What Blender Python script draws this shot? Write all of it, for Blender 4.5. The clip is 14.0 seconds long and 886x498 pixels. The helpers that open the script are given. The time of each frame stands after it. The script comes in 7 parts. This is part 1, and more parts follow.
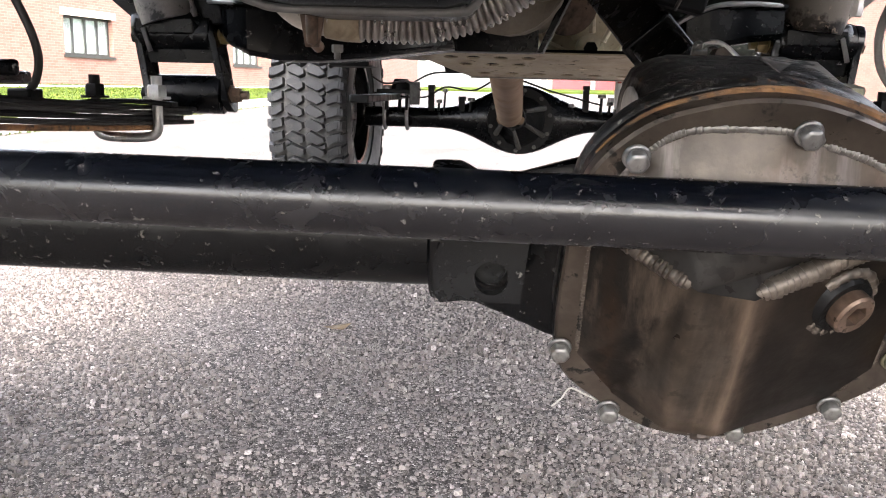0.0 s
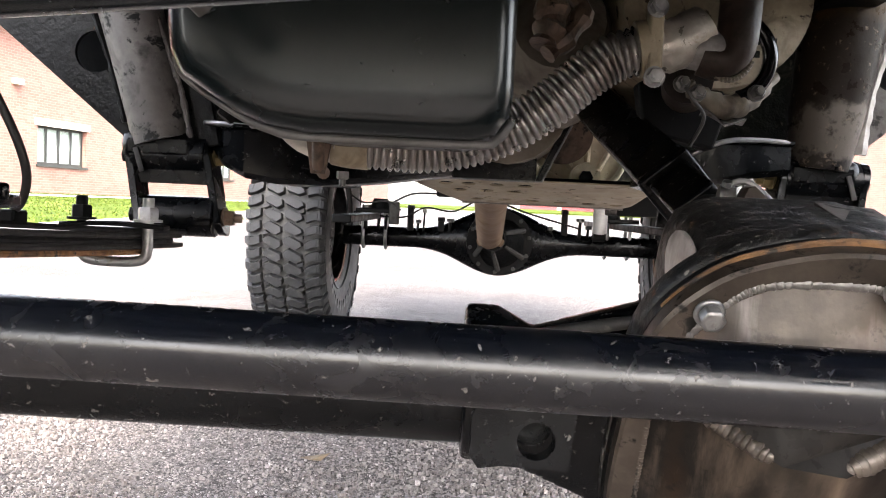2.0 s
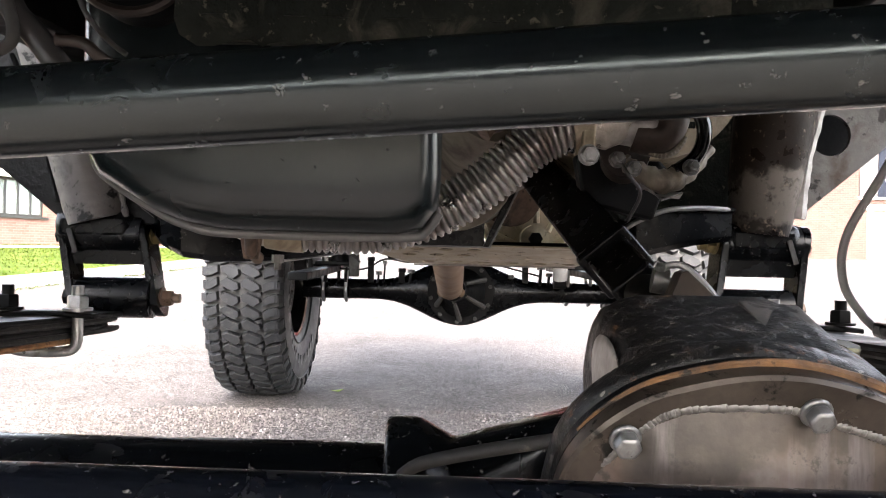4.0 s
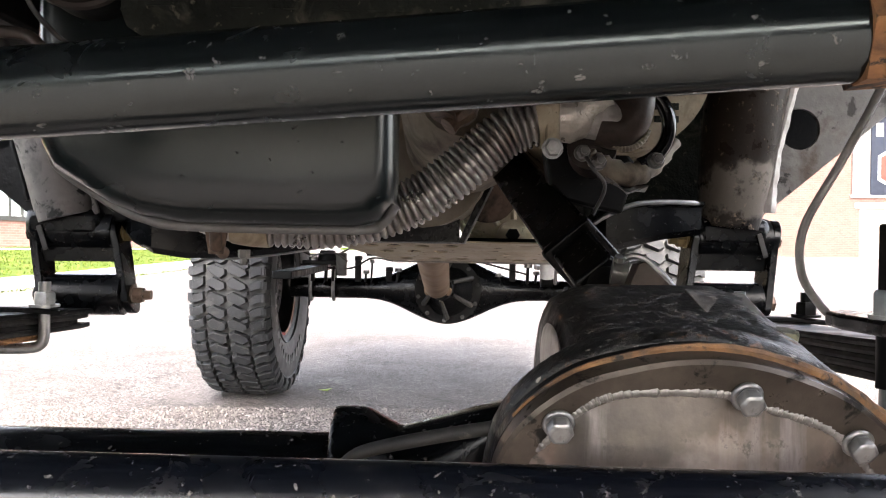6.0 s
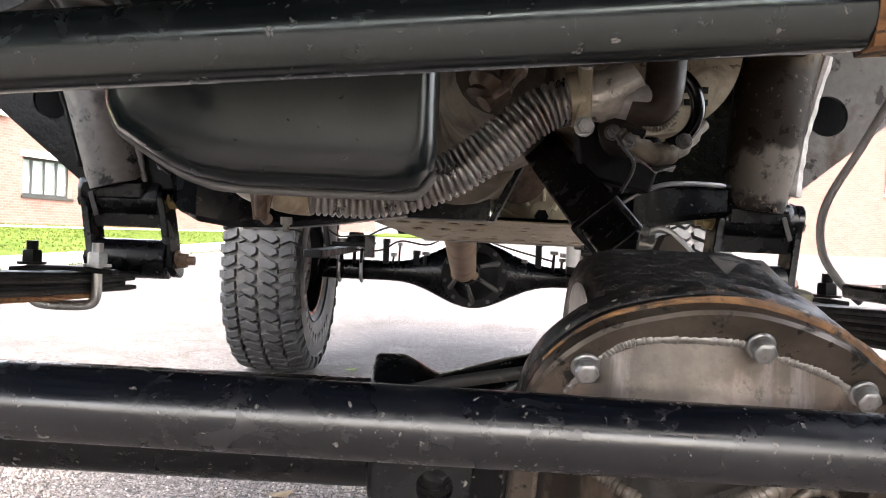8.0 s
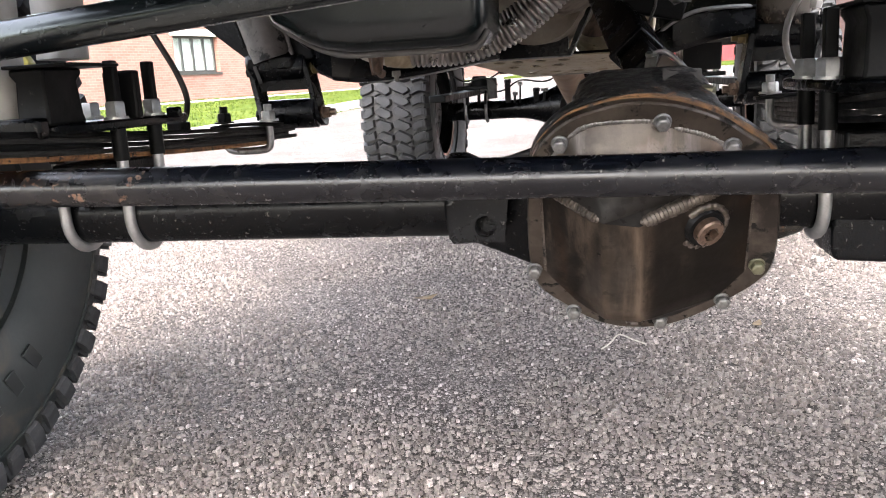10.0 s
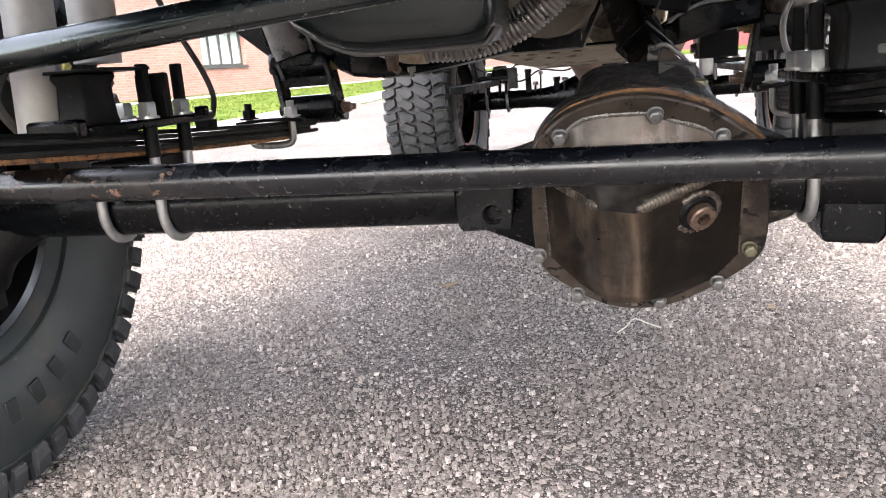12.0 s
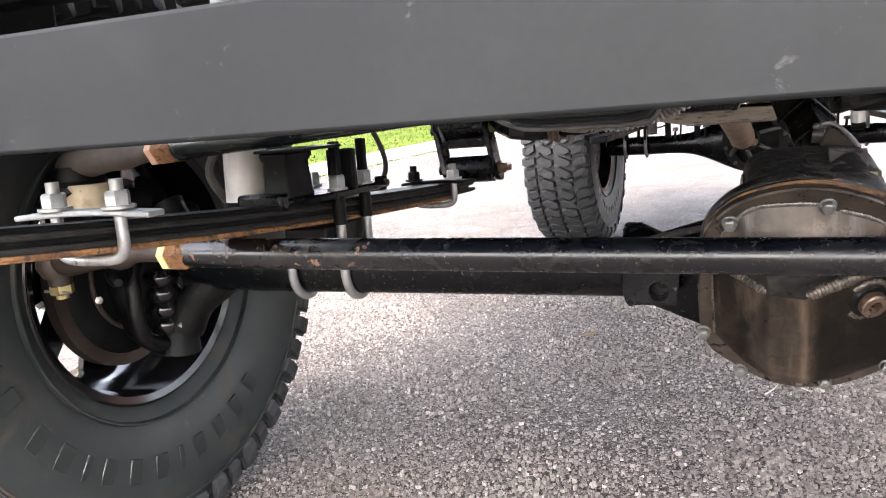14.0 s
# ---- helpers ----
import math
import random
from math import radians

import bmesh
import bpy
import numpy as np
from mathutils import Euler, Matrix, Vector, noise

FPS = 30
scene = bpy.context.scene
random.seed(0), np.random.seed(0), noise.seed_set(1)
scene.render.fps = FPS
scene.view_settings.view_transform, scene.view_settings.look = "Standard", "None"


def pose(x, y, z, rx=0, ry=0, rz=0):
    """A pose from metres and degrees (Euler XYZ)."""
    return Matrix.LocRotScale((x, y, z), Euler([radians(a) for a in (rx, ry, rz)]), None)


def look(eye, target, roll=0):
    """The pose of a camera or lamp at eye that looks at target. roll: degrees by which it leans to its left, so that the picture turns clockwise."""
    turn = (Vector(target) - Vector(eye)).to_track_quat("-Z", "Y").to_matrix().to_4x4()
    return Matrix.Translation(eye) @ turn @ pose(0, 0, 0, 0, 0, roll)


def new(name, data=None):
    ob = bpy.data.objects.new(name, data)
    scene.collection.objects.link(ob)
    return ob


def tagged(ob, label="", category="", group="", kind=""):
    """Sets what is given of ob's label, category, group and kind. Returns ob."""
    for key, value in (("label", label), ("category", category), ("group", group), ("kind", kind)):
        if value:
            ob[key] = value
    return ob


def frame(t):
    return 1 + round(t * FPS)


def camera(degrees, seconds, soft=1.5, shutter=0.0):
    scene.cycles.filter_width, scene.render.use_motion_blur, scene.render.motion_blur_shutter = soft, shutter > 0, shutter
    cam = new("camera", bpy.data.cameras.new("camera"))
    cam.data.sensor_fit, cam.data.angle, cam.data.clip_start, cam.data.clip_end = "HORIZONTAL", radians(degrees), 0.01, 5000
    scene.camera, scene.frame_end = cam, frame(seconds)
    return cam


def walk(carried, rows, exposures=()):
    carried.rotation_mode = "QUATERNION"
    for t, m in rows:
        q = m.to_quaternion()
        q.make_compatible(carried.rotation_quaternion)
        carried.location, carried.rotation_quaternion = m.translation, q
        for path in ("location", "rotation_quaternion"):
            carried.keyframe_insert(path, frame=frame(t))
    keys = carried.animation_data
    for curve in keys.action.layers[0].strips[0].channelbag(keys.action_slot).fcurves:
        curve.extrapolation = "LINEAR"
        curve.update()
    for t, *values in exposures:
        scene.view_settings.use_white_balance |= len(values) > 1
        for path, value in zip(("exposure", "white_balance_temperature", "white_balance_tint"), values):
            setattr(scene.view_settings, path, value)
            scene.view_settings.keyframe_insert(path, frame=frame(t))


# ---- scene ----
cam = camera(56.0, 14.0, soft=1.05)
PATH = [
    (0, (0.03, -0.004, 0.576), (-0.067, 1.957, 0.198), 1.3),
    (0.5, (-0.015, 0.051, 0.574), (-0.038, 2.028, 0.267), -1.0),
    (1, (-0.032, 0.054, 0.577), (-0.06, 2.046, 0.399), 1.1),
    (1.5, (-0.023, 0.057, 0.585), (-0.052, 2.053, 0.47), 2.0),
    (2, (-0.019, 0.052, 0.589), (-0.047, 2.05, 0.488), 2.6),
    (2.5, (-0.018, 0.043, 0.598), (-0.046, 2.04, 0.497), 2.3),
    (3, (-0.012, 0.044, 0.604), (-0.038, 2.041, 0.509), 1.7),
    (3.5, (-0.003, 0.056, 0.616), (0.001, 2.055, 0.546), 1.4),
    (4, (0.013, 0.069, 0.636), (0.057, 2.069, 0.632), 1.2),
    (6.5, (0.046, 0.063, 0.624), (0.103, 2.062, 0.621), 0.9),
    (7, (0.035, 0.045, 0.619), (0.089, 2.045, 0.61), 1.3),
    (7.5, (0.03, 0.038, 0.621), (0.053, 2.038, 0.608), 2.0),
    (8, (0.036, 0.025, 0.609), (0.033, 2.025, 0.579), 2.4),
    (8.5, (0.067, -0.008, 0.591), (0.06, 1.988, 0.467), 2.4),
    (9, (0.098, -0.16, 0.595), (-0.085, 1.805, 0.268), 0.2),
    (11.5, (0.178, -0.367, 0.614), (-0.223, 1.547, 0.198), -4.6),
    (12, (0.176, -0.374, 0.614), (-0.238, 1.538, 0.196), -4.6),
    (12.5, (0.175, -0.379, 0.618), (-0.25, 1.529, 0.198), -4.7),
    (13, (0.176, -0.384, 0.62), (-0.274, 1.518, 0.198), -4.8),
    (13.5, (0.151, -0.414, 0.647), (-0.428, 1.46, 0.253), -4.6),
    (14, (0.14, -0.445, 0.679), (-0.553, 1.404, 0.357), -4.4),
]
walk(cam, [(t, look(eye, target, roll)) for t, eye, target, roll in PATH], [(0.0, 4.05, 6800, 12.5), (2.0, 4.17, 6850, 12.5), (8.2, 4.20, 6850, 12.5), (9.2, 4.0, 6800, 12.5), (11.3, 3.90, 6700, 12.5), (13.0, 3.90, 6700, 12.5), (14.0, 4.05, 6750, 12.5)])

# ---- world and light ----
world = bpy.data.worlds.new("sky")
scene.world = world
world.use_nodes = True
wn = world.node_tree
sky = wn.nodes.new("ShaderNodeTexSky")
sky.sky_type, sky.sun_disc = "NISHITA", False
SUN_UP, SUN_TURN = 52.0, 172.0
sky.sun_elevation, sky.sun_rotation = radians(SUN_UP), radians(SUN_TURN)
sky.dust_density, sky.air_density, sky.ozone_density = 4.0, 1.0, 0.6
haze = wn.nodes.new("ShaderNodeHueSaturation")  # thin cloud takes most of the blue out of the sky
haze.inputs["Saturation"].default_value = 0.5
wn.links.new(sky.outputs[0], haze.inputs["Color"])
wn.links.new(haze.outputs[0], wn.nodes["Background"].inputs[0])
wn.nodes["Background"].inputs[1].default_value = 0.15
sun = new("sun", bpy.data.lights.new("sun", "SUN"))
sun.data.energy, sun.data.angle, sun.data.color = 0.5, radians(35), (1.0, 0.97, 0.93)
sun.matrix_world = look((0, 0, 0), (-math.sin(radians(SUN_TURN)) * math.cos(radians(SUN_UP)), -math.cos(radians(SUN_TURN)) * math.cos(radians(SUN_UP)), -math.sin(radians(SUN_UP))))


# ---- materials ----
def ramp(nt, fac, stops):
    r = nt.nodes.new("ShaderNodeValToRGB")
    els = r.color_ramp.elements
    while len(els) < len(stops):
        els.new(0.5)
    for e, (p, c) in zip(els, stops):
        e.position, e.color = p, (*c, 1) if len(c) == 3 else c
    nt.links.new(fac, r.inputs[0])
    return r.outputs[0]


def mixed(nt, fac, a, b, blend="MIX"):
    m = nt.nodes.new("ShaderNodeMix")
    m.data_type, m.blend_type = "RGBA", blend
    for sock, v in ((m.inputs[0], fac), (m.inputs[6], a), (m.inputs[7], b)):
        if isinstance(v, (int, float)):
            sock.default_value = v
        elif isinstance(v, tuple):
            sock.default_value = (*v, 1)
        else:
            nt.links.new(v, sock)
    return m.outputs[2]


def noisy(nt, co, scale, detail=4.0, rough=0.55, dist=0.0):
    n = nt.nodes.new("ShaderNodeTexNoise")
    n.inputs["Scale"].default_value, n.inputs["Detail"].default_value = scale, detail
    n.inputs["Roughness"].default_value, n.inputs["Distortion"].default_value = rough, dist
    nt.links.new(co, n.inputs["Vector"])
    return n.outputs["Fac"]


def start(name):
    m = bpy.data.materials.new(name)
    m.use_nodes = True
    nt = m.node_tree
    co = nt.nodes.new("ShaderNodeTexCoord").outputs["Object"]
    return m, nt, nt.nodes["Principled BSDF"], co


def bumped(nt, bsdf, height, strength, dist):
    b = nt.nodes.new("ShaderNodeBump")
    b.inputs["Strength"].default_value, b.inputs["Distance"].default_value = strength, dist
    nt.links.new(height, b.inputs["Height"])
    nt.links.new(b.outputs[0], bsdf.inputs["Normal"])


def surface(name, c1, c2, scale=12.0, rough=0.5, metal=0.0, spread=0.12, bump=0.25, bscale=120.0, bdist=0.001, spots=None, stains=None, coat=0.0, shine=0.5):
    """Two-tone surface with grain. spots: (colour, scale, threshold) small marks; stains: (colour, scale, threshold) broad ones."""
    m, nt, bsdf, co = start(name)
    col = ramp(nt, noisy(nt, co, scale), [(0.3, c1), (0.7, c2)])
    fine = noisy(nt, co, bscale, 3.0, 0.6)
    col = mixed(nt, ramp(nt, fine, [(0.35, (0.25,) * 3), (0.65, (0.0,) * 3)]), col, tuple(0.6 * a for a in c1))
    rgh = ramp(nt, noisy(nt, co, scale * 2.3, 5.0), [(0.3, (max(0.03, rough - spread),) * 3), (0.7, (min(1.0, rough + spread),) * 3)])
    for extra, d, soft_edge in ((stains, 0.8, 0.16), (spots, 0.3, 0.06)):
        if extra:
            c, s, th = extra
            mask = ramp(nt, noisy(nt, co, s, 6.0, 0.62, d), [(th, (0.0,) * 3), (min(1.0, th + soft_edge), (1.0,) * 3)])
            col = mixed(nt, mask, col, c)
            rgh = mixed(nt, mask, rgh, (0.85 if extra is spots else min(0.85, rough + 0.14),) * 3)
    nt.links.new(col, bsdf.inputs["Base Color"])
    nt.links.new(rgh, bsdf.inputs["Roughness"])
    bsdf.inputs["Metallic"].default_value = metal
    bsdf.inputs["Specular IOR Level"].default_value = shine
    bsdf.inputs["Coat Weight"].default_value = coat
    bsdf.inputs["Coat Roughness"].default_value = 0.25
    if bump:
        bumped(nt, bsdf, fine, bump, bdist)
    return m


black_paint = surface("satin_black_paint", (0.001, 0.0013, 0.0017), (0.0024, 0.0029, 0.0036), 9, 0.24, 0, 0.1, 0.22, 60, 0.0005, spots=((0.09, 0.085, 0.078), 170, 0.64), stains=((0.006, 0.0063, 0.0068), 22, 0.57), shine=0.15)
black_rod = surface("gloss_black_tube", (0.0011, 0.0016, 0.0030), (0.0028, 0.0036, 0.0058), 7, 0.25, 0, 0.09, 0.25, 70, 0.0005, spots=((0.11, 0.102, 0.095), 200, 0.64), stains=((0.0075, 0.0078, 0.0095), 45, 0.55), shine=0.42)
rusty_rod = surface("rust_streaked_black_tube", (0.0016, 0.002, 0.003), (0.004, 0.0044, 0.0056), 7, 0.24, 0, 0.08, 0.25, 90, 0.0006, spots=((0.15, 0.085, 0.055), 75, 0.60), stains=((0.026, 0.021, 0.018), 34, 0.55), shine=0.5)
black_cast = surface("black_cast_iron", (0.001, 0.0012, 0.0014), (0.0034, 0.0035, 0.0037), 14, 0.42, 0, 0.15, 0.8, 110, 0.0016, spots=((0.05, 0.028, 0.017), 60, 0.66), stains=((0.011, 0.0095, 0.0085), 28, 0.58), shine=0.14)
black_dull = surface("dusty_black_steel", (0.0012, 0.0014, 0.0016), (0.0036, 0.004, 0.0043), 10, 0.5, 0, 0.15, 0.4, 90, 0.001, spots=((0.03, 0.028, 0.025), 110, 0.65), stains=((0.009, 0.0088, 0.0082), 14, 0.58), shine=0.12)
def make_flaking():
    """Casting whose black paint has flaked: grey-brown metal and rust show in ragged patches."""
    m, nt, bsdf, co = start("flaking_black_casting")
    base = ramp(nt, noisy(nt, co, 60, 6, 0.65), [(0.35, (0.0012, 0.0014, 0.0016)), (0.6, (0.0042, 0.0042, 0.0042)), (0.78, (0.014, 0.013, 0.012))])
    dust = ramp(nt, noisy(nt, co, 75, 5, 0.62), [(0.51, (0.0,) * 3), (0.66, (0.7,) * 3)])
    col = mixed(nt, dust, base, ramp(nt, noisy(nt, co, 95, 5, 0.7), [(0.3, (0.010, 0.008, 0.0065)), (0.7, (0.068, 0.057, 0.048))]))
    rust = ramp(nt, noisy(nt, co, 48, 6, 0.62), [(0.62, (0.0,) * 3), (0.68, (0.8,) * 3)])
    col = mixed(nt, rust, col, (0.13, 0.058, 0.024))
    flecks = ramp(nt, noisy(nt, co, 170, 3, 0.6), [(0.64, (0.0,) * 3), (0.69, (0.8,) * 3)])
    col = mixed(nt, flecks, col, (0.20, 0.185, 0.165))
    nt.links.new(col, bsdf.inputs["Base Color"])
    nt.links.new(mixed(nt, dust, ramp(nt, noisy(nt, co, 80, 5), [(0.3, (0.3,) * 3), (0.7, (0.6,) * 3)]), (0.8,) * 3), bsdf.inputs["Roughness"])
    bsdf.inputs["Specular IOR Level"].default_value = 0.35
    bumped(nt, bsdf, mixed(nt, 0.5, dust, noisy(nt, co, 130, 5, 0.65)), 0.8, 0.003)
    return m


flaking = make_flaking()


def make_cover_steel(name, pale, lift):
    """Oily heat-tinted plate with rubbed streaks that run down it; lift scales the colour for the light it catches."""
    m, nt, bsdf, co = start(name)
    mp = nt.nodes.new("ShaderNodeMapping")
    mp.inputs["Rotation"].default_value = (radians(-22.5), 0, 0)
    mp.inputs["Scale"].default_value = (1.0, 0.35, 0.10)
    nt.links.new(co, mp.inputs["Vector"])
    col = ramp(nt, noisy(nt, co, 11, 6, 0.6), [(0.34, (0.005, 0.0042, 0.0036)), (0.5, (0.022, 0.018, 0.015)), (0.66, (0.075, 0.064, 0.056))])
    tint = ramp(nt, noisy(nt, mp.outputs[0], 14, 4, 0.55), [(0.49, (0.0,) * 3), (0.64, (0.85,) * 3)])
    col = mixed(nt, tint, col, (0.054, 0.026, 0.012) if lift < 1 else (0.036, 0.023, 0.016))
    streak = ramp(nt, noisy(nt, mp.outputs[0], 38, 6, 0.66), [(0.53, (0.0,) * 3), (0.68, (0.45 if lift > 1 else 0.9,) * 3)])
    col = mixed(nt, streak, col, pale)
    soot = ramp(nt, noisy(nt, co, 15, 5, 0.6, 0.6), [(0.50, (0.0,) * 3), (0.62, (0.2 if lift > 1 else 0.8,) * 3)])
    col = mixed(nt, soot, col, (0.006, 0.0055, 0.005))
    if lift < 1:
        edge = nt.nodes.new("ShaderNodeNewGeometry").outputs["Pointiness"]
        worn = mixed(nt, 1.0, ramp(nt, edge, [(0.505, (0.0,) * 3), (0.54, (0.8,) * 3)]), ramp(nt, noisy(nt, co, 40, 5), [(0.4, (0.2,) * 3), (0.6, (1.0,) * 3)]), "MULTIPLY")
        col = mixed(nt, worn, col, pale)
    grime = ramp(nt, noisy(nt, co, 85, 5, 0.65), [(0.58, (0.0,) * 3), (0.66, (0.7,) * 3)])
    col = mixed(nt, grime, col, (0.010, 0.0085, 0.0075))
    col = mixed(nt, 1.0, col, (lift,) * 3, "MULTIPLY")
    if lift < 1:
        # shade of the right-hand facet, painted near-black by x and broken by noise
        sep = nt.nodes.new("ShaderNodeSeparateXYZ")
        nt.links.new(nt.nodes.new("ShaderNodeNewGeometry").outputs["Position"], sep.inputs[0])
        facet_shade = mixed(nt, 1.0, ramp(nt, sep.outputs[0], [(0.199, (0.0,) * 3), (0.210, (0.85,) * 3), (0.27, (0.9,) * 3), (0.30, (0.5,) * 3)]), ramp(nt, noisy(nt, co, 24, 5), [(0.35, (0.45,) * 3), (0.55, (1.0,) * 3)]), "MULTIPLY")
        col = mixed(nt, facet_shade, col, (0.0035, 0.0026, 0.002))
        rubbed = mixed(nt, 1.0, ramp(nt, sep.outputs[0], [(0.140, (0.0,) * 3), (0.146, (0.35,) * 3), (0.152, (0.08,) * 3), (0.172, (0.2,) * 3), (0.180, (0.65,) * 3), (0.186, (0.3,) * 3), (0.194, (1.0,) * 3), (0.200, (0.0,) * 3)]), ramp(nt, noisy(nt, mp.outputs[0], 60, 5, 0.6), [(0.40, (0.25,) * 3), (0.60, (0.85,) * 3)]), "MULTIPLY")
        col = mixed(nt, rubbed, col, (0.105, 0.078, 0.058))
    nt.links.new(col, bsdf.inputs["Base Color"])
    nt.links.new(ramp(nt, noisy(nt, co, 30, 6), [(0.3, (0.26,) * 3), (0.7, (0.55,) * 3)]), bsdf.inputs["Roughness"])
    bsdf.inputs["Metallic"].default_value = 0.4 if lift > 1 else 0.25
    bsdf.inputs["Specular IOR Level"].default_value = 0.5 if lift > 1 else 0.16
    bumped(nt, bsdf, noisy(nt, co, 120, 5), 0.3, 0.0008)
    return m


# one steel twice: darkened for the shaded lower plates, brightened for the skylit top
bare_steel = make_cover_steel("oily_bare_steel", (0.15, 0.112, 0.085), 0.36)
pale_steel = make_cover_steel("skylit_bare_steel", (0.078, 0.070, 0.070), 3.0)
flange_steel = surface("tinted_flange_steel", (0.024, 0.018, 0.0140), (0.080, 0.066, 0.054), 15, 0.34, 0.55, 0.1, 0.35, 130, 0.0006, spots=((0.006, 0.005, 0.004), 55, 0.58), stains=((0.014, 0.010, 0.008), 13, 0.50))
weld_steel = surface("weld_metal", (0.10, 0.094, 0.088), (0.20, 0.192, 0.184), 90, 0.4, 0.5, 0.1, 0.4, 300, 0.0008, stains=((0.045, 0.034, 0.026), 24, 0.57))
seam_rust = surface("seam_rust", (0.05, 0.024, 0.010), (0.19, 0.095, 0.036), 38, 0.8, 0, 0.12, 0.8, 160, 0.0015, spots=((0.012, 0.008, 0.006), 70, 0.55), stains=((0.035, 0.026, 0.019), 30, 0.50))
orange_rust = surface("orange_rust", (0.11, 0.042, 0.013), (0.26, 0.125, 0.045), 45, 0.8, 0, 0.1, 0.8, 160, 0.0015, spots=((0.012, 0.008, 0.006), 75, 0.57), stains=((0.05, 0.022, 0.010), 40, 0.50))
brown_rust = surface("brown_rusty_steel", (0.06, 0.033, 0.019), (0.19, 0.13, 0.095), 16, 0.5, 0.25, 0.15, 0.6, 120, 0.001, spots=((0.012, 0.009, 0.007), 36, 0.60), stains=((0.022, 0.014, 0.010), 13, 0.52))
def make_hanger_steel():
    """Rusty tube: gold-brown above, oily black-brown in the middle, scuffed pale towards its foot."""
    m, nt, bsdf, co = start("scuffed_rusty_tube")
    sep = nt.nodes.new("ShaderNodeSeparateXYZ")
    nt.links.new(nt.nodes.new("ShaderNodeNewGeometry").outputs["Position"], sep.inputs[0])
    wav = nt.nodes.new("ShaderNodeMath")
    wav.operation = "MULTIPLY_ADD"
    nt.links.new(noisy(nt, co, 16, 5, 0.6), wav.inputs[0])
    wav.inputs[1].default_value = 0.10
    nt.links.new(sep.outputs[2], wav.inputs[2])
    col = ramp(nt, wav.outputs[0], [(0.716, (0.005, 0.004, 0.004)), (0.726, (0.075, 0.066, 0.057)), (0.790, (0.10, 0.089, 0.077)), (0.802, (0.009, 0.006, 0.0045)), (0.895, (0.010, 0.0065, 0.0042)), (0.925, (0.045, 0.027, 0.010))])
    drip = ramp(nt, noisy(nt, co, 30, 6, 0.65), [(0.53, (0.0,) * 3), (0.62, (0.85,) * 3)])
    col = mixed(nt, drip, col, (0.010, 0.007, 0.005))
    fleck = ramp(nt, noisy(nt, co, 95, 5, 0.6), [(0.62, (0.0,) * 3), (0.69, (0.7,) * 3)])
    col = mixed(nt, fleck, col, (0.15, 0.12, 0.09))
    nt.links.new(col, bsdf.inputs["Base Color"])
    nt.links.new(ramp(nt, noisy(nt, co, 40, 5), [(0.3, (0.22,) * 3), (0.7, (0.5,) * 3)]), bsdf.inputs["Roughness"])
    bsdf.inputs["Metallic"].default_value = 0.0
    bsdf.inputs["Specular IOR Level"].default_value = 0.14
    bumped(nt, bsdf, noisy(nt, co, 110, 5), 0.4, 0.001)
    return m


hanger_steel = make_hanger_steel()
dusty_plate = surface("dusty_pale_plate", (0.036, 0.034, 0.031), (0.076, 0.072, 0.066), 13, 0.7, 0, 0.1, 0.7, 90, 0.0014, spots=((0.012, 0.010, 0.009), 34, 0.575), stains=((0.034, 0.024, 0.017), 11, 0.53), shine=0.3)
tan_cast = surface("tan_cast_case", (0.20, 0.155, 0.10), (0.36, 0.30, 0.21), 14, 0.6, 0.1, 0.1, 0.6, 100, 0.0012, spots=((0.035, 0.024, 0.015), 40, 0.60), stains=((0.085, 0.06, 0.036), 13, 0.54))
dull_zinc = surface("dull_olive_zinc", (0.06, 0.057, 0.033), (0.12, 0.115, 0.075), 30, 0.45, 0.4, 0.1, 0.2, 120, 0.0005)
pale_casting = surface("bare_pale_casting", (0.22, 0.205, 0.19), (0.38, 0.36, 0.34), 40, 0.5, 0.3, 0.1, 0.4, 150, 0.0008)
plug_copper = surface("rubbed_rusty_plug", (0.04, 0.024, 0.016), (0.17, 0.118, 0.09), 60, 0.35, 0.6, 0.1, 0.4, 160, 0.0008, spots=((0.01, 0.007, 0.006), 70, 0.58))
# black_rod made lighter and shinier for the sunlit ground this link reflects; specks are dust
drag_paint = surface("lifted_gloss_black_tube", (0.0022, 0.0034, 0.004), (0.0056, 0.0074, 0.0084), 7, 0.2, 0, 0.08, 0.2, 60, 0.0005, spots=((0.16, 0.152, 0.145), 130, 0.655), stains=((0.0085, 0.0105, 0.0115), 40, 0.55), shine=0.66)
drag_paint.node_tree.nodes["Principled BSDF"].inputs["Specular Tint"].default_value = (0.9, 1.0, 0.98, 1.0)
v_weld = surface("brown_weld_metal", (0.035, 0.028, 0.022), (0.115, 0.097, 0.082), 60, 0.4, 0.5, 0.1, 0.4, 300, 0.0008, stains=((0.012, 0.009, 0.007), 30, 0.55))
pipe_rust = surface("dark_brown_pipe", (0.012, 0.0075, 0.0055), (0.050, 0.033, 0.024), 22, 0.45, 0.08, 0.12, 0.4, 120, 0.0008, spots=((0.09, 0.068, 0.05), 60, 0.66), stains=((0.006, 0.0045, 0.004), 30, 0.53), shine=0.25)
hose_grey = surface("grey_hose", (0.27, 0.255, 0.24), (0.38, 0.365, 0.345), 20, 0.5, 0, 0.1, 0.2, 150, 0.0004)
# soot plus the missing skylight under the tie rod, both put into the colour
soot_shade_steel = surface("soot_and_shade_steel", (0.004, 0.0038, 0.0036), (0.016, 0.0145, 0.0135), 30, 0.3, 0.1, 0.1, 0.4, 120, 0.0008, stains=((0.020, 0.016, 0.013), 26, 0.56), shine=0.14)
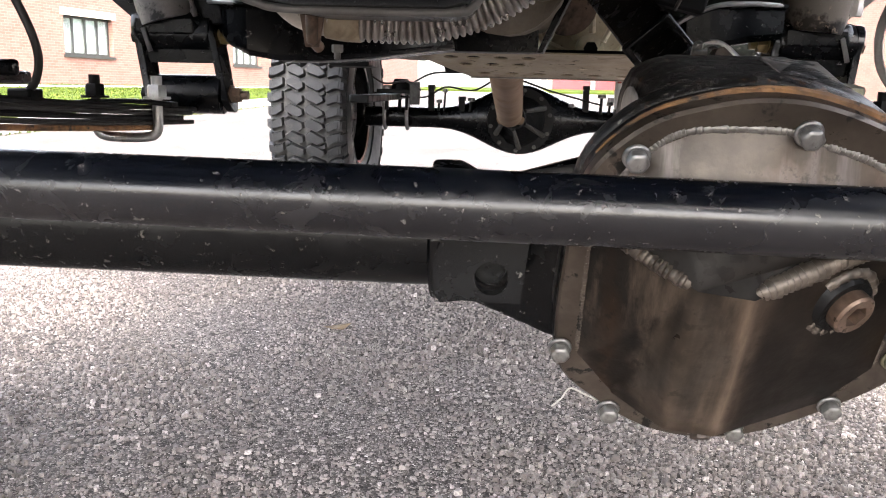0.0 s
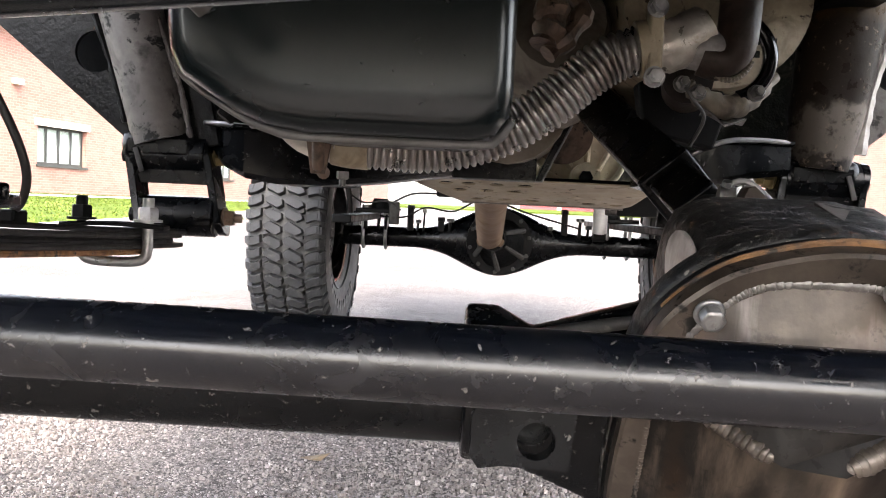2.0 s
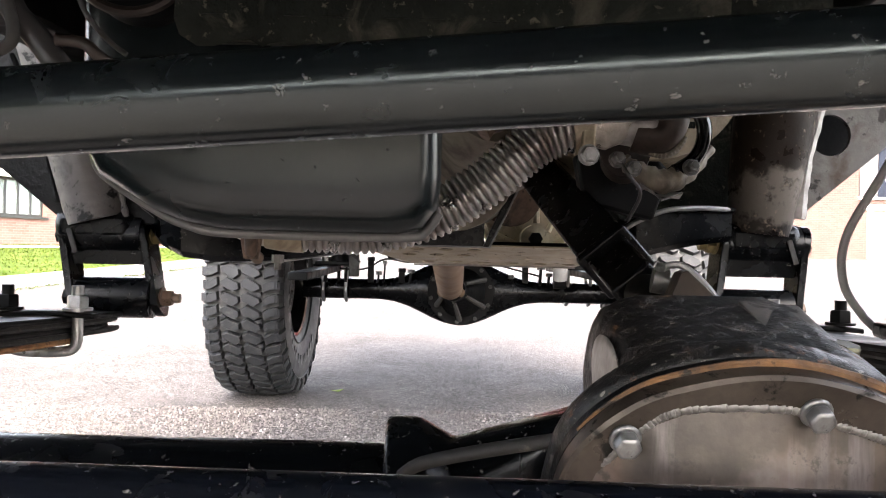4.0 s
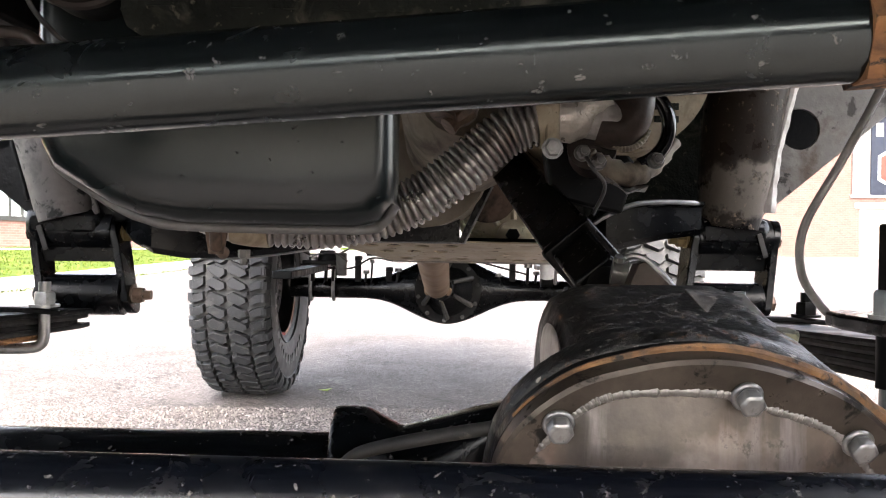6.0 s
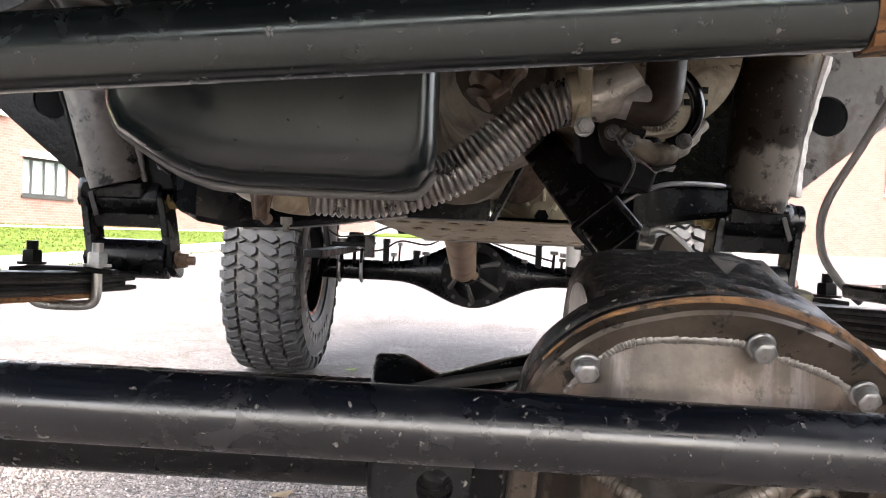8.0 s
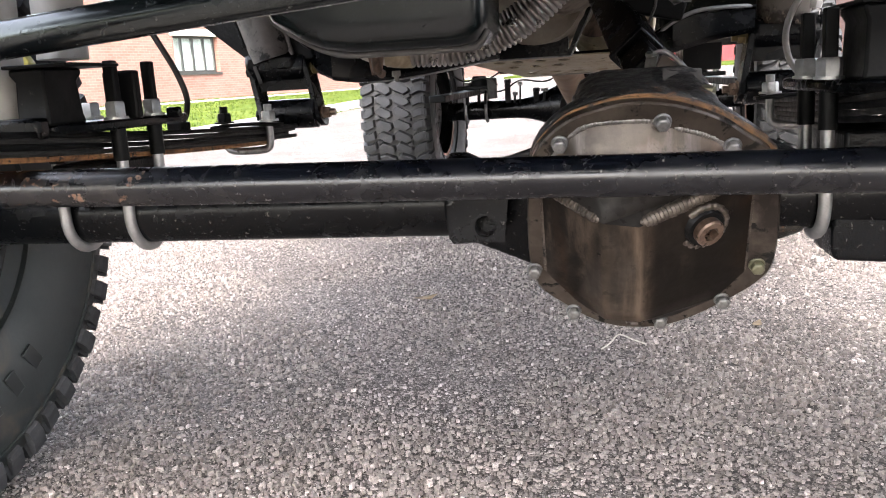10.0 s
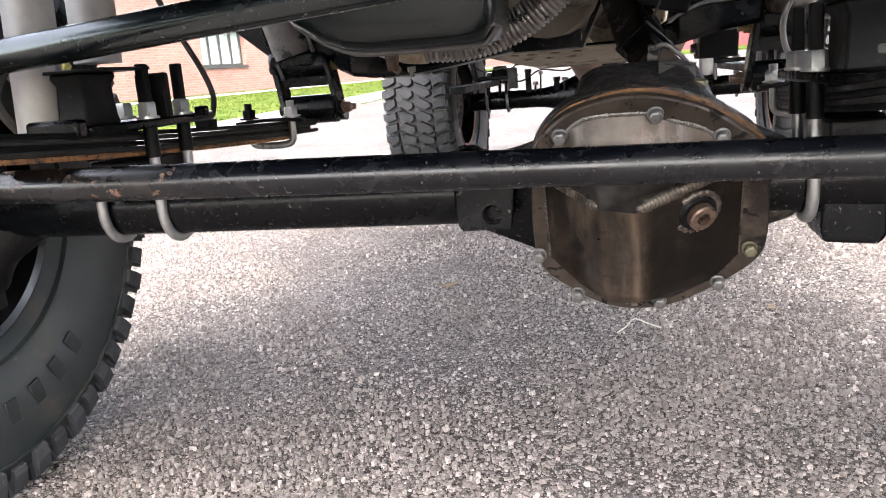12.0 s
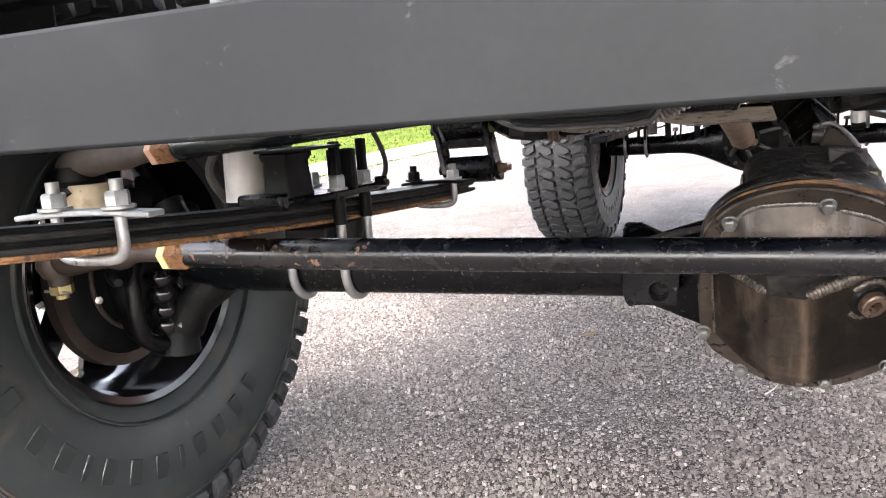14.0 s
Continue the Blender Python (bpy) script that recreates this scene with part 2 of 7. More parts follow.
case_alu = surface("tan_bare_case", (0.52, 0.44, 0.31), (0.76, 0.68, 0.53), 16, 0.5, 0.1, 0.1, 0.5, 100, 0.001, spots=((0.12, 0.085, 0.05), 40, 0.61), stains=((0.28, 0.21, 0.13), 14, 0.56))
dark_rust = surface("dark_brown_rusty_steel", (0.016, 0.011, 0.009), (0.042, 0.030, 0.023), 9, 0.5, 0.3, 0.12, 0.3, 120, 0.0008, stains=((0.008, 0.006, 0.005), 8, 0.52))
chipped_grey = surface("chipped_pale_tube", (0.068, 0.061, 0.056), (0.155, 0.142, 0.134), 12, 0.45, 0.1, 0.12, 0.4, 110, 0.001, spots=((0.004, 0.004, 0.004), 40, 0.57), stains=((0.012, 0.010, 0.009), 13, 0.52))
zinc = surface("zinc_plate", (0.22, 0.225, 0.23), (0.36, 0.36, 0.355), 30, 0.38, 0.7, 0.12, 0.15, 140, 0.0004, stains=((0.12, 0.10, 0.08), 26, 0.60))
bolt_zinc = surface("worn_bolt_zinc", (0.13, 0.132, 0.135), (0.23, 0.23, 0.228), 60, 0.38, 0.7, 0.12, 0.2, 140, 0.0005, stains=((0.06, 0.05, 0.04), 50, 0.57))
dark_zinc = surface("dirty_zinc", (0.08, 0.08, 0.08), (0.16, 0.158, 0.152), 30, 0.4, 0.6, 0.12, 0.2, 140, 0.0005, stains=((0.04, 0.032, 0.025), 30, 0.55))
yellow_zinc = surface("yellow_zinc", (0.20, 0.15, 0.06), (0.30, 0.24, 0.12), 30, 0.42, 0.6, 0.1, 0.2, 120, 0.0005, stains=((0.07, 0.04, 0.02), 30, 0.56))
leaf_dust = surface("dusty_spring_leaf", (0.007, 0.007, 0.0068), (0.019, 0.018, 0.017), 30, 0.65, 0, 0.1, 0.5, 120, 0.001, spots=((0.05, 0.045, 0.04), 60, 0.62), stains=((0.04, 0.028, 0.02), 14, 0.60), shine=0.25)
grey_dusty = surface("dusty_grey_paint", (0.028, 0.027, 0.025), (0.06, 0.058, 0.054), 11, 0.7, 0, 0.1, 0.5, 90, 0.001, stains=((0.014, 0.010, 0.008), 12, 0.53), shine=0.3)
pan_paint = surface("oil_pan_paint", (0.0052, 0.0082, 0.0086), (0.0076, 0.0112, 0.0118), 4, 0.26, 0.0, 0.04, 0.2, 60, 0.0006, spots=((0.024, 0.027, 0.027), 80, 0.67), shine=0.36)
tan_steel = surface("tan_coated_steel", (0.235, 0.19, 0.122), (0.40, 0.34, 0.24), 9, 0.5, 0.1, 0.1, 0.25, 90, 0.0006, spots=((0.06, 0.042, 0.025), 60, 0.62), stains=((0.15, 0.108, 0.066), 12, 0.55))
tan_shaft = surface("tan_driveshaft", (0.125, 0.072, 0.037), (0.185, 0.122, 0.074), 6, 0.6, 0.0, 0.1, 0.2, 60, 0.0006, stains=((0.085, 0.044, 0.021), 14, 0.58))
flex_steel = surface("flex_pipe_steel", (0.27, 0.25, 0.23), (0.42, 0.40, 0.375), 16, 0.34, 0.75, 0.12, 0.2, 120, 0.0005, stains=((0.15, 0.12, 0.098), 14, 0.56))
foil = surface("heat_foil", (0.40, 0.36, 0.30), (0.66, 0.61, 0.54), 30, 0.36, 0.55, 0.12, 0.8, 45, 0.005, stains=((0.20, 0.14, 0.08), 24, 0.58))
alu_cast = surface("cast_aluminium_case", (0.11, 0.09, 0.064), (0.21, 0.18, 0.14), 10, 0.6, 0.2, 0.12, 0.5, 110, 0.001, stains=((0.03, 0.021, 0.014), 9, 0.50))
white_shock = surface("white_shock_paint", (0.36, 0.35, 0.33), (0.46, 0.455, 0.44), 8, 0.42, 0, 0.1, 0.1, 60, 0.0004, spots=((0.15, 0.1, 0.07), 40, 0.66))
rubber = surface("tyre_rubber", (0.0075, 0.0102, 0.0108), (0.015, 0.0178, 0.0183), 9, 0.47, 0, 0.1, 0.45, 150, 0.0006, spots=((0.05, 0.048, 0.046), 45, 0.68), stains=((0.042, 0.033, 0.025), 7, 0.55), shine=0.34)
# paler grey rubber for the rear tyres
pale_rubber = surface("pale_sidewall_rubber", (0.035, 0.0355, 0.036), (0.062, 0.062, 0.062), 12, 0.65, 0, 0.1, 0.4, 150, 0.0006, stains=((0.02, 0.02, 0.02), 9, 0.55), shine=0.3)
tread_rubber = surface("tread_rubber", (0.015, 0.0158, 0.0172), (0.029, 0.030, 0.0325), 22, 0.7, 0, 0.08, 0.5, 150, 0.0006, spots=((0.07, 0.069, 0.068), 90, 0.67), stains=((0.045, 0.045, 0.044), 24, 0.57), shine=0.25)
letter_rubber = surface("raised_letter_rubber", (0.006, 0.0078, 0.0082), (0.0105, 0.0125, 0.013), 10, 0.4, 0, 0.08, 0.2, 150, 0.0005, shine=0.4)
hose_rubber = surface("brake_hose_rubber", (0.016, 0.015, 0.0145), (0.034, 0.031, 0.029), 20, 0.5, 0, 0.1, 0.2, 150, 0.0004)
rim_black = surface("gloss_black_wheel", (0.0018, 0.0018, 0.0022), (0.004, 0.004, 0.0045), 9, 0.15, 0, 0.06, 0.05, 60, 0.0003, shine=0.38)
bumper_paint = surface("grey_bumper_paint", (0.0048, 0.0054, 0.006), (0.0074, 0.0081, 0.0088), 5, 0.6, 0, 0.06, 0.12, 150, 0.0005, spots=((0.025, 0.025, 0.026), 60, 0.66), stains=((0.009, 0.0095, 0.0102), 12, 0.56), shine=0.1)
# near-black that stands in for the shade behind the skid plate's holes
hole_shade_black = surface("matt_black_hole_shade", (0.0015, 0.0015, 0.0014), (0.003, 0.003, 0.0028), 20, 0.95, 0, 0.05, 0.2, 90, 0.0006, shine=0.05)
undercoat = surface("sooty_undercoating", (0.005, 0.006, 0.005), (0.017, 0.0195, 0.016), 12, 0.9, 0, 0.08, 1.0, 70, 0.004, spots=((0.07, 0.066, 0.05), 120, 0.61), stains=((0.06, 0.057, 0.044), 16, 0.54), shine=0.15)
concrete = surface("pale_concrete", (0.32, 0.305, 0.285), (0.43, 0.415, 0.39), 3, 0.85, 0, 0.08, 0.4, 60, 0.003, stains=((0.22, 0.205, 0.185), 2, 0.6))
stone_trim = surface("cream_stone_trim", (0.66, 0.62, 0.54), (0.76, 0.73, 0.66), 2, 0.8, 0, 0.08, 0.2, 30, 0.003)
frame_dark = surface("dark_window_frame", (0.03, 0.032, 0.03), (0.045, 0.048, 0.045), 4, 0.4, 0.3)
blind_white = surface("white_window_blind", (0.62, 0.68, 0.62), (0.78, 0.82, 0.78), 3, 0.7)
grey_siding = surface("grey_siding", (0.075, 0.07, 0.068), (0.10, 0.094, 0.09), 2, 0.7)
sign_blue = surface("sign_blue", (0.0035, 0.006, 0.013), (0.005, 0.0085, 0.018), 2, 0.6, shine=0.2)
sign_red = surface("sign_red", (0.12, 0.018, 0.012), (0.16, 0.026, 0.018), 2, 0.6, shine=0.2)
sign_white = surface("sign_white", (0.30, 0.31, 0.34), (0.36, 0.37, 0.40), 2, 0.5)
door_cream = surface("cream_door", (0.30, 0.27, 0.21), (0.36, 0.33, 0.27), 2, 0.6)
garage_wall = surface("cream_garage_wall", (0.26, 0.24, 0.205), (0.32, 0.30, 0.26), 2, 0.8)
door_red = surface("red_garage_door", (0.17, 0.012, 0.016), (0.21, 0.02, 0.024), 2, 0.5)
roofing = surface("grey_roofing", (0.12, 0.115, 0.11), (0.18, 0.17, 0.165), 2, 0.9)


def make_glass():
    m, nt, bsdf, co = start("window_glass")
    bsdf.inputs["Base Color"].default_value = (0.75, 0.82, 0.8, 1)
    bsdf.inputs["Roughness"].default_value = 0.04
    bsdf.inputs["Transmission Weight"].default_value = 0.9
    bsdf.inputs["IOR"].default_value = 1.45
    return m


glass = make_glass()


def make_asphalt():
    m, nt, bsdf, co = start("worn_asphalt")
    heights, cols = None, None
    warp = nt.nodes.new("ShaderNodeVectorMath")
    warp.operation = "MULTIPLY_ADD"
    nz = nt.nodes.new("ShaderNodeTexNoise")
    nz.inputs["Scale"].default_value = 60
    nt.links.new(co, nz.inputs["Vector"])
    nt.links.new(nz.outputs["Color"], warp.inputs[0])
    warp.inputs[1].default_value = (0.004, 0.004, 0.004)
    nt.links.new(co, warp.inputs[2])

    def cells(scale):
        v = nt.nodes.new("ShaderNodeTexVoronoi")
        v.inputs["Scale"].default_value = scale
        v.inputs["Randomness"].default_value = 1.0
        nt.links.new(warp.outputs[0], v.inputs["Vector"])
        sep = nt.nodes.new("ShaderNodeSeparateColor")
        nt.links.new(v.outputs["Color"], sep.inputs[0])
        return v.outputs["Distance"], sep.outputs[0], sep.outputs[1]

    d1, c1, k1 = cells(125)
    d2, c2, k2 = cells(300)
    binder = ramp(nt, noisy(nt, co, 70, 6, 0.65), [(0.35, (0.035, 0.032, 0.031)), (0.68, (0.125, 0.115, 0.110))])
    stone = ramp(nt, c1, [(0.0, (0.10, 0.094, 0.090)), (0.5, (0.19, 0.178, 0.171)), (0.9, (0.27, 0.255, 0.245)), (0.98, (0.45, 0.43, 0.41))])
    small = ramp(nt, c2, [(0.0, (0.06, 0.057, 0.055)), (0.5, (0.17, 0.162, 0.155)), (0.9, (0.30, 0.287, 0.275)), (0.97, (0.50, 0.48, 0.46))])
    top2 = ramp(nt, d2, [(0.36, (1.0,) * 3), (0.50, (0.0,) * 3)])
    col = mixed(nt, top2, binder, small)
    has = ramp(nt, k1, [(0.40, (0.0,) * 3), (0.44, (1.0,) * 3)])
    top1 = ramp(nt, d1, [(0.36, (1.0,) * 3), (0.46, (0.0,) * 3)])
    mask = mixed(nt, 1.0, top1, has, "MULTIPLY")
    col = mixed(nt, mask, col, stone)
    pits = ramp(nt, noisy(nt, co, 120, 3, 0.5), [(0.58, (0.0,) * 3), (0.64, (0.9,) * 3)])
    col = mixed(nt, pits, col, (0.022, 0.020, 0.019))
    gaps = ramp(nt, noisy(nt, co, 52, 4, 0.6), [(0.585, (0.0,) * 3), (0.63, (0.85,) * 3)])
    col = mixed(nt, gaps, col, (0.03, 0.027, 0.026))
    broad = ramp(nt, noisy(nt, co, 1.7, 5, 0.6, 0.8), [(0.36, (0.68, 0.635, 0.615)), (0.62, (0.98, 0.925, 0.90))])
    col = mixed(nt, 1.0, col, broad, "MULTIPLY")
    damp = ramp(nt, noisy(nt, co, 3.1, 6, 0.65, 1.0), [(0.55, (0.0,) * 3), (0.70, (1.0,) * 3)])
    col = mixed(nt, damp, col, mixed(nt, 1.0, col, (0.66, 0.63, 0.61), "MULTIPLY"))
    nt.links.new(col, bsdf.inputs["Base Color"])
    nt.links.new(mixed(nt, damp, (0.9,) * 3, (0.72,) * 3), bsdf.inputs["Roughness"])
    bsdf.inputs["Specular IOR Level"].default_value = 0.2
    h = mixed(nt, mask, mixed(nt, top2, (0.0,) * 3, (0.5,) * 3), (1.0,) * 3)
    h = mixed(nt, 0.3, h, noisy(nt, co, 200, 4))
    bumped(nt, bsdf, h, 1.0, 0.007)
    return m


asphalt = make_asphalt()


def make_stone():
    m, nt, bsdf, co = start("aggregate_stone")
    g = nt.nodes.new("ShaderNodeNewGeometry")
    col = ramp(nt, g.outputs["Random Per Island"], [(0.0, (0.086, 0.079, 0.075)), (0.35, (0.142, 0.131, 0.125)), (0.75, (0.188, 0.175, 0.168)), (0.94, (0.245, 0.230, 0.221)), (1.0, (0.38, 0.36, 0.345))])
    col = mixed(nt, ramp(nt, noisy(nt, co, 260, 4, 0.7), [(0.38, (0.6,) * 3), (0.62, (0.0,) * 3)]), col, (0.062, 0.057, 0.054))
    broad = ramp(nt, noisy(nt, co, 1.7, 5, 0.6, 0.8), [(0.36, (0.88, 0.83, 0.81)), (0.62, (1.34, 1.265, 1.24))])
    nt.links.new(mixed(nt, 1.0, col, broad, "MULTIPLY"), bsdf.inputs["Base Color"])
    bsdf.inputs["Roughness"].default_value = 0.75
    bsdf.inputs["Specular IOR Level"].default_value = 0.3
    return m


stone_mat = make_stone()


def make_brick(name, k):
    m, nt, bsdf, co = start(name)
    b = nt.nodes.new("ShaderNodeTexBrick")
    b.inputs["Color1"].default_value = (0.165 * k, 0.074 * k, 0.056 * k, 1)
    b.inputs["Color2"].default_value = (0.20 * k, 0.098 * k, 0.078 * k, 1)
    b.inputs["Mortar"].default_value = (0.20 * k, 0.142 * k, 0.118 * k, 1)
    b.inputs["Scale"].default_value = 1.0
    b.inputs["Mortar Size"].default_value = 0.006
    b.inputs["Brick Width"].default_value, b.inputs["Row Height"].default_value = 0.215, 0.075
    sw = nt.nodes.new("ShaderNodeSeparateXYZ")
    cb = nt.nodes.new("ShaderNodeCombineXYZ")
    nt.links.new(co, sw.inputs[0])
    nt.links.new(sw.outputs[0], cb.inputs[0])
    nt.links.new(sw.outputs[2], cb.inputs[1])
    nt.links.new(cb.outputs[0], b.inputs["Vector"])
    col = mixed(nt, 1.0, b.outputs["Color"], ramp(nt, noisy(nt, co, 0.9, 5), [(0.3, (0.85,) * 3), (0.7, (1.0,) * 3)]), "MULTIPLY")
    nt.links.new(col, bsdf.inputs["Base Color"])
    bsdf.inputs["Roughness"].default_value = 0.9
    bumped(nt, bsdf, b.outputs["Fac"], -0.5, 0.01)
    return m


brick_wall = make_brick("pale_orange_brick", 1.0)
# same brick darkened, to offset the strong sun on the right-hand wall
brick_dimmed = make_brick("dimmed_orange_brick", 0.55)


def make_grass_ground():
    m, nt, bsdf, co = start("lawn_soil")
    col = ramp(nt, noisy(nt, co, 1.2, 6), [(0.3, (0.024, 0.040, 0.005)), (0.5, (0.042, 0.062, 0.010)), (0.75, (0.064, 0.076, 0.018))])
    nt.links.new(col, bsdf.inputs["Base Color"])
    bsdf.inputs["Roughness"].default_value = 0.95
    bsdf.inputs["Specular IOR Level"].default_value = 0.05
    bumped(nt, bsdf, noisy(nt, co, 30, 4), 0.8, 0.03)
    return m


lawn = make_grass_ground()


def make_blades():
    m, nt, bsdf, co = start("grass_blades")
    g = nt.nodes.new("ShaderNodeNewGeometry")
    col = ramp(nt, g.outputs["Random Per Island"], [(0.0, (0.026, 0.044, 0.005)), (0.6, (0.048, 0.070, 0.011)), (1.0, (0.080, 0.090, 0.024))])
    nt.links.new(col, bsdf.inputs["Base Color"])
    bsdf.inputs["Roughness"].default_value = 0.9
    bsdf.inputs["Specular IOR Level"].default_value = 0.05
    return m


blades = make_blades()


# ---- building blocks ----
YAW = radians(-3.0)  # the truck stands slightly askew


def yawed(bm, at):
    """Turns a bmesh with the truck about the upright through a place."""
    bmesh.ops.rotate(bm, verts=bm.verts, cent=Vector(at), matrix=Matrix.Rotation(YAW, 3, "Z"))
    return bm

PLACE = {}


def part(name, bm, material, parent=None, label="", smooth=40.0, bevel=0.0, remesh=0.0):
    """Links a bmesh in world metres as one mesh object, its origin in its middle, under a thing or a part."""
    pts = np.array([v.co[:] for v in bm.verts])
    mid = Vector((pts.min(0) + pts.max(0)) / 2)
    bmesh.ops.translate(bm, verts=bm.verts, vec=-mid)
    bmesh.ops.recalc_face_normals(bm, faces=bm.faces)
    me = bpy.data.meshes.new(name)
    bm.to_mesh(me)
    bm.free()
    me.materials.append(material)
    ob = new(name, me)
    PLACE[ob] = mid
    ob.parent = parent
    ob.location = mid - PLACE[parent] if parent else mid
    if smooth:
        me.shade_smooth()
        me.set_sharp_from_angle(angle=radians(smooth))
    if bevel:
        b = ob.modifiers.new("bevel", "BEVEL")
        b.width, b.segments, b.limit_method, b.angle_limit = bevel, 2, "ANGLE", radians(35)
        b.harden_normals = False
    if remesh:
        r = ob.modifiers.new("remesh", "REMESH")
        r.mode, r.voxel_size, r.use_smooth_shade = "VOXEL", remesh, True
        s = ob.modifiers.new("smooth", "SMOOTH")
        s.factor, s.iterations = 0.5, 6
    if label:
        tagged(ob, label)
    return ob


def thing(name, at, label, category, group="", kind=""):
    ob = new(name)
    ob.location = at
    ob.empty_display_size = 0.1
    PLACE[ob] = Vector(at)
    return tagged(ob, label, category, group, kind)


def basis(axis):
    """Two unit vectors across an axis."""
    a = Vector(axis).normalized()
    side = a.cross(Vector((0, 0, 1)) if abs(a.z) < 0.9 else Vector((0, 1, 0))).normalized()
    return side, side.cross(a).normalized()


def add_box(bm, lo, hi):
    vs = [bm.verts.new((x, y, z)) for x in (lo[0], hi[0]) for y in (lo[1], hi[1]) for z in (lo[2], hi[2])]
    for f in ((0, 1, 3, 2), (4, 6, 7, 5), (0, 4, 5, 1), (2, 3, 7, 6), (0, 2, 6, 4), (1, 5, 7, 3)):
        bm.faces.new([vs[i] for i in f])
    return vs


def box(lo, hi):
    bm = bmesh.new()
    add_box(bm, lo, hi)
    return bm


def add_rings(bm, rings, closed=True, caps=True):
    rows = [[bm.verts.new(p) for p in r] for r in rings]
    for a, b in zip(rows, rows[1:]):
        n = len(a)
        for i in range(n if closed else n - 1):
            j = (i + 1) % n
            bm.faces.new((a[i], a[j], b[j], b[i]))
    if caps:
        bm.faces.new(rows[0][::-1])
        bm.faces.new(rows[-1])
    return rows


def add_rod(bm, a, b, r, r2=None, n=20):
    a, b = Vector(a), Vector(b)
    s, u = basis(b - a)
    ring = lambda c, q: [c + q * (math.cos(t) * s + math.sin(t) * u) for t in np.linspace(0, 2 * math.pi, n, endpoint=False)]
    add_rings(bm, [ring(a, r), ring(b, r if r2 is None else r2)])


def rod(a, b, r, r2=None, n=20):
    bm = bmesh.new()
    add_rod(bm, a, b, r, r2, n)
    return bm


def pipe_path(points, radii, n=14, bm=None):
    """A round pipe along points; radii: one number, or one for each point."""
    bm = bm or bmesh.new()
    pts = [Vector(p) for p in points]
    radii = [radii] * len(pts) if isinstance(radii, (int, float)) else radii
    rings, s = [], None
    for i, p in enumerate(pts):
        d = (pts[min(i + 1, len(pts) - 1)] - pts[max(i - 1, 0)]).normalized()
        s = (s - s.dot(d) * d).normalized() if s else basis(d)[0]
        u = s.cross(d)
        rings.append([p + radii[i] * (math.cos(t) * s + math.sin(t) * u) for t in np.linspace(0, 2 * math.pi, n, endpoint=False)])
    add_rings(bm, rings)
    return bm


def glide(points, count):
    """Points on a smooth curve through the given ones."""
    p = [Vector(q) for q in points]
    p = [2 * p[0] - p[1], *p, 2 * p[-1] - p[-2]]
    out = []
    for k in range(count):
        s = k / (count - 1) * (len(p) - 3)
        i = min(int(s), len(p) - 4)
        t = s - i
        a, b, c, d = p[i : i + 4]
        out.append(0.5 * (2 * b + (c - a) * t + (2 * a - 5 * b + 4 * c - d) * t * t + (3 * b - a - 3 * c + d) * t ** 3))
    return out


def add_hex(bm, at, axis, r, h, washer=0.0):
    at, axis = Vector(at), Vector(axis).normalized()
    s, u = basis(axis)
    six = lambda c, q: [c + q * (math.cos(t) * s + math.sin(t) * u) for t in np.linspace(0, 2 * math.pi, 6, endpoint=False)]
    if washer:
        add_rod(bm, at, at + axis * 0.003, washer, None, 18)
    lo = at + axis * (0.003 if washer else 0)
    add_rings(bm, [six(lo, r), six(lo + axis * h * 0.85, r), six(lo + axis * h, r * 0.86)])


def hexbolt(at, axis, r, h, washer=0.0, stud=0.0):
    bm = bmesh.new()
    add_hex(bm, at, axis, r, h, washer)
    if stud:
        a = Vector(axis).normalized()
        add_rod(bm, Vector(at) + a * h, Vector(at) + a * (h + stud), r * 0.55, None, 12)
    return bm


def slab(outline, origin, across, up, thick):
    """A plate from an outline in (across, up) metres, thickened along across x up."""
    bm = bmesh.new()
    o, a, u = Vector(origin), Vector(across).normalized(), Vector(up).normalized()
    n = a.cross(u)
    add_rings(bm, [[o + p * a + q * u + d * n for p, q in outline] for d in (0, thick)])
    return bm


def holed(ob, cutters):
    """Cuts openings through a part for good."""
    for c in cutters:
        bmesh.ops.recalc_face_normals(c, faces=c.faces)
        me = bpy.data.meshes.new("cut")
        c.to_mesh(me)
        c.free()
        t = new("cut", me)
        t.location = -PLACE[ob] if ob.parent is None else Vector()
        mod = ob.modifiers.new("cut", "BOOLEAN")
        mod.object, mod.solver = t, "EXACT"
        t.matrix_world = Matrix()
        bpy.context.view_layer.update()
        done = bpy.data.meshes.new_from_object(ob.evaluated_get(bpy.context.evaluated_depsgraph_get()))
        ob.modifiers.remove(mod)
        old = ob.data
        ob.data = done
        bpy.data.objects.remove(t)
        bpy.data.meshes.remove(me)
        bpy.data.meshes.remove(old)
    return ob

# ---- ground and surroundings ----
def rise(x, y):
    """The lot climbs gently away from the truck."""
    far = max(0.0, math.hypot(x, y - 1.5) - 6.0)
    return 0.016 * min(far, 40.0)


def make_ground():
    bm = bmesh.new()
    rad = [0.0, 1.5, 3, 4.5, 6, 7, 8.5, 10.5, 13, 16, 20, 25, 32, 40, 46, 60, 90, 150, 300, 700, 1500]
    n = 48
    rows = []
    for r in rad[1:]:
        rows.append([bm.verts.new((r * math.cos(a), 1.5 + r * math.sin(a), rise(r * math.cos(a), 1.5 + r * math.sin(a)))) for a in np.linspace(0, 2 * math.pi, n, endpoint=False)])
    mid = bm.verts.new((0, 1.5, 0))
    for i in range(n):
        bm.faces.new((mid, rows[0][i], rows[0][(i + 1) % n]))
        for a, b in zip(rows, rows[1:]):
            bm.faces.new((a[i], b[i], b[(i + 1) % n], a[(i + 1) % n]))
    return bm


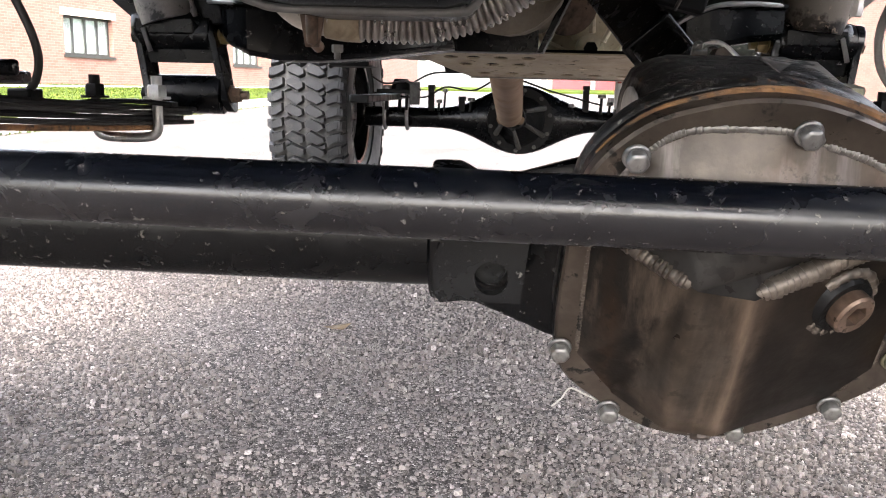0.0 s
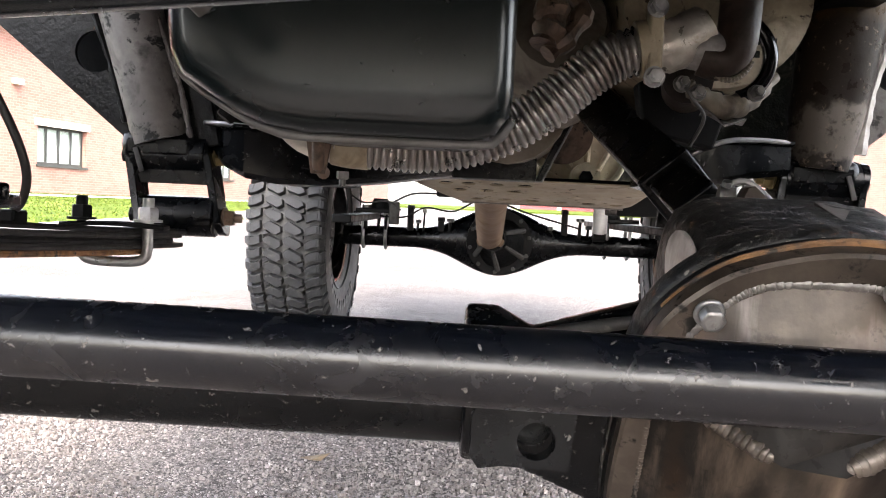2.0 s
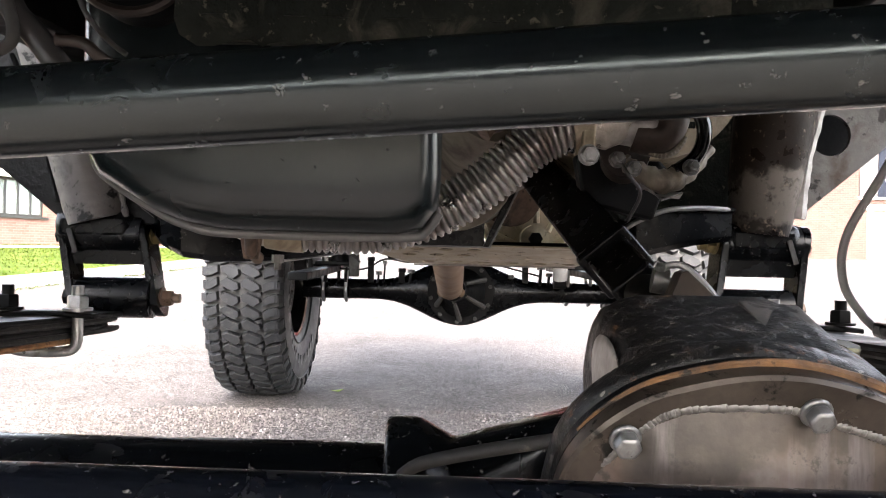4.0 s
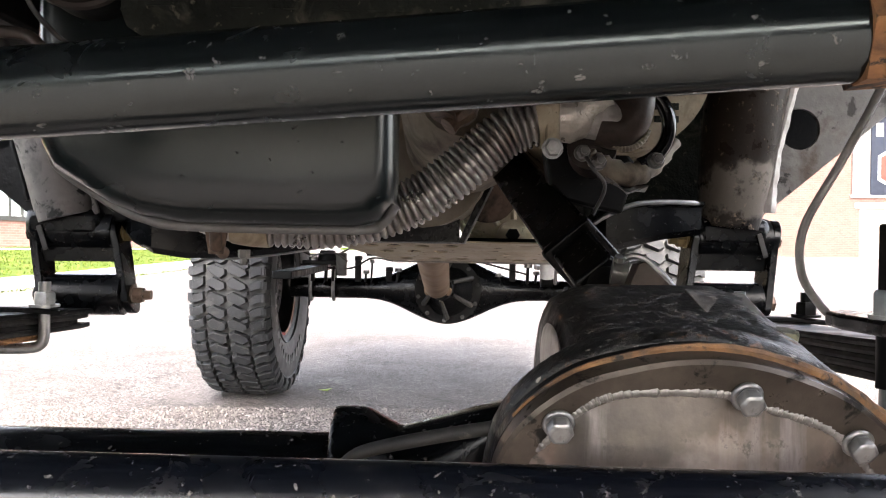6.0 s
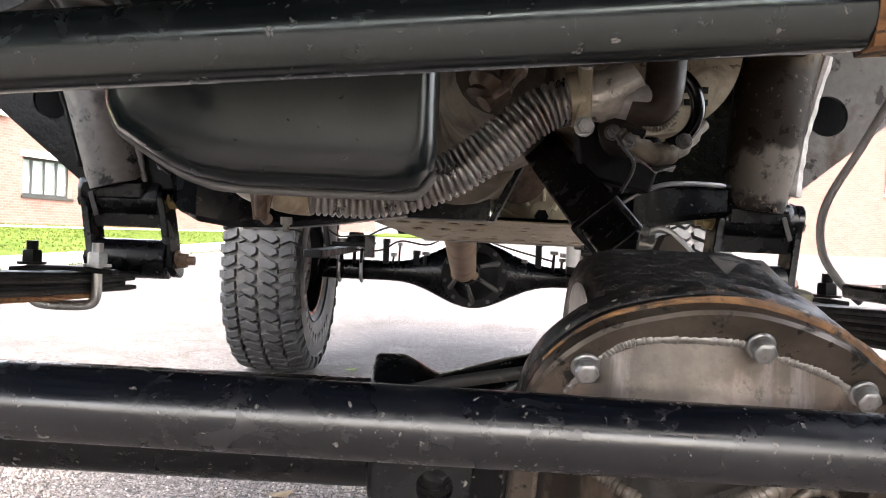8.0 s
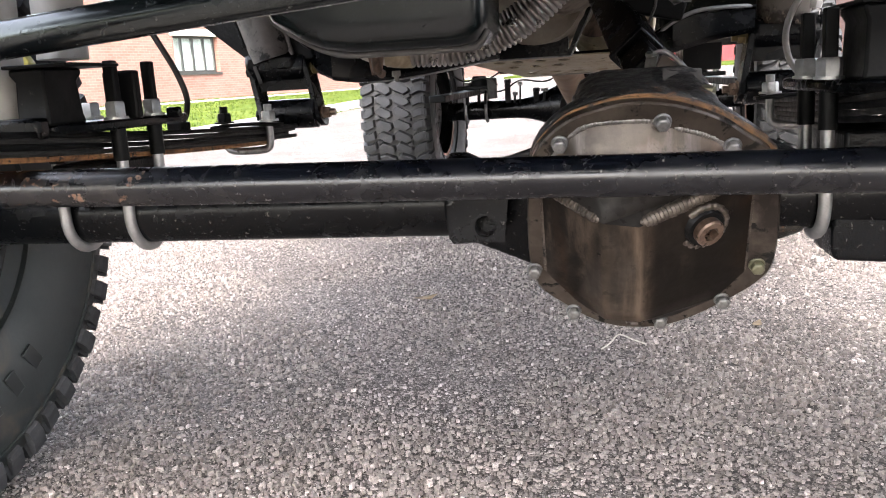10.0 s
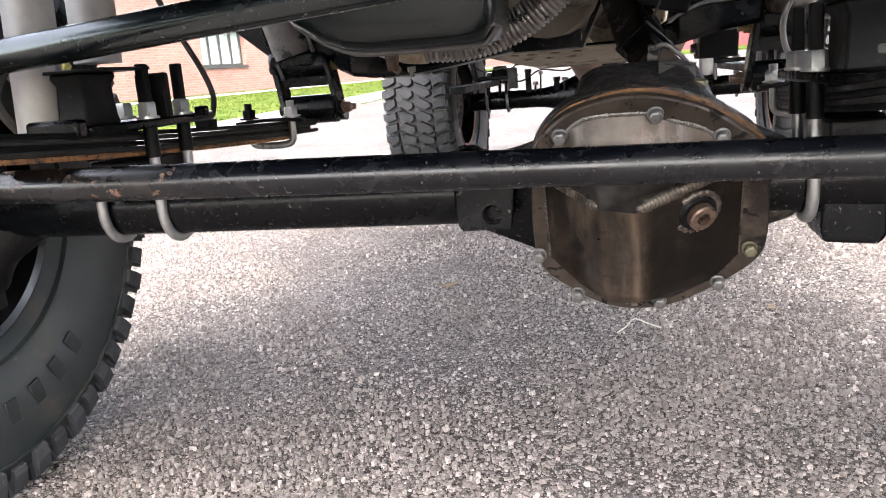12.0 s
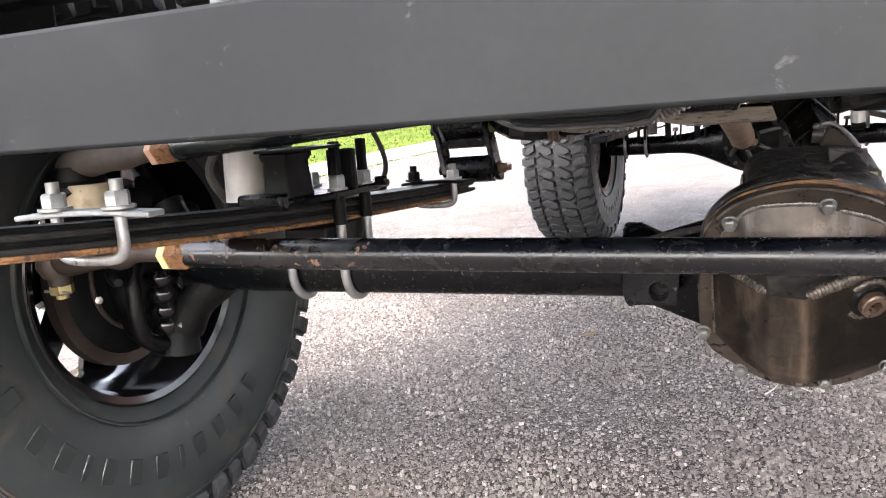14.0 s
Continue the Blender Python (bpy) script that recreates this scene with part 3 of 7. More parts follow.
ground = part("ground", make_ground(), asphalt, None)
tagged(ground, "worn grey asphalt lot with pale pebbly aggregate", "ground", kind="structure")

def aggregate():
    """Angular stones that stand proud of the worn asphalt in the stretch beneath the truck's front."""
    rng = np.random.default_rng(7)
    n = 122000
    y = 0.55 + 2.75 * rng.random(n) ** 1.25
    x = rng.uniform(-1.0, 1.0, n)
    x = np.where(x < 0, x * np.minimum(1.8, 0.2 + 0.95 * (y + 0.4)), x * np.minimum(1.6, 0.25 + 0.52 * (y + 0.45)))
    patch = np.sin(5.1 * x + 3.3 * y + 1.0) + np.sin(7.7 * y - 4.2 * x) + 0.8 * np.sin(13 * x + 9 * y + 2.0)
    keep = patch + rng.uniform(-2.6, 2.6, n) > -1.6
    x, y, patch = x[keep], y[keep], patch[keep]
    n = len(x)
    r = np.clip(rng.lognormal(math.log(0.0031), 0.34, n), 0.0016, 0.0066)
    tall = r * rng.uniform(0.45, 1.6, n) * np.clip(0.85 + 0.12 * patch, 0.5, 1.2)
    spin, squash = rng.uniform(0, 6.283, n), rng.uniform(0.5, 1.0, n)
    k = 6
    a = np.arange(k) * 2 * math.pi / k
    wob = rng.uniform(0.62, 1.28, (n, k))
    px, py = np.cos(a)[None] * wob, np.sin(a)[None] * wob * squash[:, None]
    cs, sn = np.cos(spin)[:, None], np.sin(spin)[:, None]
    gx, gy = px * cs - py * sn, px * sn + py * cs
    tilt = rng.uniform(-0.5, 0.5, (n, 2))
    low = np.stack([x[:, None] + gx * r[:, None] * 0.98, y[:, None] + gy * r[:, None] * 0.98, np.full((n, k), -0.0006)], -1)
    top = np.stack([x[:, None] + gx * r[:, None] * 0.84, y[:, None] + gy * r[:, None] * 0.84, tall[:, None] * (1 + 0.55 * (gx * tilt[:, :1] + gy * tilt[:, 1:]))], -1)
    verts = np.concatenate([low, top], 1).reshape(-1, 3)
    base = (np.arange(n) * 2 * k)[:, None]
    sides = [np.stack([base[:, 0] + i, base[:, 0] + (i + 1) % k, base[:, 0] + k + (i + 1) % k, base[:, 0] + k + i], -1) for i in range(k)]
    faces = np.concatenate(sides).tolist() + (base + k + np.arange(k)[None]).tolist()
    me = bpy.data.meshes.new("asphalt_stones")
    me.from_pydata(verts.tolist(), [], faces)
    me.materials.append(stone_mat)
    return tagged(new("asphalt_stones", me), "small grey and pale stones set in the worn asphalt", "gravel", kind="stuff")


def wall_ways(turn):
    along = Vector((math.sin(radians(turn)), math.cos(radians(turn)), 0))
    return along, Vector((along.y, -along.x, 0))


def local_frame(p, turn):
    """World matrix with x along the wall and y away behind its face."""
    d, n = wall_ways(turn)
    return Matrix(((d.x, -n.x, 0, p[0]), (d.y, -n.y, 0, p[1]), (0, 0, 1, p[2]), (0, 0, 0, 1)))


WD, WN = wall_ways(15.0)


def building(name, at, turn, length, height, depth, openings, label, bricks):
    """A brick building; its face lies along local x at y = 0. openings: (kind, x0, x1, z0, z1)."""
    b = new(name)
    b.matrix_world = local_frame(at, turn)
    PLACE[b] = Vector()
    tagged(b, label, "building")
    xs = sorted({0.0, length, *(o[1] for o in openings), *(o[2] for o in openings)})
    zs = sorted({0.0, height, *(o[3] for o in openings), *(o[4] for o in openings)})
    bm = bmesh.new()
    grid = {}
    vert = lambda x, z, y: grid.setdefault((x, z, y), bm.verts.new((x, y, z))) if (x, z, y) not in grid else grid[(x, z, y)]
    for x0, x1 in zip(xs, xs[1:]):
        for z0, z1 in zip(zs, zs[1:]):
            cx, cz = (x0 + x1) / 2, (z0 + z1) / 2
            if any(o[1] < cx < o[2] and o[3] < cz < o[4] for o in openings):
                continue
            bm.faces.new([vert(x, z, 0.0) for x, z in ((x0, z0), (x1, z0), (x1, z1), (x0, z1))])
    for k, x0, x1, z0, z1 in openings:
        for (xa, za), (xb, zb) in (((x0, z0), (x1, z0)), ((x1, z0), (x1, z1)), ((x1, z1), (x0, z1)), ((x0, z1), (x0, z0))):
            bm.faces.new([vert(xa, za, 0.0), vert(xb, zb, 0.0), vert(xb, zb, 0.28), vert(xa, za, 0.28)])
    for c in (((0, 0, 0), (0, depth, 0), (0, depth, height), (0, 0, height)), ((length, 0, 0), (length, 0, height), (length, depth, height), (length, depth, 0)), ((0, depth, 0), (length, depth, 0), (length, depth, height), (0, depth, height))):
        bm.faces.new([bm.verts.new(p) for p in c])
    part("wall", bm, bricks, b, smooth=0)
    part("roof", box((-0.3, -0.3, height), (length + 0.3, depth + 0.3, height + 0.35)), roofing, b)
    for k, x0, x1, z0, z1 in openings:
        if k == "window":
            fr = bmesh.new()
            for lo, hi in (((x0, 0.16, z0), (x0 + 0.06, 0.24, z1)), ((x1 - 0.06, 0.16, z0), (x1, 0.24, z1)), ((x0 + 0.06, 0.16, z0), (x1 - 0.06, 0.24, z0 + 0.07)), ((x0 + 0.06, 0.16, z1 - 0.07), (x1 - 0.06, 0.24, z1))):
                add_box(fr, lo, hi)
            w = part("window", fr, frame_dark, b, "dark metal window with four lights and white blinds behind", smooth=0)
            step = (x1 - x0) / 4
            for i in range(1, 4):
                part("mullion", box((x0 + i * step - 0.035, 0.15, z0 + 0.07), (x0 + i * step + 0.035, 0.23, z1 - 0.07)), frame_dark, w, smooth=0)
            for i in range(4):
                g = part("pane", box((x0 + i * step + 0.036, 0.19, z0 + 0.071), (x0 + (i + 1) * step - 0.036, 0.198, z1 - 0.071)), glass, w, smooth=0)
                g.visible_shadow = False
            bl = bmesh.new()
            for i in range(int((z1 - z0) / 0.05)):
                z = z0 + 0.03 + i * 0.05
                vs = [bl.verts.new(p) for p in ((x0 + step, 0.27, z), (x1, 0.27, z), (x1, 0.285, z + 0.047), (x0 + step, 0.285, z + 0.047))]
                bl.faces.new(vs)
            add_box(bl, (x0 - 0.1, 0.35, z0 - 0.1), (x1 + 0.1, 0.36, z1 + 0.1))
            part("blind", bl, blind_white, w, smooth=0)
            part("lintel", box((x0 - 0.12, -0.03, z1), (x1 + 0.12, 0.15, z1 + 0.2)), stone_trim, b, "cream stone lintel", smooth=0)
            part("sill", box((x0 - 0.05, -0.05, z0 - 0.07), (x1 + 0.05, 0.16, z0)), frame_dark, b, smooth=0)
    return b


# long brick building behind the lawn
LEFT_AT = (-15.8, 10.48, 0.40)
left_house = building("brick_building", LEFT_AT, 15.0, 44.0, 4.6, 9.0, [("window", x, x + 2.07, 0.9, 2.02) for x in (5.1, 14.0, 22.9, 31.8)], "long orange brick building with dark windows and cream lintels", brick_wall)
part("foundation", box((0, -0.04, -0.6), (44.0, 0.0, 0.06)), concrete, left_house, "pale concrete footing", smooth=0)
lamp_body = box((13.0, -0.16, 3.05), (13.3, 0.0, 3.2))
part("wall_lamp", lamp_body, stone_trim, left_house, "small cream wall lamp", bevel=0.01)

# brick building with a grey panel, a sign and a door
RIGHT_AT = (10.5, 34.0, 0.45)
right_house = building("brick_building", RIGHT_AT, 90.0, 30.0, 9.0, 9.0, [("door", 7.7, 10.4, 0.0, 2.08)], "orange brick building with a grey panel, sign and cream door", brick_dimmed)
part("foundation", box((0, -0.03, -0.6), (30.0, 0.0, 0.03)), concrete, right_house, "pale footing", smooth=0)
part("panel", box((7.35, -0.05, 2.62), (8.1, 0.0, 7.5)), grey_siding, right_house, "grey siding panel beside the sign", smooth=0)
part("ledge", box((7.3, -0.08, 2.52), (12.0, 0.0, 2.62)), stone_trim, right_house, "cream ledge below the panel", smooth=0)
sgn = part("sign", box((8.1, -0.09, 2.63), (11.4, -0.02, 6.4)), sign_blue, right_house, "blue sign with a red hexagonal emblem and white lettering bars", smooth=0)
six_sided = lambda q: [(9.25 + q * math.cos(a), 3.75 + q * math.sin(a)) for a in np.linspace(math.pi / 6, 2 * math.pi + math.pi / 6, 6, endpoint=False)]
part("emblem_rim", slab(six_sided(1.0), (0, -0.095, 0), (1, 0, 0), (0, 0, 1), 0.01), sign_white, sgn, smooth=0)
part("emblem", slab(six_sided(0.86), (0, -0.10, 0), (1, 0, 0), (0, 0, 1), 0.01), sign_red, sgn, smooth=0)
part("emblem_mark", slab([(8.85, 3.2), (9.65, 3.2), (9.25, 4.4)], (0, -0.106, 0), (1, 0, 0), (0, 0, 1), 0.01), sign_blue, sgn, smooth=0)
for i in range(5):
    part("lettering_bar", box((8.3 + i * 0.42, -0.1, 5.05), (8.6 + i * 0.42, -0.09, 5.6)), sign_white, sgn, smooth=0)
part("lintel", box((7.5, -0.05, 2.08), (11.0, 0.1, 2.3)), stone_trim, right_house, "cream stone lintel over the door", smooth=0)
door_leaf = part("door", box((7.7, 0.06, 0.0), (10.4, 0.12, 2.08)), door_cream, right_house, "cream double door with a dark glazed panel", smooth=0)
part("glazing", box((8.6, 0.05, 0.2), (9.5, 0.06, 1.25)), frame_dark, door_leaf, smooth=0)
part("handrail", pipe_path([(7.6, -0.25, 0), (7.6, -0.25, 0.72), (8.05, -0.25, 0.72), (8.05, -0.25, 0)], 0.02, 8), frame_dark, right_house)

# red garage block far behind the truck
far_garage = new("garage_block")
far_garage.matrix_world = Matrix.Translation((3.2, 46.0, 0.28))
PLACE[far_garage] = Vector()
tagged(far_garage, "low white garage block with red doors", "garage")
part("wall", box((0, 0.1, 0), (14, 6, 3.4)), garage_wall, far_garage, smooth=0)
part("roof", box((-0.3, -0.3, 3.4), (14.3, 6.3, 3.7)), roofing, far_garage, smooth=0)
for i in range(6):
    gd = part("door", box((0.25 + i * 2.3, 0.0, 0.0), (2.3 + i * 2.3, 0.1, 2.7)), door_red, far_garage, "red garage door", smooth=0)
    for k in range(2):
        part("window", box((0.95 + i * 2.3 + k * 0.4, -0.02, 1.8), (1.2 + i * 2.3 + k * 0.4, 0.0, 2.2)), sign_white, gd, smooth=0)


# lawn with its kerb and footpath, in front of the long building
KERB = lambda y: -4.75 + 0.045 * (y - 8.0)


def wall_x(y, off=0.0):
    s = (y - LEFT_AT[1] - WN.y * off) / WD.y
    return LEFT_AT[0] + WD.x * s + WN.x * off


def lawn_z(x, y):
    k = (KERB(y) - x) / max(0.5, KERB(y) - wall_x(y))
    lo = rise(KERB(y), y) + 0.13
    return lo + (0.455 - lo) * min(1.0, max(0.0, k)) ** 0.7


def strip(name, left, right, lift, material, label, category, cols=6, y0=-8.0, y1=46.0, flat=None):
    """A ground sheet between two lines that run along y."""
    bm = bmesh.new()
    rows = []
    for y in np.linspace(y0, y1, 60):
        a, b = left(y), right(y)
        xs = [a + (b - a) * i / cols for i in range(cols + 1)]
        top = [(x, y, (flat(x, y) if flat else lawn_z(x, y)) + lift) for x in xs]
        rows.append([(a, y, top[0][2] - 0.3), *top, (b, y, top[-1][2] - 0.3)])
    add_rings(bm, rows)
    return tagged(part(name, bm, material, None, smooth=30), label, category, kind="structure")


strip("lawn", lambda y: wall_x(y), lambda y: KERB(y) - 0.15, 0.0, lawn, "sunlit green lawn between building and kerb", "lawn", 14)
strip("footpath", lambda y: wall_x(y, 2.2), lambda y: wall_x(y, 3.6), 0.012, concrete, "pale concrete footpath through the lawn", "path", 2)
strip("far_lawn", lambda y: KERB(y), lambda y: 13.0, 0.0, lawn, "far green verge before the garages", "lawn", 8, y0=37.0, y1=45.0, flat=lambda x, y: rise(x, y) + 0.07)
strip("kerb", lambda y: KERB(y) - 0.15, lambda y: KERB(y), 0.012, concrete, "worn pale concrete kerb", "kerb", 1, flat=lambda x, y: rise(KERB(y), y) + 0.13)


def grass_tufts():
    rng = random.Random(4)
    bm = bmesh.new()
    for i in range(14000):
        y = rng.uniform(5.5, 30)
        a, b = wall_x(y), KERB(y)
        x = a + (b - a) * rng.random()
        near = wall_x(y, 2.15) < x < wall_x(y, 3.65)
        if near or b - 0.17 < x < b:
            continue
        z = lawn_z(x, y)
        if rng.random() < 0.06:
            x, z = b + rng.uniform(0.0, 0.10), rise(b, y)
        for k in range(2):
            t = rng.uniform(0, 6.3)
            w, h = 0.018, rng.uniform(0.015, 0.05)
            d = Vector((math.cos(t), math.sin(t), 0))
            q = Vector((x + rng.uniform(-0.06, 0.06), y + rng.uniform(-0.06, 0.06), z - 0.01))
            bm.faces.new([bm.verts.new(q - d * w), bm.verts.new(q + d * w), bm.verts.new(q + Vector((rng.uniform(-0.04, 0.04), rng.uniform(-0.04, 0.04), h)))])
    return bm


tagged(part("grass", grass_tufts(), blades, None, smooth=0), "short uneven green grass of the lawn", "grass", kind="stuff")

aggregate()

# ---- the truck ----
truck = thing("pickup_truck", (0.03, 1.9, 0.0), "lifted black pickup truck with solid front axle and leaf springs", "truck")

# front axle
AY, AZ, AR = 0.615, 0.466, 0.0385
axle_y = lambda x: AY - 0.045 * (x - 0.2)
axle = part("front_axle_tube", rod((-0.70, axle_y(-0.70), AZ), (0.02, axle_y(0.02), AZ), AR, None, 40), black_paint, truck, "gloss black steel axle tube with dried mud specks")
part("front_axle_tube", rod((0.30, axle_y(0.3), AZ), (0.70, axle_y(0.7), AZ), AR, None, 40), black_paint, truck, "short black axle tube beside the differential")

CC = Vector((0.205, 0.552, 0.455))
CN = Vector((0, -0.910, -0.415))
CU = Vector((0, -0.415, 0.910))
cv = lambda x, v, d=0.0: CC + Vector((x, 0, 0)) + CU * v + CN * d
RIM = [(-0.121, 0.034), (-0.112, 0.084), (-0.083, 0.117), (-0.048, 0.131), (-0.014, 0.136), (0.020, 0.132), (0.060, 0.117), (0.090, 0.096), (0.114, 0.074), (0.126, 0.024), (0.128, -0.046), (0.118, -0.076), (0.084, -0.106), (0.035, -0.136), (-0.010, -0.144), (-0.048, -0.136), (-0.087, -0.110), (-0.121, -0.067)]



def rounded(outline, n=90):
    """A closed smooth curve through an outline."""
    m = len(outline)
    out = []
    for k in range(n):
        s = k * m / n
        i, t = int(s), s - int(s)
        a, b, c, d = (Vector((*outline[(i + j) % m], 0)) for j in (-1, 0, 1, 2))
        q = 0.5 * (2 * b + (c - a) * t + (2 * a - 5 * b + 4 * c - d) * t * t + (3 * b - a - 3 * c + d) * t ** 3)
        out.append((q.x, q.y))
    return out


RIM = rounded(RIM)


def grown(k, dv=0.0):
    return [(x * k, v * k + dv) for x, v in RIM]


def housing_mesh(body):
    def hull(points):
        b = bmesh.new()
        for p in points:
            b.verts.new(p)
        bmesh.ops.convex_hull(b, input=b.verts)
        m = bpy.data.meshes.new("tmp")
        b.to_mesh(m)
        b.free()
        return m

    def ring(c, axis, r, n=20):
        s, u = basis(axis)
        return [Vector(c) + r * (math.cos(t) * s + math.sin(t) * u) for t in np.linspace(0, 2 * math.pi, n, endpoint=False)]

    back = -CN
    bowl = [cv(x, v, -0.008) for x, v in grown(1.02)] + [cv(x, v, -0.028) for x, v in grown(1.0)] + [cv(x * 0.6, v * 0.55, -0.10) for x, v in RIM]
    snout = [cv(x, v, d) for d, t in ((-0.03, 0.122), (-0.07, 0.115), (-0.12, 0.104), (-0.16, 0.093)) for x, v in ((-0.075, 0.03), (-0.074, t - 0.034), (-0.068, t - 0.012), (-0.052, t - 0.002), (-0.04, t), (0.05, t), (0.066, t - 0.007), (0.078, t - 0.03), (0.084, 0.03), (0.06, -0.05), (-0.06, -0.05))]
    nose = ring(cv(0.0, 0.0, -0.13), back, 0.05) + ring(Vector((0.235, 0.775, 0.553)), back, 0.026)
    arm_l = ring((0.03, AY, AZ + 0.002), (1, 0, 0), 0.042) + [cv(-0.085, 0.05, -0.05), cv(-0.095, -0.06, -0.035), cv(-0.07, 0.07, -0.06), cv(-0.06, 0.05, -0.10), cv(-0.07, -0.06, -0.09)]
    collar = ring((-0.010, AY, AZ + 0.006), (1, 0, 0), 0.053) + ring((0.012, AY, AZ + 0.006), (1, 0, 0), 0.053) + ring((0.03, AY, AZ + 0.004), (1, 0, 0), 0.045)
    web_l = [Vector((0.0, AY - 0.018, AZ - 0.036)), Vector((0.0, AY - 0.005, AZ - 0.036)), Vector((0.0, AY - 0.018, AZ)), Vector((0.0, AY - 0.005, AZ))] + [cv(-0.105, 0.03, -0.014), cv(-0.112, -0.075, -0.012), cv(-0.105, 0.03, -0.03), cv(-0.112, -0.075, -0.03)]
    arm_r = ring((0.37, AY, AZ), (1, 0, 0), 0.043) + [cv(0.105, 0.06, -0.03), cv(0.105, -0.07, -0.03), cv(0.1, 0.05, -0.10), cv(0.1, -0.05, -0.10)]
    bm = bmesh.new()
    for pts in (bowl, snout, nose, arm_r) if body else (arm_l, collar, web_l):
        m = hull(pts)
        bm.from_mesh(m)
        bpy.data.meshes.remove(m)
    return bm


housing = part("differential_housing", housing_mesh(True), flaking, truck, "black cast-iron differential housing with flaking paint", remesh=0.005)
collar_cast = part("axle_collar", housing_mesh(False), black_paint, housing, "black cast collar and web that hold the axle tube", remesh=0.004)
holed(collar_cast, [rod((0.036, AY - 0.12, AZ - 0.017), (0.036, AY - 0.012, AZ - 0.017), 0.0112, None, 28)])
collar_cast.modifiers.clear()
part("vent_bolt", hexbolt((0.264, 0.563, 0.566), (0.1, -0.25, 1), 0.0085, 0.015, 0.010), dull_zinc, housing, "dull olive breather fitting")

pad = [cv(x, v + e, d) for x, v, d in ((0.018, 0.1165, -0.060), (0.056, 0.114, -0.060), (0.064, 0.0995, -0.135), (0.022, 0.1025, -0.135)) for e in (0.0, -0.012)]
pad_bm = bmesh.new()
for q in pad:
    pad_bm.verts.new(q)
bmesh.ops.convex_hull(pad_bm, input=pad_bm.verts)
part("machined_pad", pad_bm, chipped_grey, housing, "flat machined pad on the casting", bevel=0.002)
spot = bmesh.new()
bmesh.ops.create_icosphere(spot, subdivisions=3, radius=1.0)
for q in spot.verts:
    q.co = cv(-0.0730 + 0.0035 * q.co.x, 0.062 + 0.033 * q.co.z * (1 + 0.2 * q.co.y), -0.088 + 0.046 * q.co.y)
part("casting_pale_spot", spot, pale_casting, housing, "pale scuffed spot on the casting")
part("casting_rib", pipe_path(glide([(0.0, AY - 0.046, 0.497), (0.014, AY - 0.050, 0.507), (0.05, AY - 0.058, 0.517), (0.098, AY - 0.066, 0.527)], 20), [0.002] + [0.0042] * 18 + [0.002], 10), leaf_dust, housing, "dusty rib between collar and cover")
lug = part("lug", slab([(-0.014, -0.024), (-0.009, -0.031), (0.006, -0.029), (0.024, -0.030), (0.046, -0.030), (0.052, 0.02), (0.03, 0.02), (-0.006, 0.02), (-0.014, 0.0)], (0.010, AY - 0.046, AZ - 0.004), (1, 0, 0), (0, 0, 1), 0.016), black_paint, housing, "cast lug with a round hole", bevel=0.0)
holed(lug, [rod((0.036, AY - 0.12, AZ - 0.017), (0.036, AY + 0.02, AZ - 0.017), 0.0118, None, 28)])
gasket = bmesh.new()
add_rings(gasket, [[cv(x, v, d) for x, v in grown(k)] for d, k in ((-0.007, 1.006), (0.0003, 1.002))])
cover_edge = part("cover_gasket", gasket, black_cast, truck, "joint between cover and housing, stained orange along the top")
seam = [(x * 1.004, v * 1.004) for x, v in RIM if v > 0.035 and x > -0.112]
seam.sort()
part("rust_stain", pipe_path([cv(x, v, -0.001) for x, v in seam], [0.0010 + 0.0036 * min(1.0, 1.2 * i / len(seam)) * (0.85 + 0.3 * math.sin(i * 1.9) ** 2) for i in range(len(seam))], 8), seam_rust, cover_edge, "orange rust line along the top joint")


def cover_flange():
    bm = bmesh.new()
    add_rings(bm, [[cv(x, v, d) for x, v in grown(k)] for d, k in ((0.0005, 1.0), (0.0095, 1.0), (0.0115, 0.985))])
    return bm


cover = part("differential_cover", cover_flange(), flange_steel, truck, "oily bare steel differential cover welded from flat plates", smooth=25)

DOME = {"L1": (-0.107, 0.048, 0.011), "L2": (-0.107, -0.063, 0.011), "l3": (-0.079, -0.099, 0.011), "l4": (-0.035, -0.128, 0.011), "r4": (0.03, -0.126, 0.011), "r3": (0.075, -0.100, 0.011), "R2": (0.1, -0.067, 0.011), "R1": (0.1, 0.053, 0.011), "t1": (0.062, 0.092, 0.011), "t2": (0.018, 0.109, 0.011), "t3": (-0.003, 0.116, 0.011), "t4": (-0.053, 0.115, 0.011), "t5": (-0.075, 0.104, 0.011), "t6": (-0.099, 0.074, 0.011), "A": (-0.046, 0.031, 0.056), "B": (-0.012, 0.027, 0.058), "C": (-0.046, -0.099, 0.046), "D": (-0.010, -0.104, 0.046)}


def dome_plate(keys, name, label="", fan=None):
    """One welded plate; a plate that is not flat is folded from its fan corner."""
    bm = bmesh.new()
    keys = list(keys)
    k = keys.index(fan) if fan else 0
    keys = keys[k:] + keys[:k]
    front = [bm.verts.new(cv(*DOME[q])) for q in keys]
    for a, b in zip(front[1:], front[2:]):
        bm.faces.new((front[0], a, b))
    bmesh.ops.subdivide_edges(bm, edges=bm.edges[:], cuts=3, use_grid_fill=True)
    bmesh.ops.smooth_vert(bm, verts=[v for v in bm.verts if not v.is_boundary], factor=0.5)
    return part(name, bm, soot_shade_steel, cover, label, smooth=35)


for name, near, far_end, f in (("P1", "A", "t5", 0.45), ("P2", "A", "t4", 0.42), ("P3", "B", "t3", 0.42), ("P4", "B", "t1", 0.45)):
    DOME[name] = tuple(a + (b - a) * f for a, b in zip(DOME[near], DOME[far_end]))


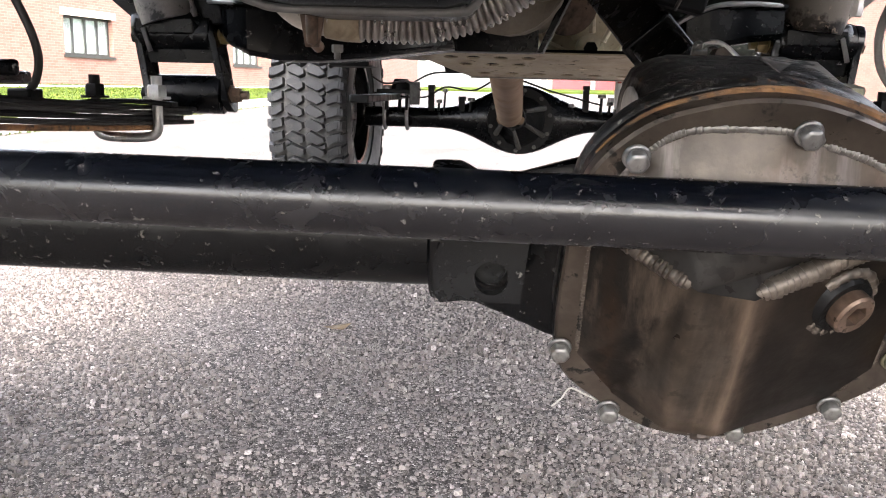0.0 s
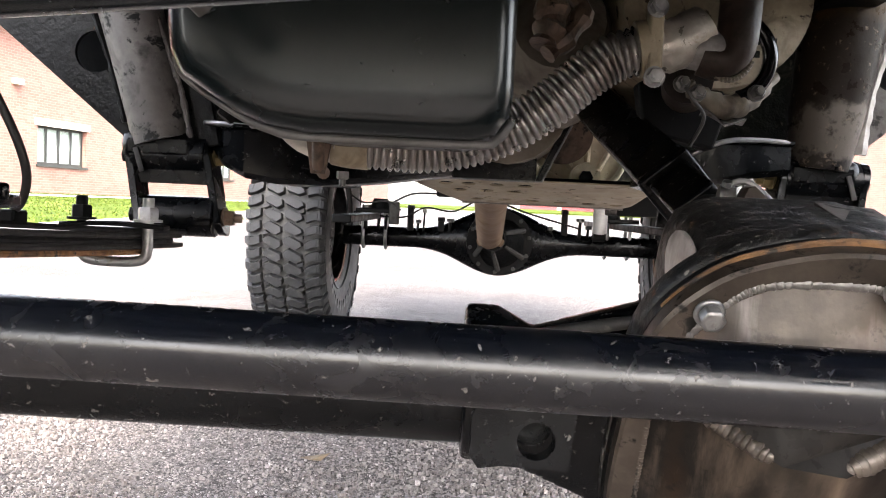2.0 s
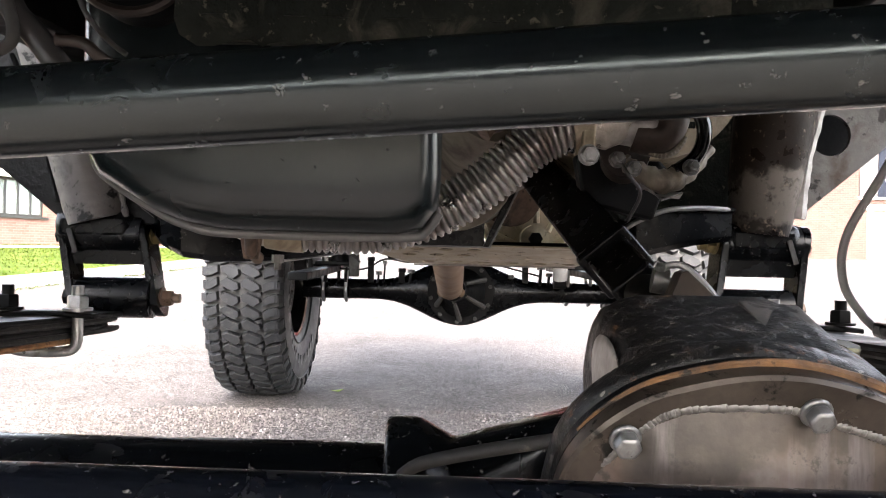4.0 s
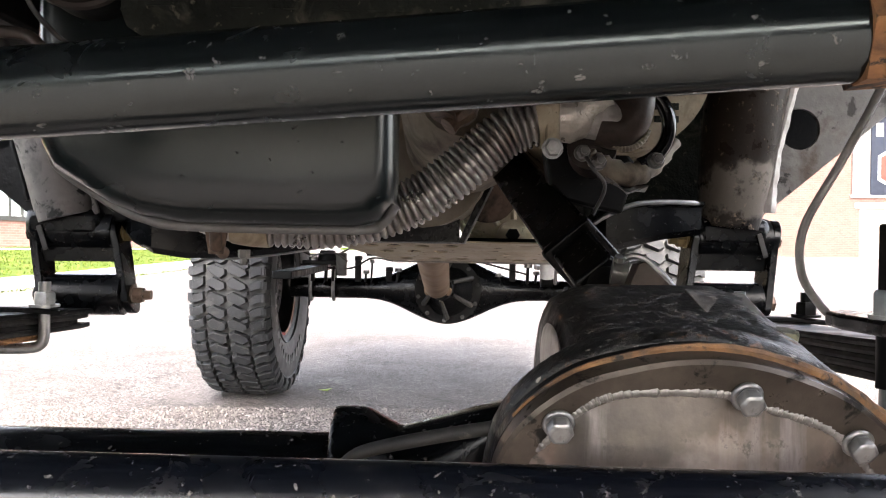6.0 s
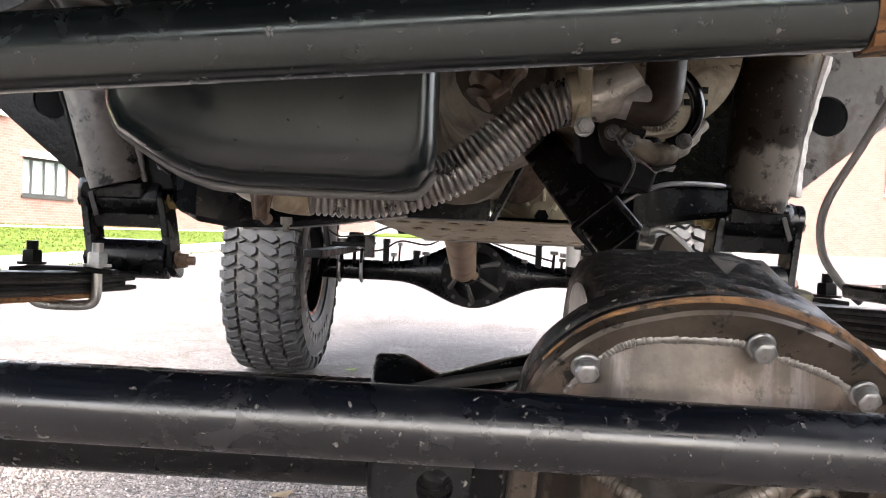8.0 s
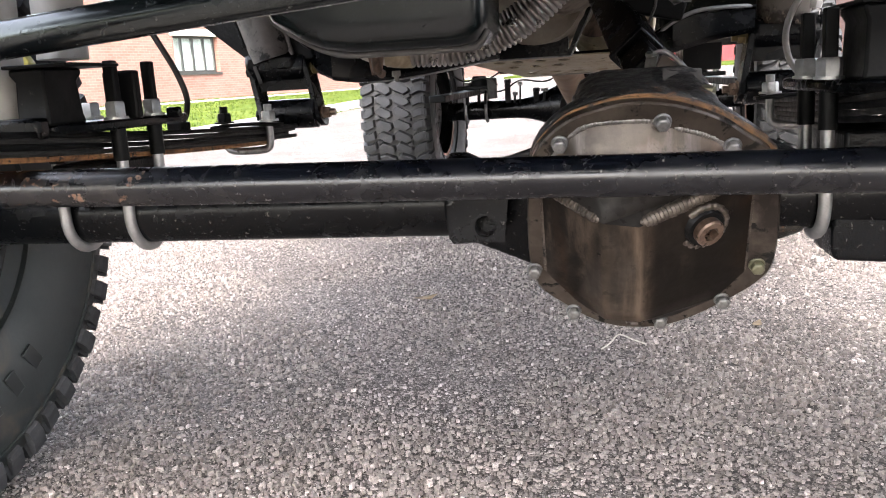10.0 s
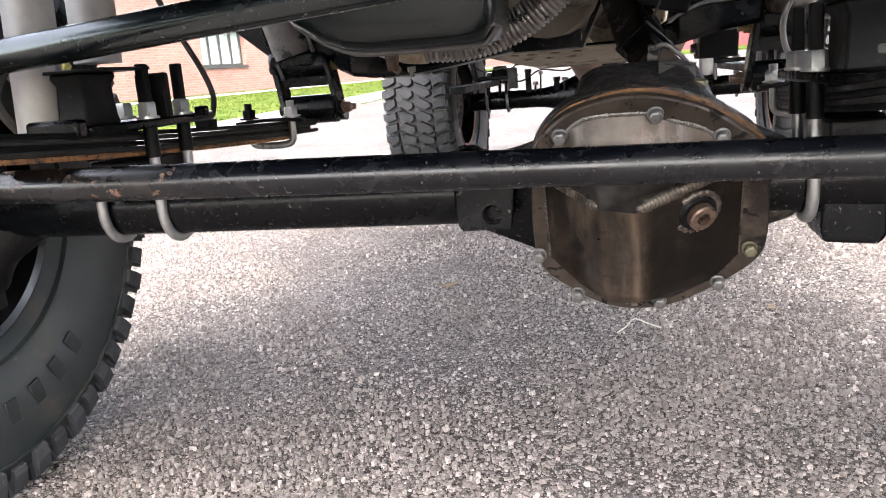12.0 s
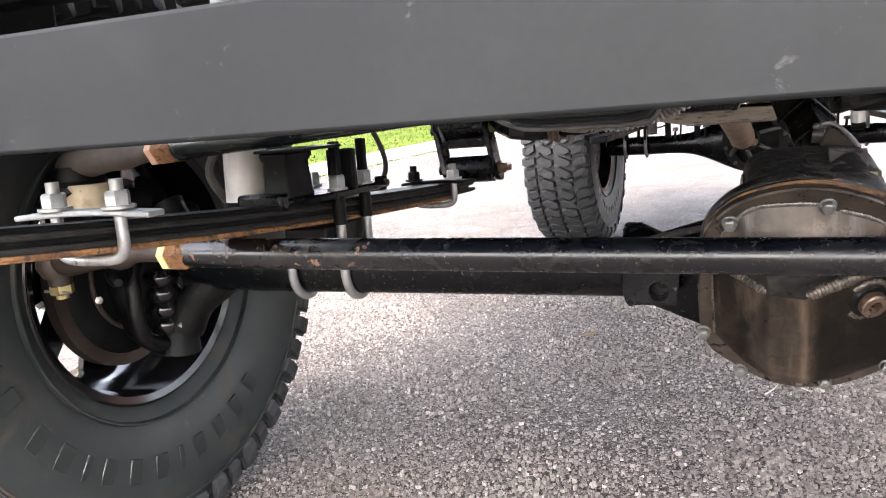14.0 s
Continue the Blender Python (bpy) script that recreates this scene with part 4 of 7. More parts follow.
def upper_plate():
    bm = bmesh.new()
    vs = {k: bm.verts.new(cv(*DOME[k])) for k in ("L1", "t6", "t5", "t4", "t3", "t2", "t1", "R1", "P1", "P2", "P3", "P4")}
    for face in (("L1", "t6", "P1"), ("t6", "t5", "P1"), ("P1", "t5", "t4", "P2"), ("P2", "t4", "t3", "P3"), ("P3", "t3", "t2"), ("P3", "t2", "t1", "P4"), ("P4", "t1", "R1")):
        bm.faces.new([vs[k] for k in face])
    bmesh.ops.subdivide_edges(bm, edges=bm.edges[:], cuts=3, use_grid_fill=True)
    bmesh.ops.smooth_vert(bm, verts=[v for v in bm.verts if not v.is_boundary], factor=0.5)
    return bm


part("top_plate", upper_plate(), pale_steel, cover, "sloping top plate of the cover, made paler for skylight", smooth=50)
# split off from the top plate so its shade and soot can be coloured in
dome_plate(("A", "B", "R1", "P4", "P3", "P2", "P1", "L1"), "soot_shade_plate", "lower part of the top plate, darkened for soot and weak skylight")


def front_plate():
    """Bent front of the cover: two slanting sides, a narrow nose between them and the bottom, with soft bends."""
    bm = bmesh.new()
    vs = {k: bm.verts.new(cv(*DOME[k])) for k in ("L1", "L2", "l3", "l4", "r4", "r3", "R2", "R1", "A", "B", "C", "D")}
    for face in ("A L1 L2", "A L2 l3", "A l3 C", "A C D", "A D B", "B D r3", "B r3 R2", "B R2 R1", "C l3 l4", "C l4 r4", "C r4 D", "D r4 r3"):
        bm.faces.new([vs[k] for k in face.split()])
    for _ in range(3):
        bmesh.ops.subdivide_edges(bm, edges=bm.edges[:], cuts=1, use_grid_fill=True)
        bmesh.ops.triangulate(bm, faces=[f for f in bm.faces if len(f.verts) > 4])
    for _ in range(4):
        bmesh.ops.smooth_vert(bm, verts=[v for v in bm.verts if not v.is_boundary], factor=0.5)
    return bm


part("front_plate", front_plate(), bare_steel, cover, "oily brown bent front plate, right facet painted in shade, pale rubbed streaks", smooth=70)


def bead(points, r, metal=None, pitch=0.0042, sink=0.7):
    """A weld run laid in overlapping ripples."""
    length = sum((Vector(a) - Vector(b)).length for a, b in zip(points, points[1:]))
    ripples = max(6, round(length / pitch))
    pts = [p - CN * r * sink for p in glide(points, ripples * 5 + 1)]
    r *= 1.4
    rng = random.Random(ripples)
    rad = []
    for i in range(len(pts)):
        if i % 5 == 0:
            g = rng.uniform(0.92, 1.1)
        rad.append(r * g * (0.86, 0.92, 0.97, 1.0, 1.02)[i % 5])
    m = len(rad)
    rad = [q * min(1.0, (i + 1) / 14, (m - i) / 14) ** 0.5 for i, q in enumerate(rad)]
    return part("weld_bead", pipe_path(pts, rad, 12), metal or weld_steel, cover, smooth=50)


bead([cv(*DOME[k]) for k in ("t6", "t5", "t4", "t3", "t2")], 0.0025, pitch=0.0032)
bead([cv(*DOME[k]) for k in ("t2", "t1", "R1")], 0.0024, pitch=0.0032)
bead([cv(*DOME[k]) for k in ("L1", "A")], 0.0040, metal=v_weld, pitch=0.0036, sink=0.9)
bead([cv(*DOME[k]) for k in ("B", "R1")], 0.0052, metal=v_weld, pitch=0.0042, sink=0.9)
bead([cv(-0.107, 0.048, 0.011), cv(-0.107, -0.063, 0.011)], 0.0019, metal=flange_steel, pitch=0.0026)
bead([cv(0.1, 0.053, 0.011), cv(0.1, -0.067, 0.011)], 0.0015, metal=flange_steel, pitch=0.0026)
for (x, v), m, lab in zip([(-0.087, 0.099), (0.011, 0.1175), (0.077, 0.088), (-0.121, -0.057), (-0.080, -0.117), (0.015, -0.131), (0.080, -0.104), (0.112, -0.057)], [bolt_zinc] * 3 + [dark_zinc] * 4 + [dull_zinc], [""] * 8):
    part("cover_bolt", hexbolt(cv(x * 0.985, v * 0.985, 0.0115), CN, 0.0072, 0.0084, 0.0086), m, cover, "zinc hex bolt on the cover flange", bevel=0.0012)
# filler plug on the sloping plate
fn = (cv(*DOME["D"]) - cv(*DOME["B"])).cross(cv(*DOME["R1"]) - cv(*DOME["B"])).normalized()
fn = -fn if fn.dot(CN) < 0 else fn
fp = cv(0.039, 0.009, 0.0)
fp = fp + fn * ((cv(*DOME["B"]) - fp).dot(fn))
fs, fu = basis(fn)
part("boss_weld", pipe_path([fp + fn * 0.001 + 0.0235 * (math.cos(a) * fs + math.sin(a) * fu) for a in np.linspace(0.6, 5.6, 61)], [0.0034 + 0.0011 * (i % 4) / 3 for i in range(61)], 10), v_weld, cover, "rippled weld round the filler boss")
part("filler_boss", rod(fp, fp + fn * 0.007, 0.023, 0.0195, 28), black_cast, cover, "welded ring of the filler hole")


def plug_mesh():
    bm = bmesh.new()
    s, u = basis(fn)
    circ = lambda d, r, n=24: [fp + fn * d + r * (math.cos(t) * s + math.sin(t) * u) for t in np.linspace(0, 2 * math.pi, n, endpoint=False)]

    def six(d, r):
        out = []
        for t in np.linspace(0, 2 * math.pi, 24, endpoint=False):
            k = math.cos(math.pi / 6) / math.cos((t % (math.pi / 3)) - math.pi / 6)
            out.append(fp + fn * d + r * k * (math.cos(t) * s + math.sin(t) * u))
        return out

    add_rings(bm, [circ(0.006, 0.0148), circ(0.0145, 0.0148), circ(0.0162, 0.013), six(0.0162, 0.0082), six(0.007, 0.0082)])
    return bm


part("filler_plug", plug_mesh(), plug_copper, cover, "rusty filler plug with hexagon socket")
part("drain_plug", hexbolt(cv(-0.014, -0.117, 0.028), CN - CU * 0.8, 0.0075, 0.004, 0.009), dark_rust, cover, "small dark drain plug")

# tie rod, in front of the axle
TL, TR = Vector((-0.545, 0.446, 0.524)), Vector((0.66, 0.424, 0.506))
td = (TR - TL).normalized()
tie = part("tie_rod", rod(TL + td * 0.27, TR, 0.0192, None, 36), black_rod, truck, "gloss black steel tie rod with chips and brown specks")
td = (TR - TL).normalized()
part("rusty_end", rod(TL, TL + td * 0.27, 0.0192, None, 36), rusty_rod, tie, "rust-streaked end of the tie rod")
part("jam_nut", hexbolt(TL - td * 0.026, td, 0.0225, 0.030), orange_rust, tie, "rusty orange jam nut")
part("paint_mark", hexbolt(TL - td * 0.038, td, 0.0223, 0.012), surface("yellow_paint_mark", (0.5, 0.42, 0.17), (0.6, 0.52, 0.28), 20, 0.6), tie, "yellowish face of the jam nut")
ball = Vector((-0.787, 0.46, 0.514))
part("rod_end", pipe_path(glide([TL - td * 0.03, TL - td * 0.075, TL - td * 0.115 + Vector((0, 0, -0.003)), ball.lerp(TL, 0.3), ball], 24), [0.0125] * 8 + [0.0135, 0.016, 0.0185, 0.0205, 0.0205, 0.018, 0.0165, 0.016, 0.016, 0.0165, 0.018, 0.020, 0.022, 0.023, 0.022, 0.016], 18), dark_rust, tie, "dusty brown forged tie rod end")
part("ball_joint", pipe_path([ball + Vector((0, 0, 0.012)), ball + Vector((0, 0, 0.004)), ball + Vector((0, 0, -0.008)), ball + Vector((0, 0.002, -0.020)), ball + Vector((0, 0.003, -0.021)), ball + Vector((0, 0.004, -0.036))], [0.018, 0.026, 0.027, 0.021, 0.017, 0.016], 22), dark_rust, tie, "brown ball joint body")
part("castle_nut", hexbolt(ball + Vector((0, 0.004, -0.036)), (0, 0, -1), 0.017, 0.014, 0.0, 0.006), yellow_zinc, tie, "tan castle nut with cotter pin")
part("cotter_pin", rod(ball + Vector((-0.022, -0.006, -0.044)), ball + Vector((0.022, -0.006, -0.046)), 0.002, None, 8), zinc, tie)
part("jam_nut", hexbolt(TR, td, 0.0225, 0.026), orange_rust, tie, "rusty orange jam nut")
part("rod_end", rod(TR + td * 0.02, TR + td * 0.13, 0.0125, 0.018, 16), brown_rust, tie, "rusty forged tie rod end")

# drag link, rising towards the steering box
DL, DR = Vector((-0.560, 0.470, 0.662)), Vector((0.205, 0.372, 0.712))
drag = part("drag_link", rod(DL, DR, 0.0188, None, 36), drag_paint, truck, "gloss black steel drag link with dust and scratches")
dd = (DR - DL).normalized()
part("jam_nut", hexbolt(DL - dd * 0.03, dd, 0.0225, 0.032), orange_rust, drag, "rusty orange jam nut")
part("paint_mark", hexbolt(DL - dd * 0.042, dd, 0.0223, 0.012), surface("salmon_rust_face", (0.42, 0.24, 0.15), (0.5, 0.31, 0.21), 20, 0.7), drag, "pale rusty face of the jam nut")
db = DL - dd * 0.225 + Vector((0, 0.0, -0.006))
part("rod_end", pipe_path(glide([DL - dd * 0.03, DL - dd * 0.09 + Vector((0, 0, -0.003)), DL - dd * 0.15 + Vector((0, 0, -0.003)), db], 20), [0.0135] * 5 + [0.014, 0.0155, 0.017, 0.0175, 0.0175, 0.017, 0.017, 0.018, 0.019, 0.020, 0.021, 0.022, 0.023, 0.022, 0.016], 18), surface("dusty_forging", (0.03, 0.025, 0.021), (0.06, 0.050, 0.042), 12, 0.7, 0, 0.1, 0.4, 100, 0.001, shine=0.3), drag, "dusty forged drag link end")
part("ball_joint", pipe_path([db + Vector((0.02, 0, 0.002)), db + Vector((0.02, 0, -0.018)), db + Vector((0.02, 0, -0.026)), db + Vector((0.02, 0, -0.034)), db + Vector((0.02, 0, -0.048))], [0.030, 0.040, 0.036, 0.040, 0.024], 24), black_dull, drag, "black rubber-booted ball joint")
part("jam_nut", hexbolt(DR, dd, 0.0225, 0.03), orange_rust, drag, "rusty orange jam nut")
part("rod_end", rod(DR + dd * 0.02, DR + dd * 0.12, 0.0125, 0.02, 16), brown_rust, drag, "rusty drag link end")


# leaf springs, shackles, plates
def leaf_z(y):
    return 0.619 - 0.10 * y + 0.03 * y * y


def leaf_spring(cx, sign):
    """cx(y) gives the middle of the spring; sign: +1 where the truck's middle lies at larger x."""
    top = None
    spans = [(-0.04, 1.205), (-0.02, 1.175), (-0.03, 1.145), (0.0, 1.18), (-0.02, 1.07)]
    for i, (y0, y1) in enumerate(spans):
        bm = bmesh.new()
        rings = []
        sag = 0.0066 * i
        for y in np.linspace(y0, y1, 30):
            end = min(1.0, (y - y0) / 0.03 + 0.35, (y1 - y) / 0.03 + 0.35)
            hw, z = 0.031 * (0.6 + 0.4 * end), leaf_z(y) - sag - (0.006 * ((y - 0.62) / 0.55) ** 2 * (-0.3) * i * 0.25)
            x = cx(y)
            rings.append([(x - hw, y, z - 0.0058), (x - hw - 0.001, y, z - 0.0029), (x - hw, y, z), (x + hw, y, z), (x + hw + 0.001, y, z - 0.0029), (x + hw, y, z - 0.0058)])
        add_rings(bm, rings)
        material = orange_rust if i == 4 and sign > 0 else (leaf_dust if i % 2 else black_dull)
        lab = "rusty orange lowest leaf" if i == 4 and sign > 0 else ""
        if i == 0:
            eye = Vector((cx(1.207), 1.207, leaf_z(1.207) + 0.0145))
            bm2 = bmesh.new()
            ys = [eye + Vector((0, 0.021 * math.cos(a), 0.021 * math.sin(a))) for a in np.linspace(-math.pi / 2, 1.1 * math.pi, 18)]
            add_rings(bm, [[(p.x - 0.031, p.y, p.z), (p.x + 0.031, p.y, p.z), (p.x + 0.031, *(eye + (p - eye) * 0.68).yz), (p.x - 0.031, *(eye + (p - eye) * 0.68).yz)] for p in ys])
            bm2.free()
            top = part("leaf_spring", bm, material, truck, "stack of black spring leaves with a rusty lowest leaf", smooth=30)
        else:
            part("leaf", bm, material, top, lab, smooth=30)
    # rebound clamps
    for y, mat_c, lab in ((1.03, zinc, "zinc U-bolt clamp round the leaves"), (0.20, zinc, "zinc U-bolt clamp and plate round the leaves")):
        x, zt = cx(y), leaf_z(y)
        front = y < 0.5
        zb = zt - (0.038 if front else 0.040)
        w, lay = 0.0395, zt + (0.006 if front else 0.0015)
        u = [(x - sign * w, y, zt + 0.03), (x - sign * w, y, zt), (x - sign * w, y, zb + 0.014), (x - sign * (w - 0.004), y, zb + 0.004), (x - sign * (w - 0.015), y, zb), (x, y, zb - 0.001), (x + sign * (w - 0.015), y, zb), (x + sign * (w - 0.004), y, zb + 0.004), (x + sign * w, y, zb + 0.014), (x + sign * w, y, zt), (x + sign * w, y, zt + 0.03)]
        part("clamp_bolt", pipe_path(glide(u, 50), 0.0062, 12), mat_c, top, lab)
        half = 0.083 if front else 0.062
        bow = [(k * half / 6, 0.0035 * math.cos(k / 6 * 1.5) - 0.0035) for k in range(-6, 7)]
        pbm = bmesh.new()
        add_rings(pbm, [[(x + a, y - d, lay + b), (x + a, y + d, lay + b), (x + a, y + d, lay + b + 0.0058), (x + a, y - d, lay + b + 0.0058)] for a, b in bow for d in (0.012,)])
        part("clamp_plate", pbm, mat_c if front else black_dull, top, "", bevel=0.0015)
        for s in (-1, 1):
            part("clamp_nut", hexbolt((x + s * w, y, lay + 0.0058), (0, 0, 1), 0.0122, 0.0145, 0.0165, 0.014), mat_c if (front or s == sign) else black_dull, top)
    return top


LX = lambda y: -0.446 + 0.06 * (y - 0.62)
RX = lambda y: 0.423 + 0.09 * max(0.0, y - 0.62)
spring_l = leaf_spring(LX, 1)
spring_r = leaf_spring(RX, -1)


def spring_seat(cx, sign, label):
    x = cx(0.62)
    zt, AY = leaf_z(0.62), axle_y(cx(0.62))
    perch = bmesh.new()
    add_box(perch, (x - 0.034, AY - 0.07, AZ + 0.02), (x + 0.034, AY + 0.07, zt - 0.034))
    p = part("spring_perch", perch, black_cast, truck, "black welded spring perch on the axle tube", bevel=0.004)
    plate = [(-0.075, -0.10), (-0.055, -0.155), (0.02, -0.155), (0.05, -0.11), (0.056, 0.07), (0.05, 0.105), (0.03, 0.115), (-0.055, 0.115), (-0.075, 0.08)]
    top = part("spring_plate", slab([(sign * a if sign > 0 else -a, b) for a, b in plate][:: (1 if sign > 0 else -1)], (x, AY + 0.02, zt + 0.003), (1, 0, 0), (0, 1, 0), 0.012), black_paint, truck, "black spring plate clamped over the leaves", bevel=0.003)
    for dx in (-0.043, 0.043):
        legs = [(x + dx, AY - 0.043, zt + 0.030), (x + dx, AY - 0.043, AZ), *[(x + dx, AY - 0.043 * math.cos(a), AZ - 0.043 * math.sin(a)) for a in np.linspace(0.2, math.pi - 0.2, 12)], (x + dx, AY + 0.043, AZ), (x + dx, AY + 0.043, zt + 0.030)]
        legs = [legs[0], Vector(legs[0]).lerp(Vector(legs[1]), 0.5), *legs[1:-1], Vector(legs[-2]).lerp(Vector(legs[-1]), 0.5), legs[-1]]
        part("u_bolt", pipe_path(legs, 0.0068, 12), zinc, top, "grey zinc U-bolt round the axle tube")
        for y in (AY - 0.043, AY + 0.043):
            part("sleeve", rod((x + dx, y, zt - 0.034), (x + dx, y, zt + 0.004), 0.0092, None, 12), black_dull, top, "black sleeve on the U-bolt leg")
        for y in (AY - 0.043, AY + 0.043):
            part("u_bolt_nut", hexbolt((x + dx, y, zt + 0.015), (0, 0, 1), 0.0125, 0.018, 0.0145), zinc, top, "zinc deep nut on the U-bolt")
            if dx * sign > 0:
                part("post", box((x + dx - 0.0065, y - 0.0065, zt + 0.032), (x + dx + 0.0065, y + 0.0065, zt + 0.083)), black_dull, top, "black threaded end of the U-bolt", bevel=0.002)
    return top


seat_l = spring_seat(LX, 1, "left")
seat_r = spring_seat(RX, -1, "right")


def bump_stop(x0, x1, y0, y1, z0, z1, parent):
    """Upright rubber block with pressed corners under a thin cap, on a broad base with an upturned edge."""
    bm = bmesh.new()
    add_rings(bm, [[(a, b, z) for a, b in ((x0 + i, y0 + i), (x1 - i, y0 + i), (x1 - i, y1 - i), (x0 + i, y1 - i))] for z, i in ((z0, 0.0), (z0 + 0.01, 0.002), (z1 - 0.014, 0.004), (z1 - 0.006, 0.0), (z1, 0.0))])
    stop = part("bump_stop", bm, black_dull, parent, "square black rubber bump stop", bevel=0.003)
    part("cap", box((x0 - 0.004, y0 - 0.004, z1), (x1 + 0.030, y1 + 0.03, z1 + 0.004)), black_dull, stop, bevel=0.001)
    return stop


SZ = leaf_z(0.62) + 0.014
stop_l = bump_stop(-0.462, -0.420, 0.50, 0.57, SZ, 0.644, seat_l)
part("base", box((-0.488, 0.478, SZ - 0.014), (-0.42, 0.50, SZ + 0.010)), black_paint, stop_l, "black upturned edge of the plate", bevel=0.005)
part("block", box((-0.428, 0.622, SZ), (-0.386, 0.636, 0.640)), black_dull, stop_l, bevel=0.003)
part("tab", box((-0.392, 0.70, SZ - 0.004), (-0.372, 0.708, SZ + 0.010)), black_paint, stop_l, bevel=0.003)
bump_stop(0.392, 0.478, 0.50, 0.58, SZ, 0.650, seat_r)
# lower bracket under the tube beside the differential
brk = [(-0.032, 0.03), (0.034, 0.03), (0.034, -0.062), (0.026, -0.072), (-0.03, -0.068), (-0.034, -0.055)]
part("axle_bracket", slab(brk, (0.425, AY - 0.038, AZ), (1, 0, 0), (0, 0, 1), -0.08), black_paint, truck, "black boxed bracket under the axle tube", bevel=0.004)


def shackle(x_in, x_out, y, zu, zl, sign, lean):
    """A pair of side plates on an upper and a lower bush, leaning sideways towards the bottom; a broad web leaves a slot between them."""
    lo, hi = min(x_in, x_out), max(x_in, x_out)
    yl = y - 0.026
    body = part("shackle", rod((lo + 0.004, y, zu), (hi - 0.004, y, zu), 0.031, None, 28), black_paint, truck, "black steel spring shackle with two bolts and rubber bushes")
    shift = lambda z: lean * (zu - z) / (zu - zl)
    for x in (lo, hi):
        out = []
        for a in np.linspace(0.1 * math.pi, 1.1 * math.pi, 10):
            out.append((y + 0.029 * math.cos(a), zu + 0.029 * math.sin(a)))
        for a in np.linspace(1.1 * math.pi, 2.1 * math.pi, 10):
            out.append((yl + 0.025 * math.cos(a), zl + 0.025 * math.sin(a)))
        bm = bmesh.new()
        add_rings(bm, [[(x + d + shift(q), p, q) for p, q in out] for d in (-0.0055, 0.0055)])
        part("side_plate", bm, black_paint, body, bevel=0.0015)
    part("lower_bush", rod((lo + 0.006 + lean, yl, zl), (hi - 0.006 + lean, yl, zl), 0.0275, None, 28), black_paint, body)
    wm = zl + 0.050
    part("web_plate", slab([(lo + 0.004 + shift(wm - 0.006), wm - 0.006), (hi - 0.004 + shift(wm - 0.006), wm - 0.006), (hi - 0.004, zu), (lo + 0.004, zu)], (0, y - 0.024, 0), (1, 0, 0), (0, 0, 1), -0.006), black_paint, body)
    part("grease_tab", slab([(0, 0), (0.006, 0.002), (-0.004, 0.034), (-0.010, 0.032)], (lo + 0.020 if sign > 0 else hi - 0.020, y - 0.033, zu - 0.024), (1, 0, 0), (0, 0, 1), 0.003), grey_dusty, body)
    for z, yy, dx in ((zu, y, 0.0), (zl, yl, lean)):
        inner = (hi if sign > 0 else lo) + dx
        outer = (lo if sign > 0 else hi) + dx
        part("shackle_nut", hexbolt((inner + sign * 0.005, yy, z), (sign, 0, 0), 0.0115, 0.012, 0.0145, 0.013), yellow_zinc if z == zu else brown_rust, body, "tan zinc lock nut")
        part("bolt_head", hexbolt((outer - sign * 0.005, yy, z), (-sign, 0, 0), 0.011, 0.008, 0.013), black_dull if sign > 0 else brown_rust, body)
    return body


shackle(-0.366, -0.474, 1.222, 0.642, 0.560, 1, 0.022)
shackle(0.424, 0.534, 1.222, 0.646, 0.560, -1, -0.018)


# shackle hangers: rusty tube, gusset and box on the frame
def hanger(x, sign, tube_mat, plate_mat, lean, wide, tip):
    """A tube that leans outward, welded into a boxed gusset with a round hole in its front plate."""
    base = part("shackle_hanger", pipe_path(glide([(x, 1.215, 0.664), (x + lean * 0.35, 1.21, 0.75), (x + lean, 1.20, 0.90)], 10), [0.041 + (wide - 0.041) * i / 9 for i in range(10)], 24), tube_mat, truck, "rusty steel hanger tube welded under the frame rail")
    g = [(0.03, 0.0), (0.052, 0.0), (0.24, 0.155), (0.24, 0.30), (0.02, 0.30), (0.045, 0.12)]
    out = [(-sign * a, b) for a, b in g]
    gp = part("gusset", slab(out, (x, 1.23, tip), (1, 0, 0), (0, 0, 1), 0.007), plate_mat, base, "triangular steel gusset with a round hole", smooth=30)
    cx_, cz = x - sign * 0.102, tip + 0.122
    holed(gp, [rod((cx_, 1.15, cz), (cx_, 1.32, cz), 0.029, None, 32)])
    part("gusset", slab(out, (x, 1.30, tip), (1, 0, 0), (0, 0, 1), 0.007), black_dull, base, smooth=30)
    part("weld_seam", pipe_path(glide([(x - sign * 0.046, 1.197, 0.685), (x + lean * 0.35 - sign * 0.048, 1.193, 0.77), (x + lean - sign * (wide + 0.002), 1.185, 0.88)], 40), [(0.0118 - 0.0050 * i / 40 if sign < 0 else 0.0048) + 0.0012 * math.sin(i * 0.9) * math.sin(i * 0.37 + 1) for i in range(40)], 8), pale_casting if sign < 0 else black_dull, base, "pale weld seam")
    part("pivot_box", box((x - 0.052, 1.190, 0.634), (x + 0.052, 1.25, 0.676)), black_paint, base, "black pivot housing", bevel=0.012)
    return base


hanger(-0.432, 1, chipped_grey, black_cast, -0.062, 0.044, 0.662)
inner_l = part("hanger_web", slab([(-0.392, 0.655), (-0.350, 0.660), (-0.372, 0.76), (-0.42, 0.88), (-0.47, 0.88), (-0.415, 0.74)], (0, 1.205, 0), (1, 0, 0), (0, 0, 1), -0.012), black_cast, truck, "rough black web welded beside the hanger tube", bevel=0.002)
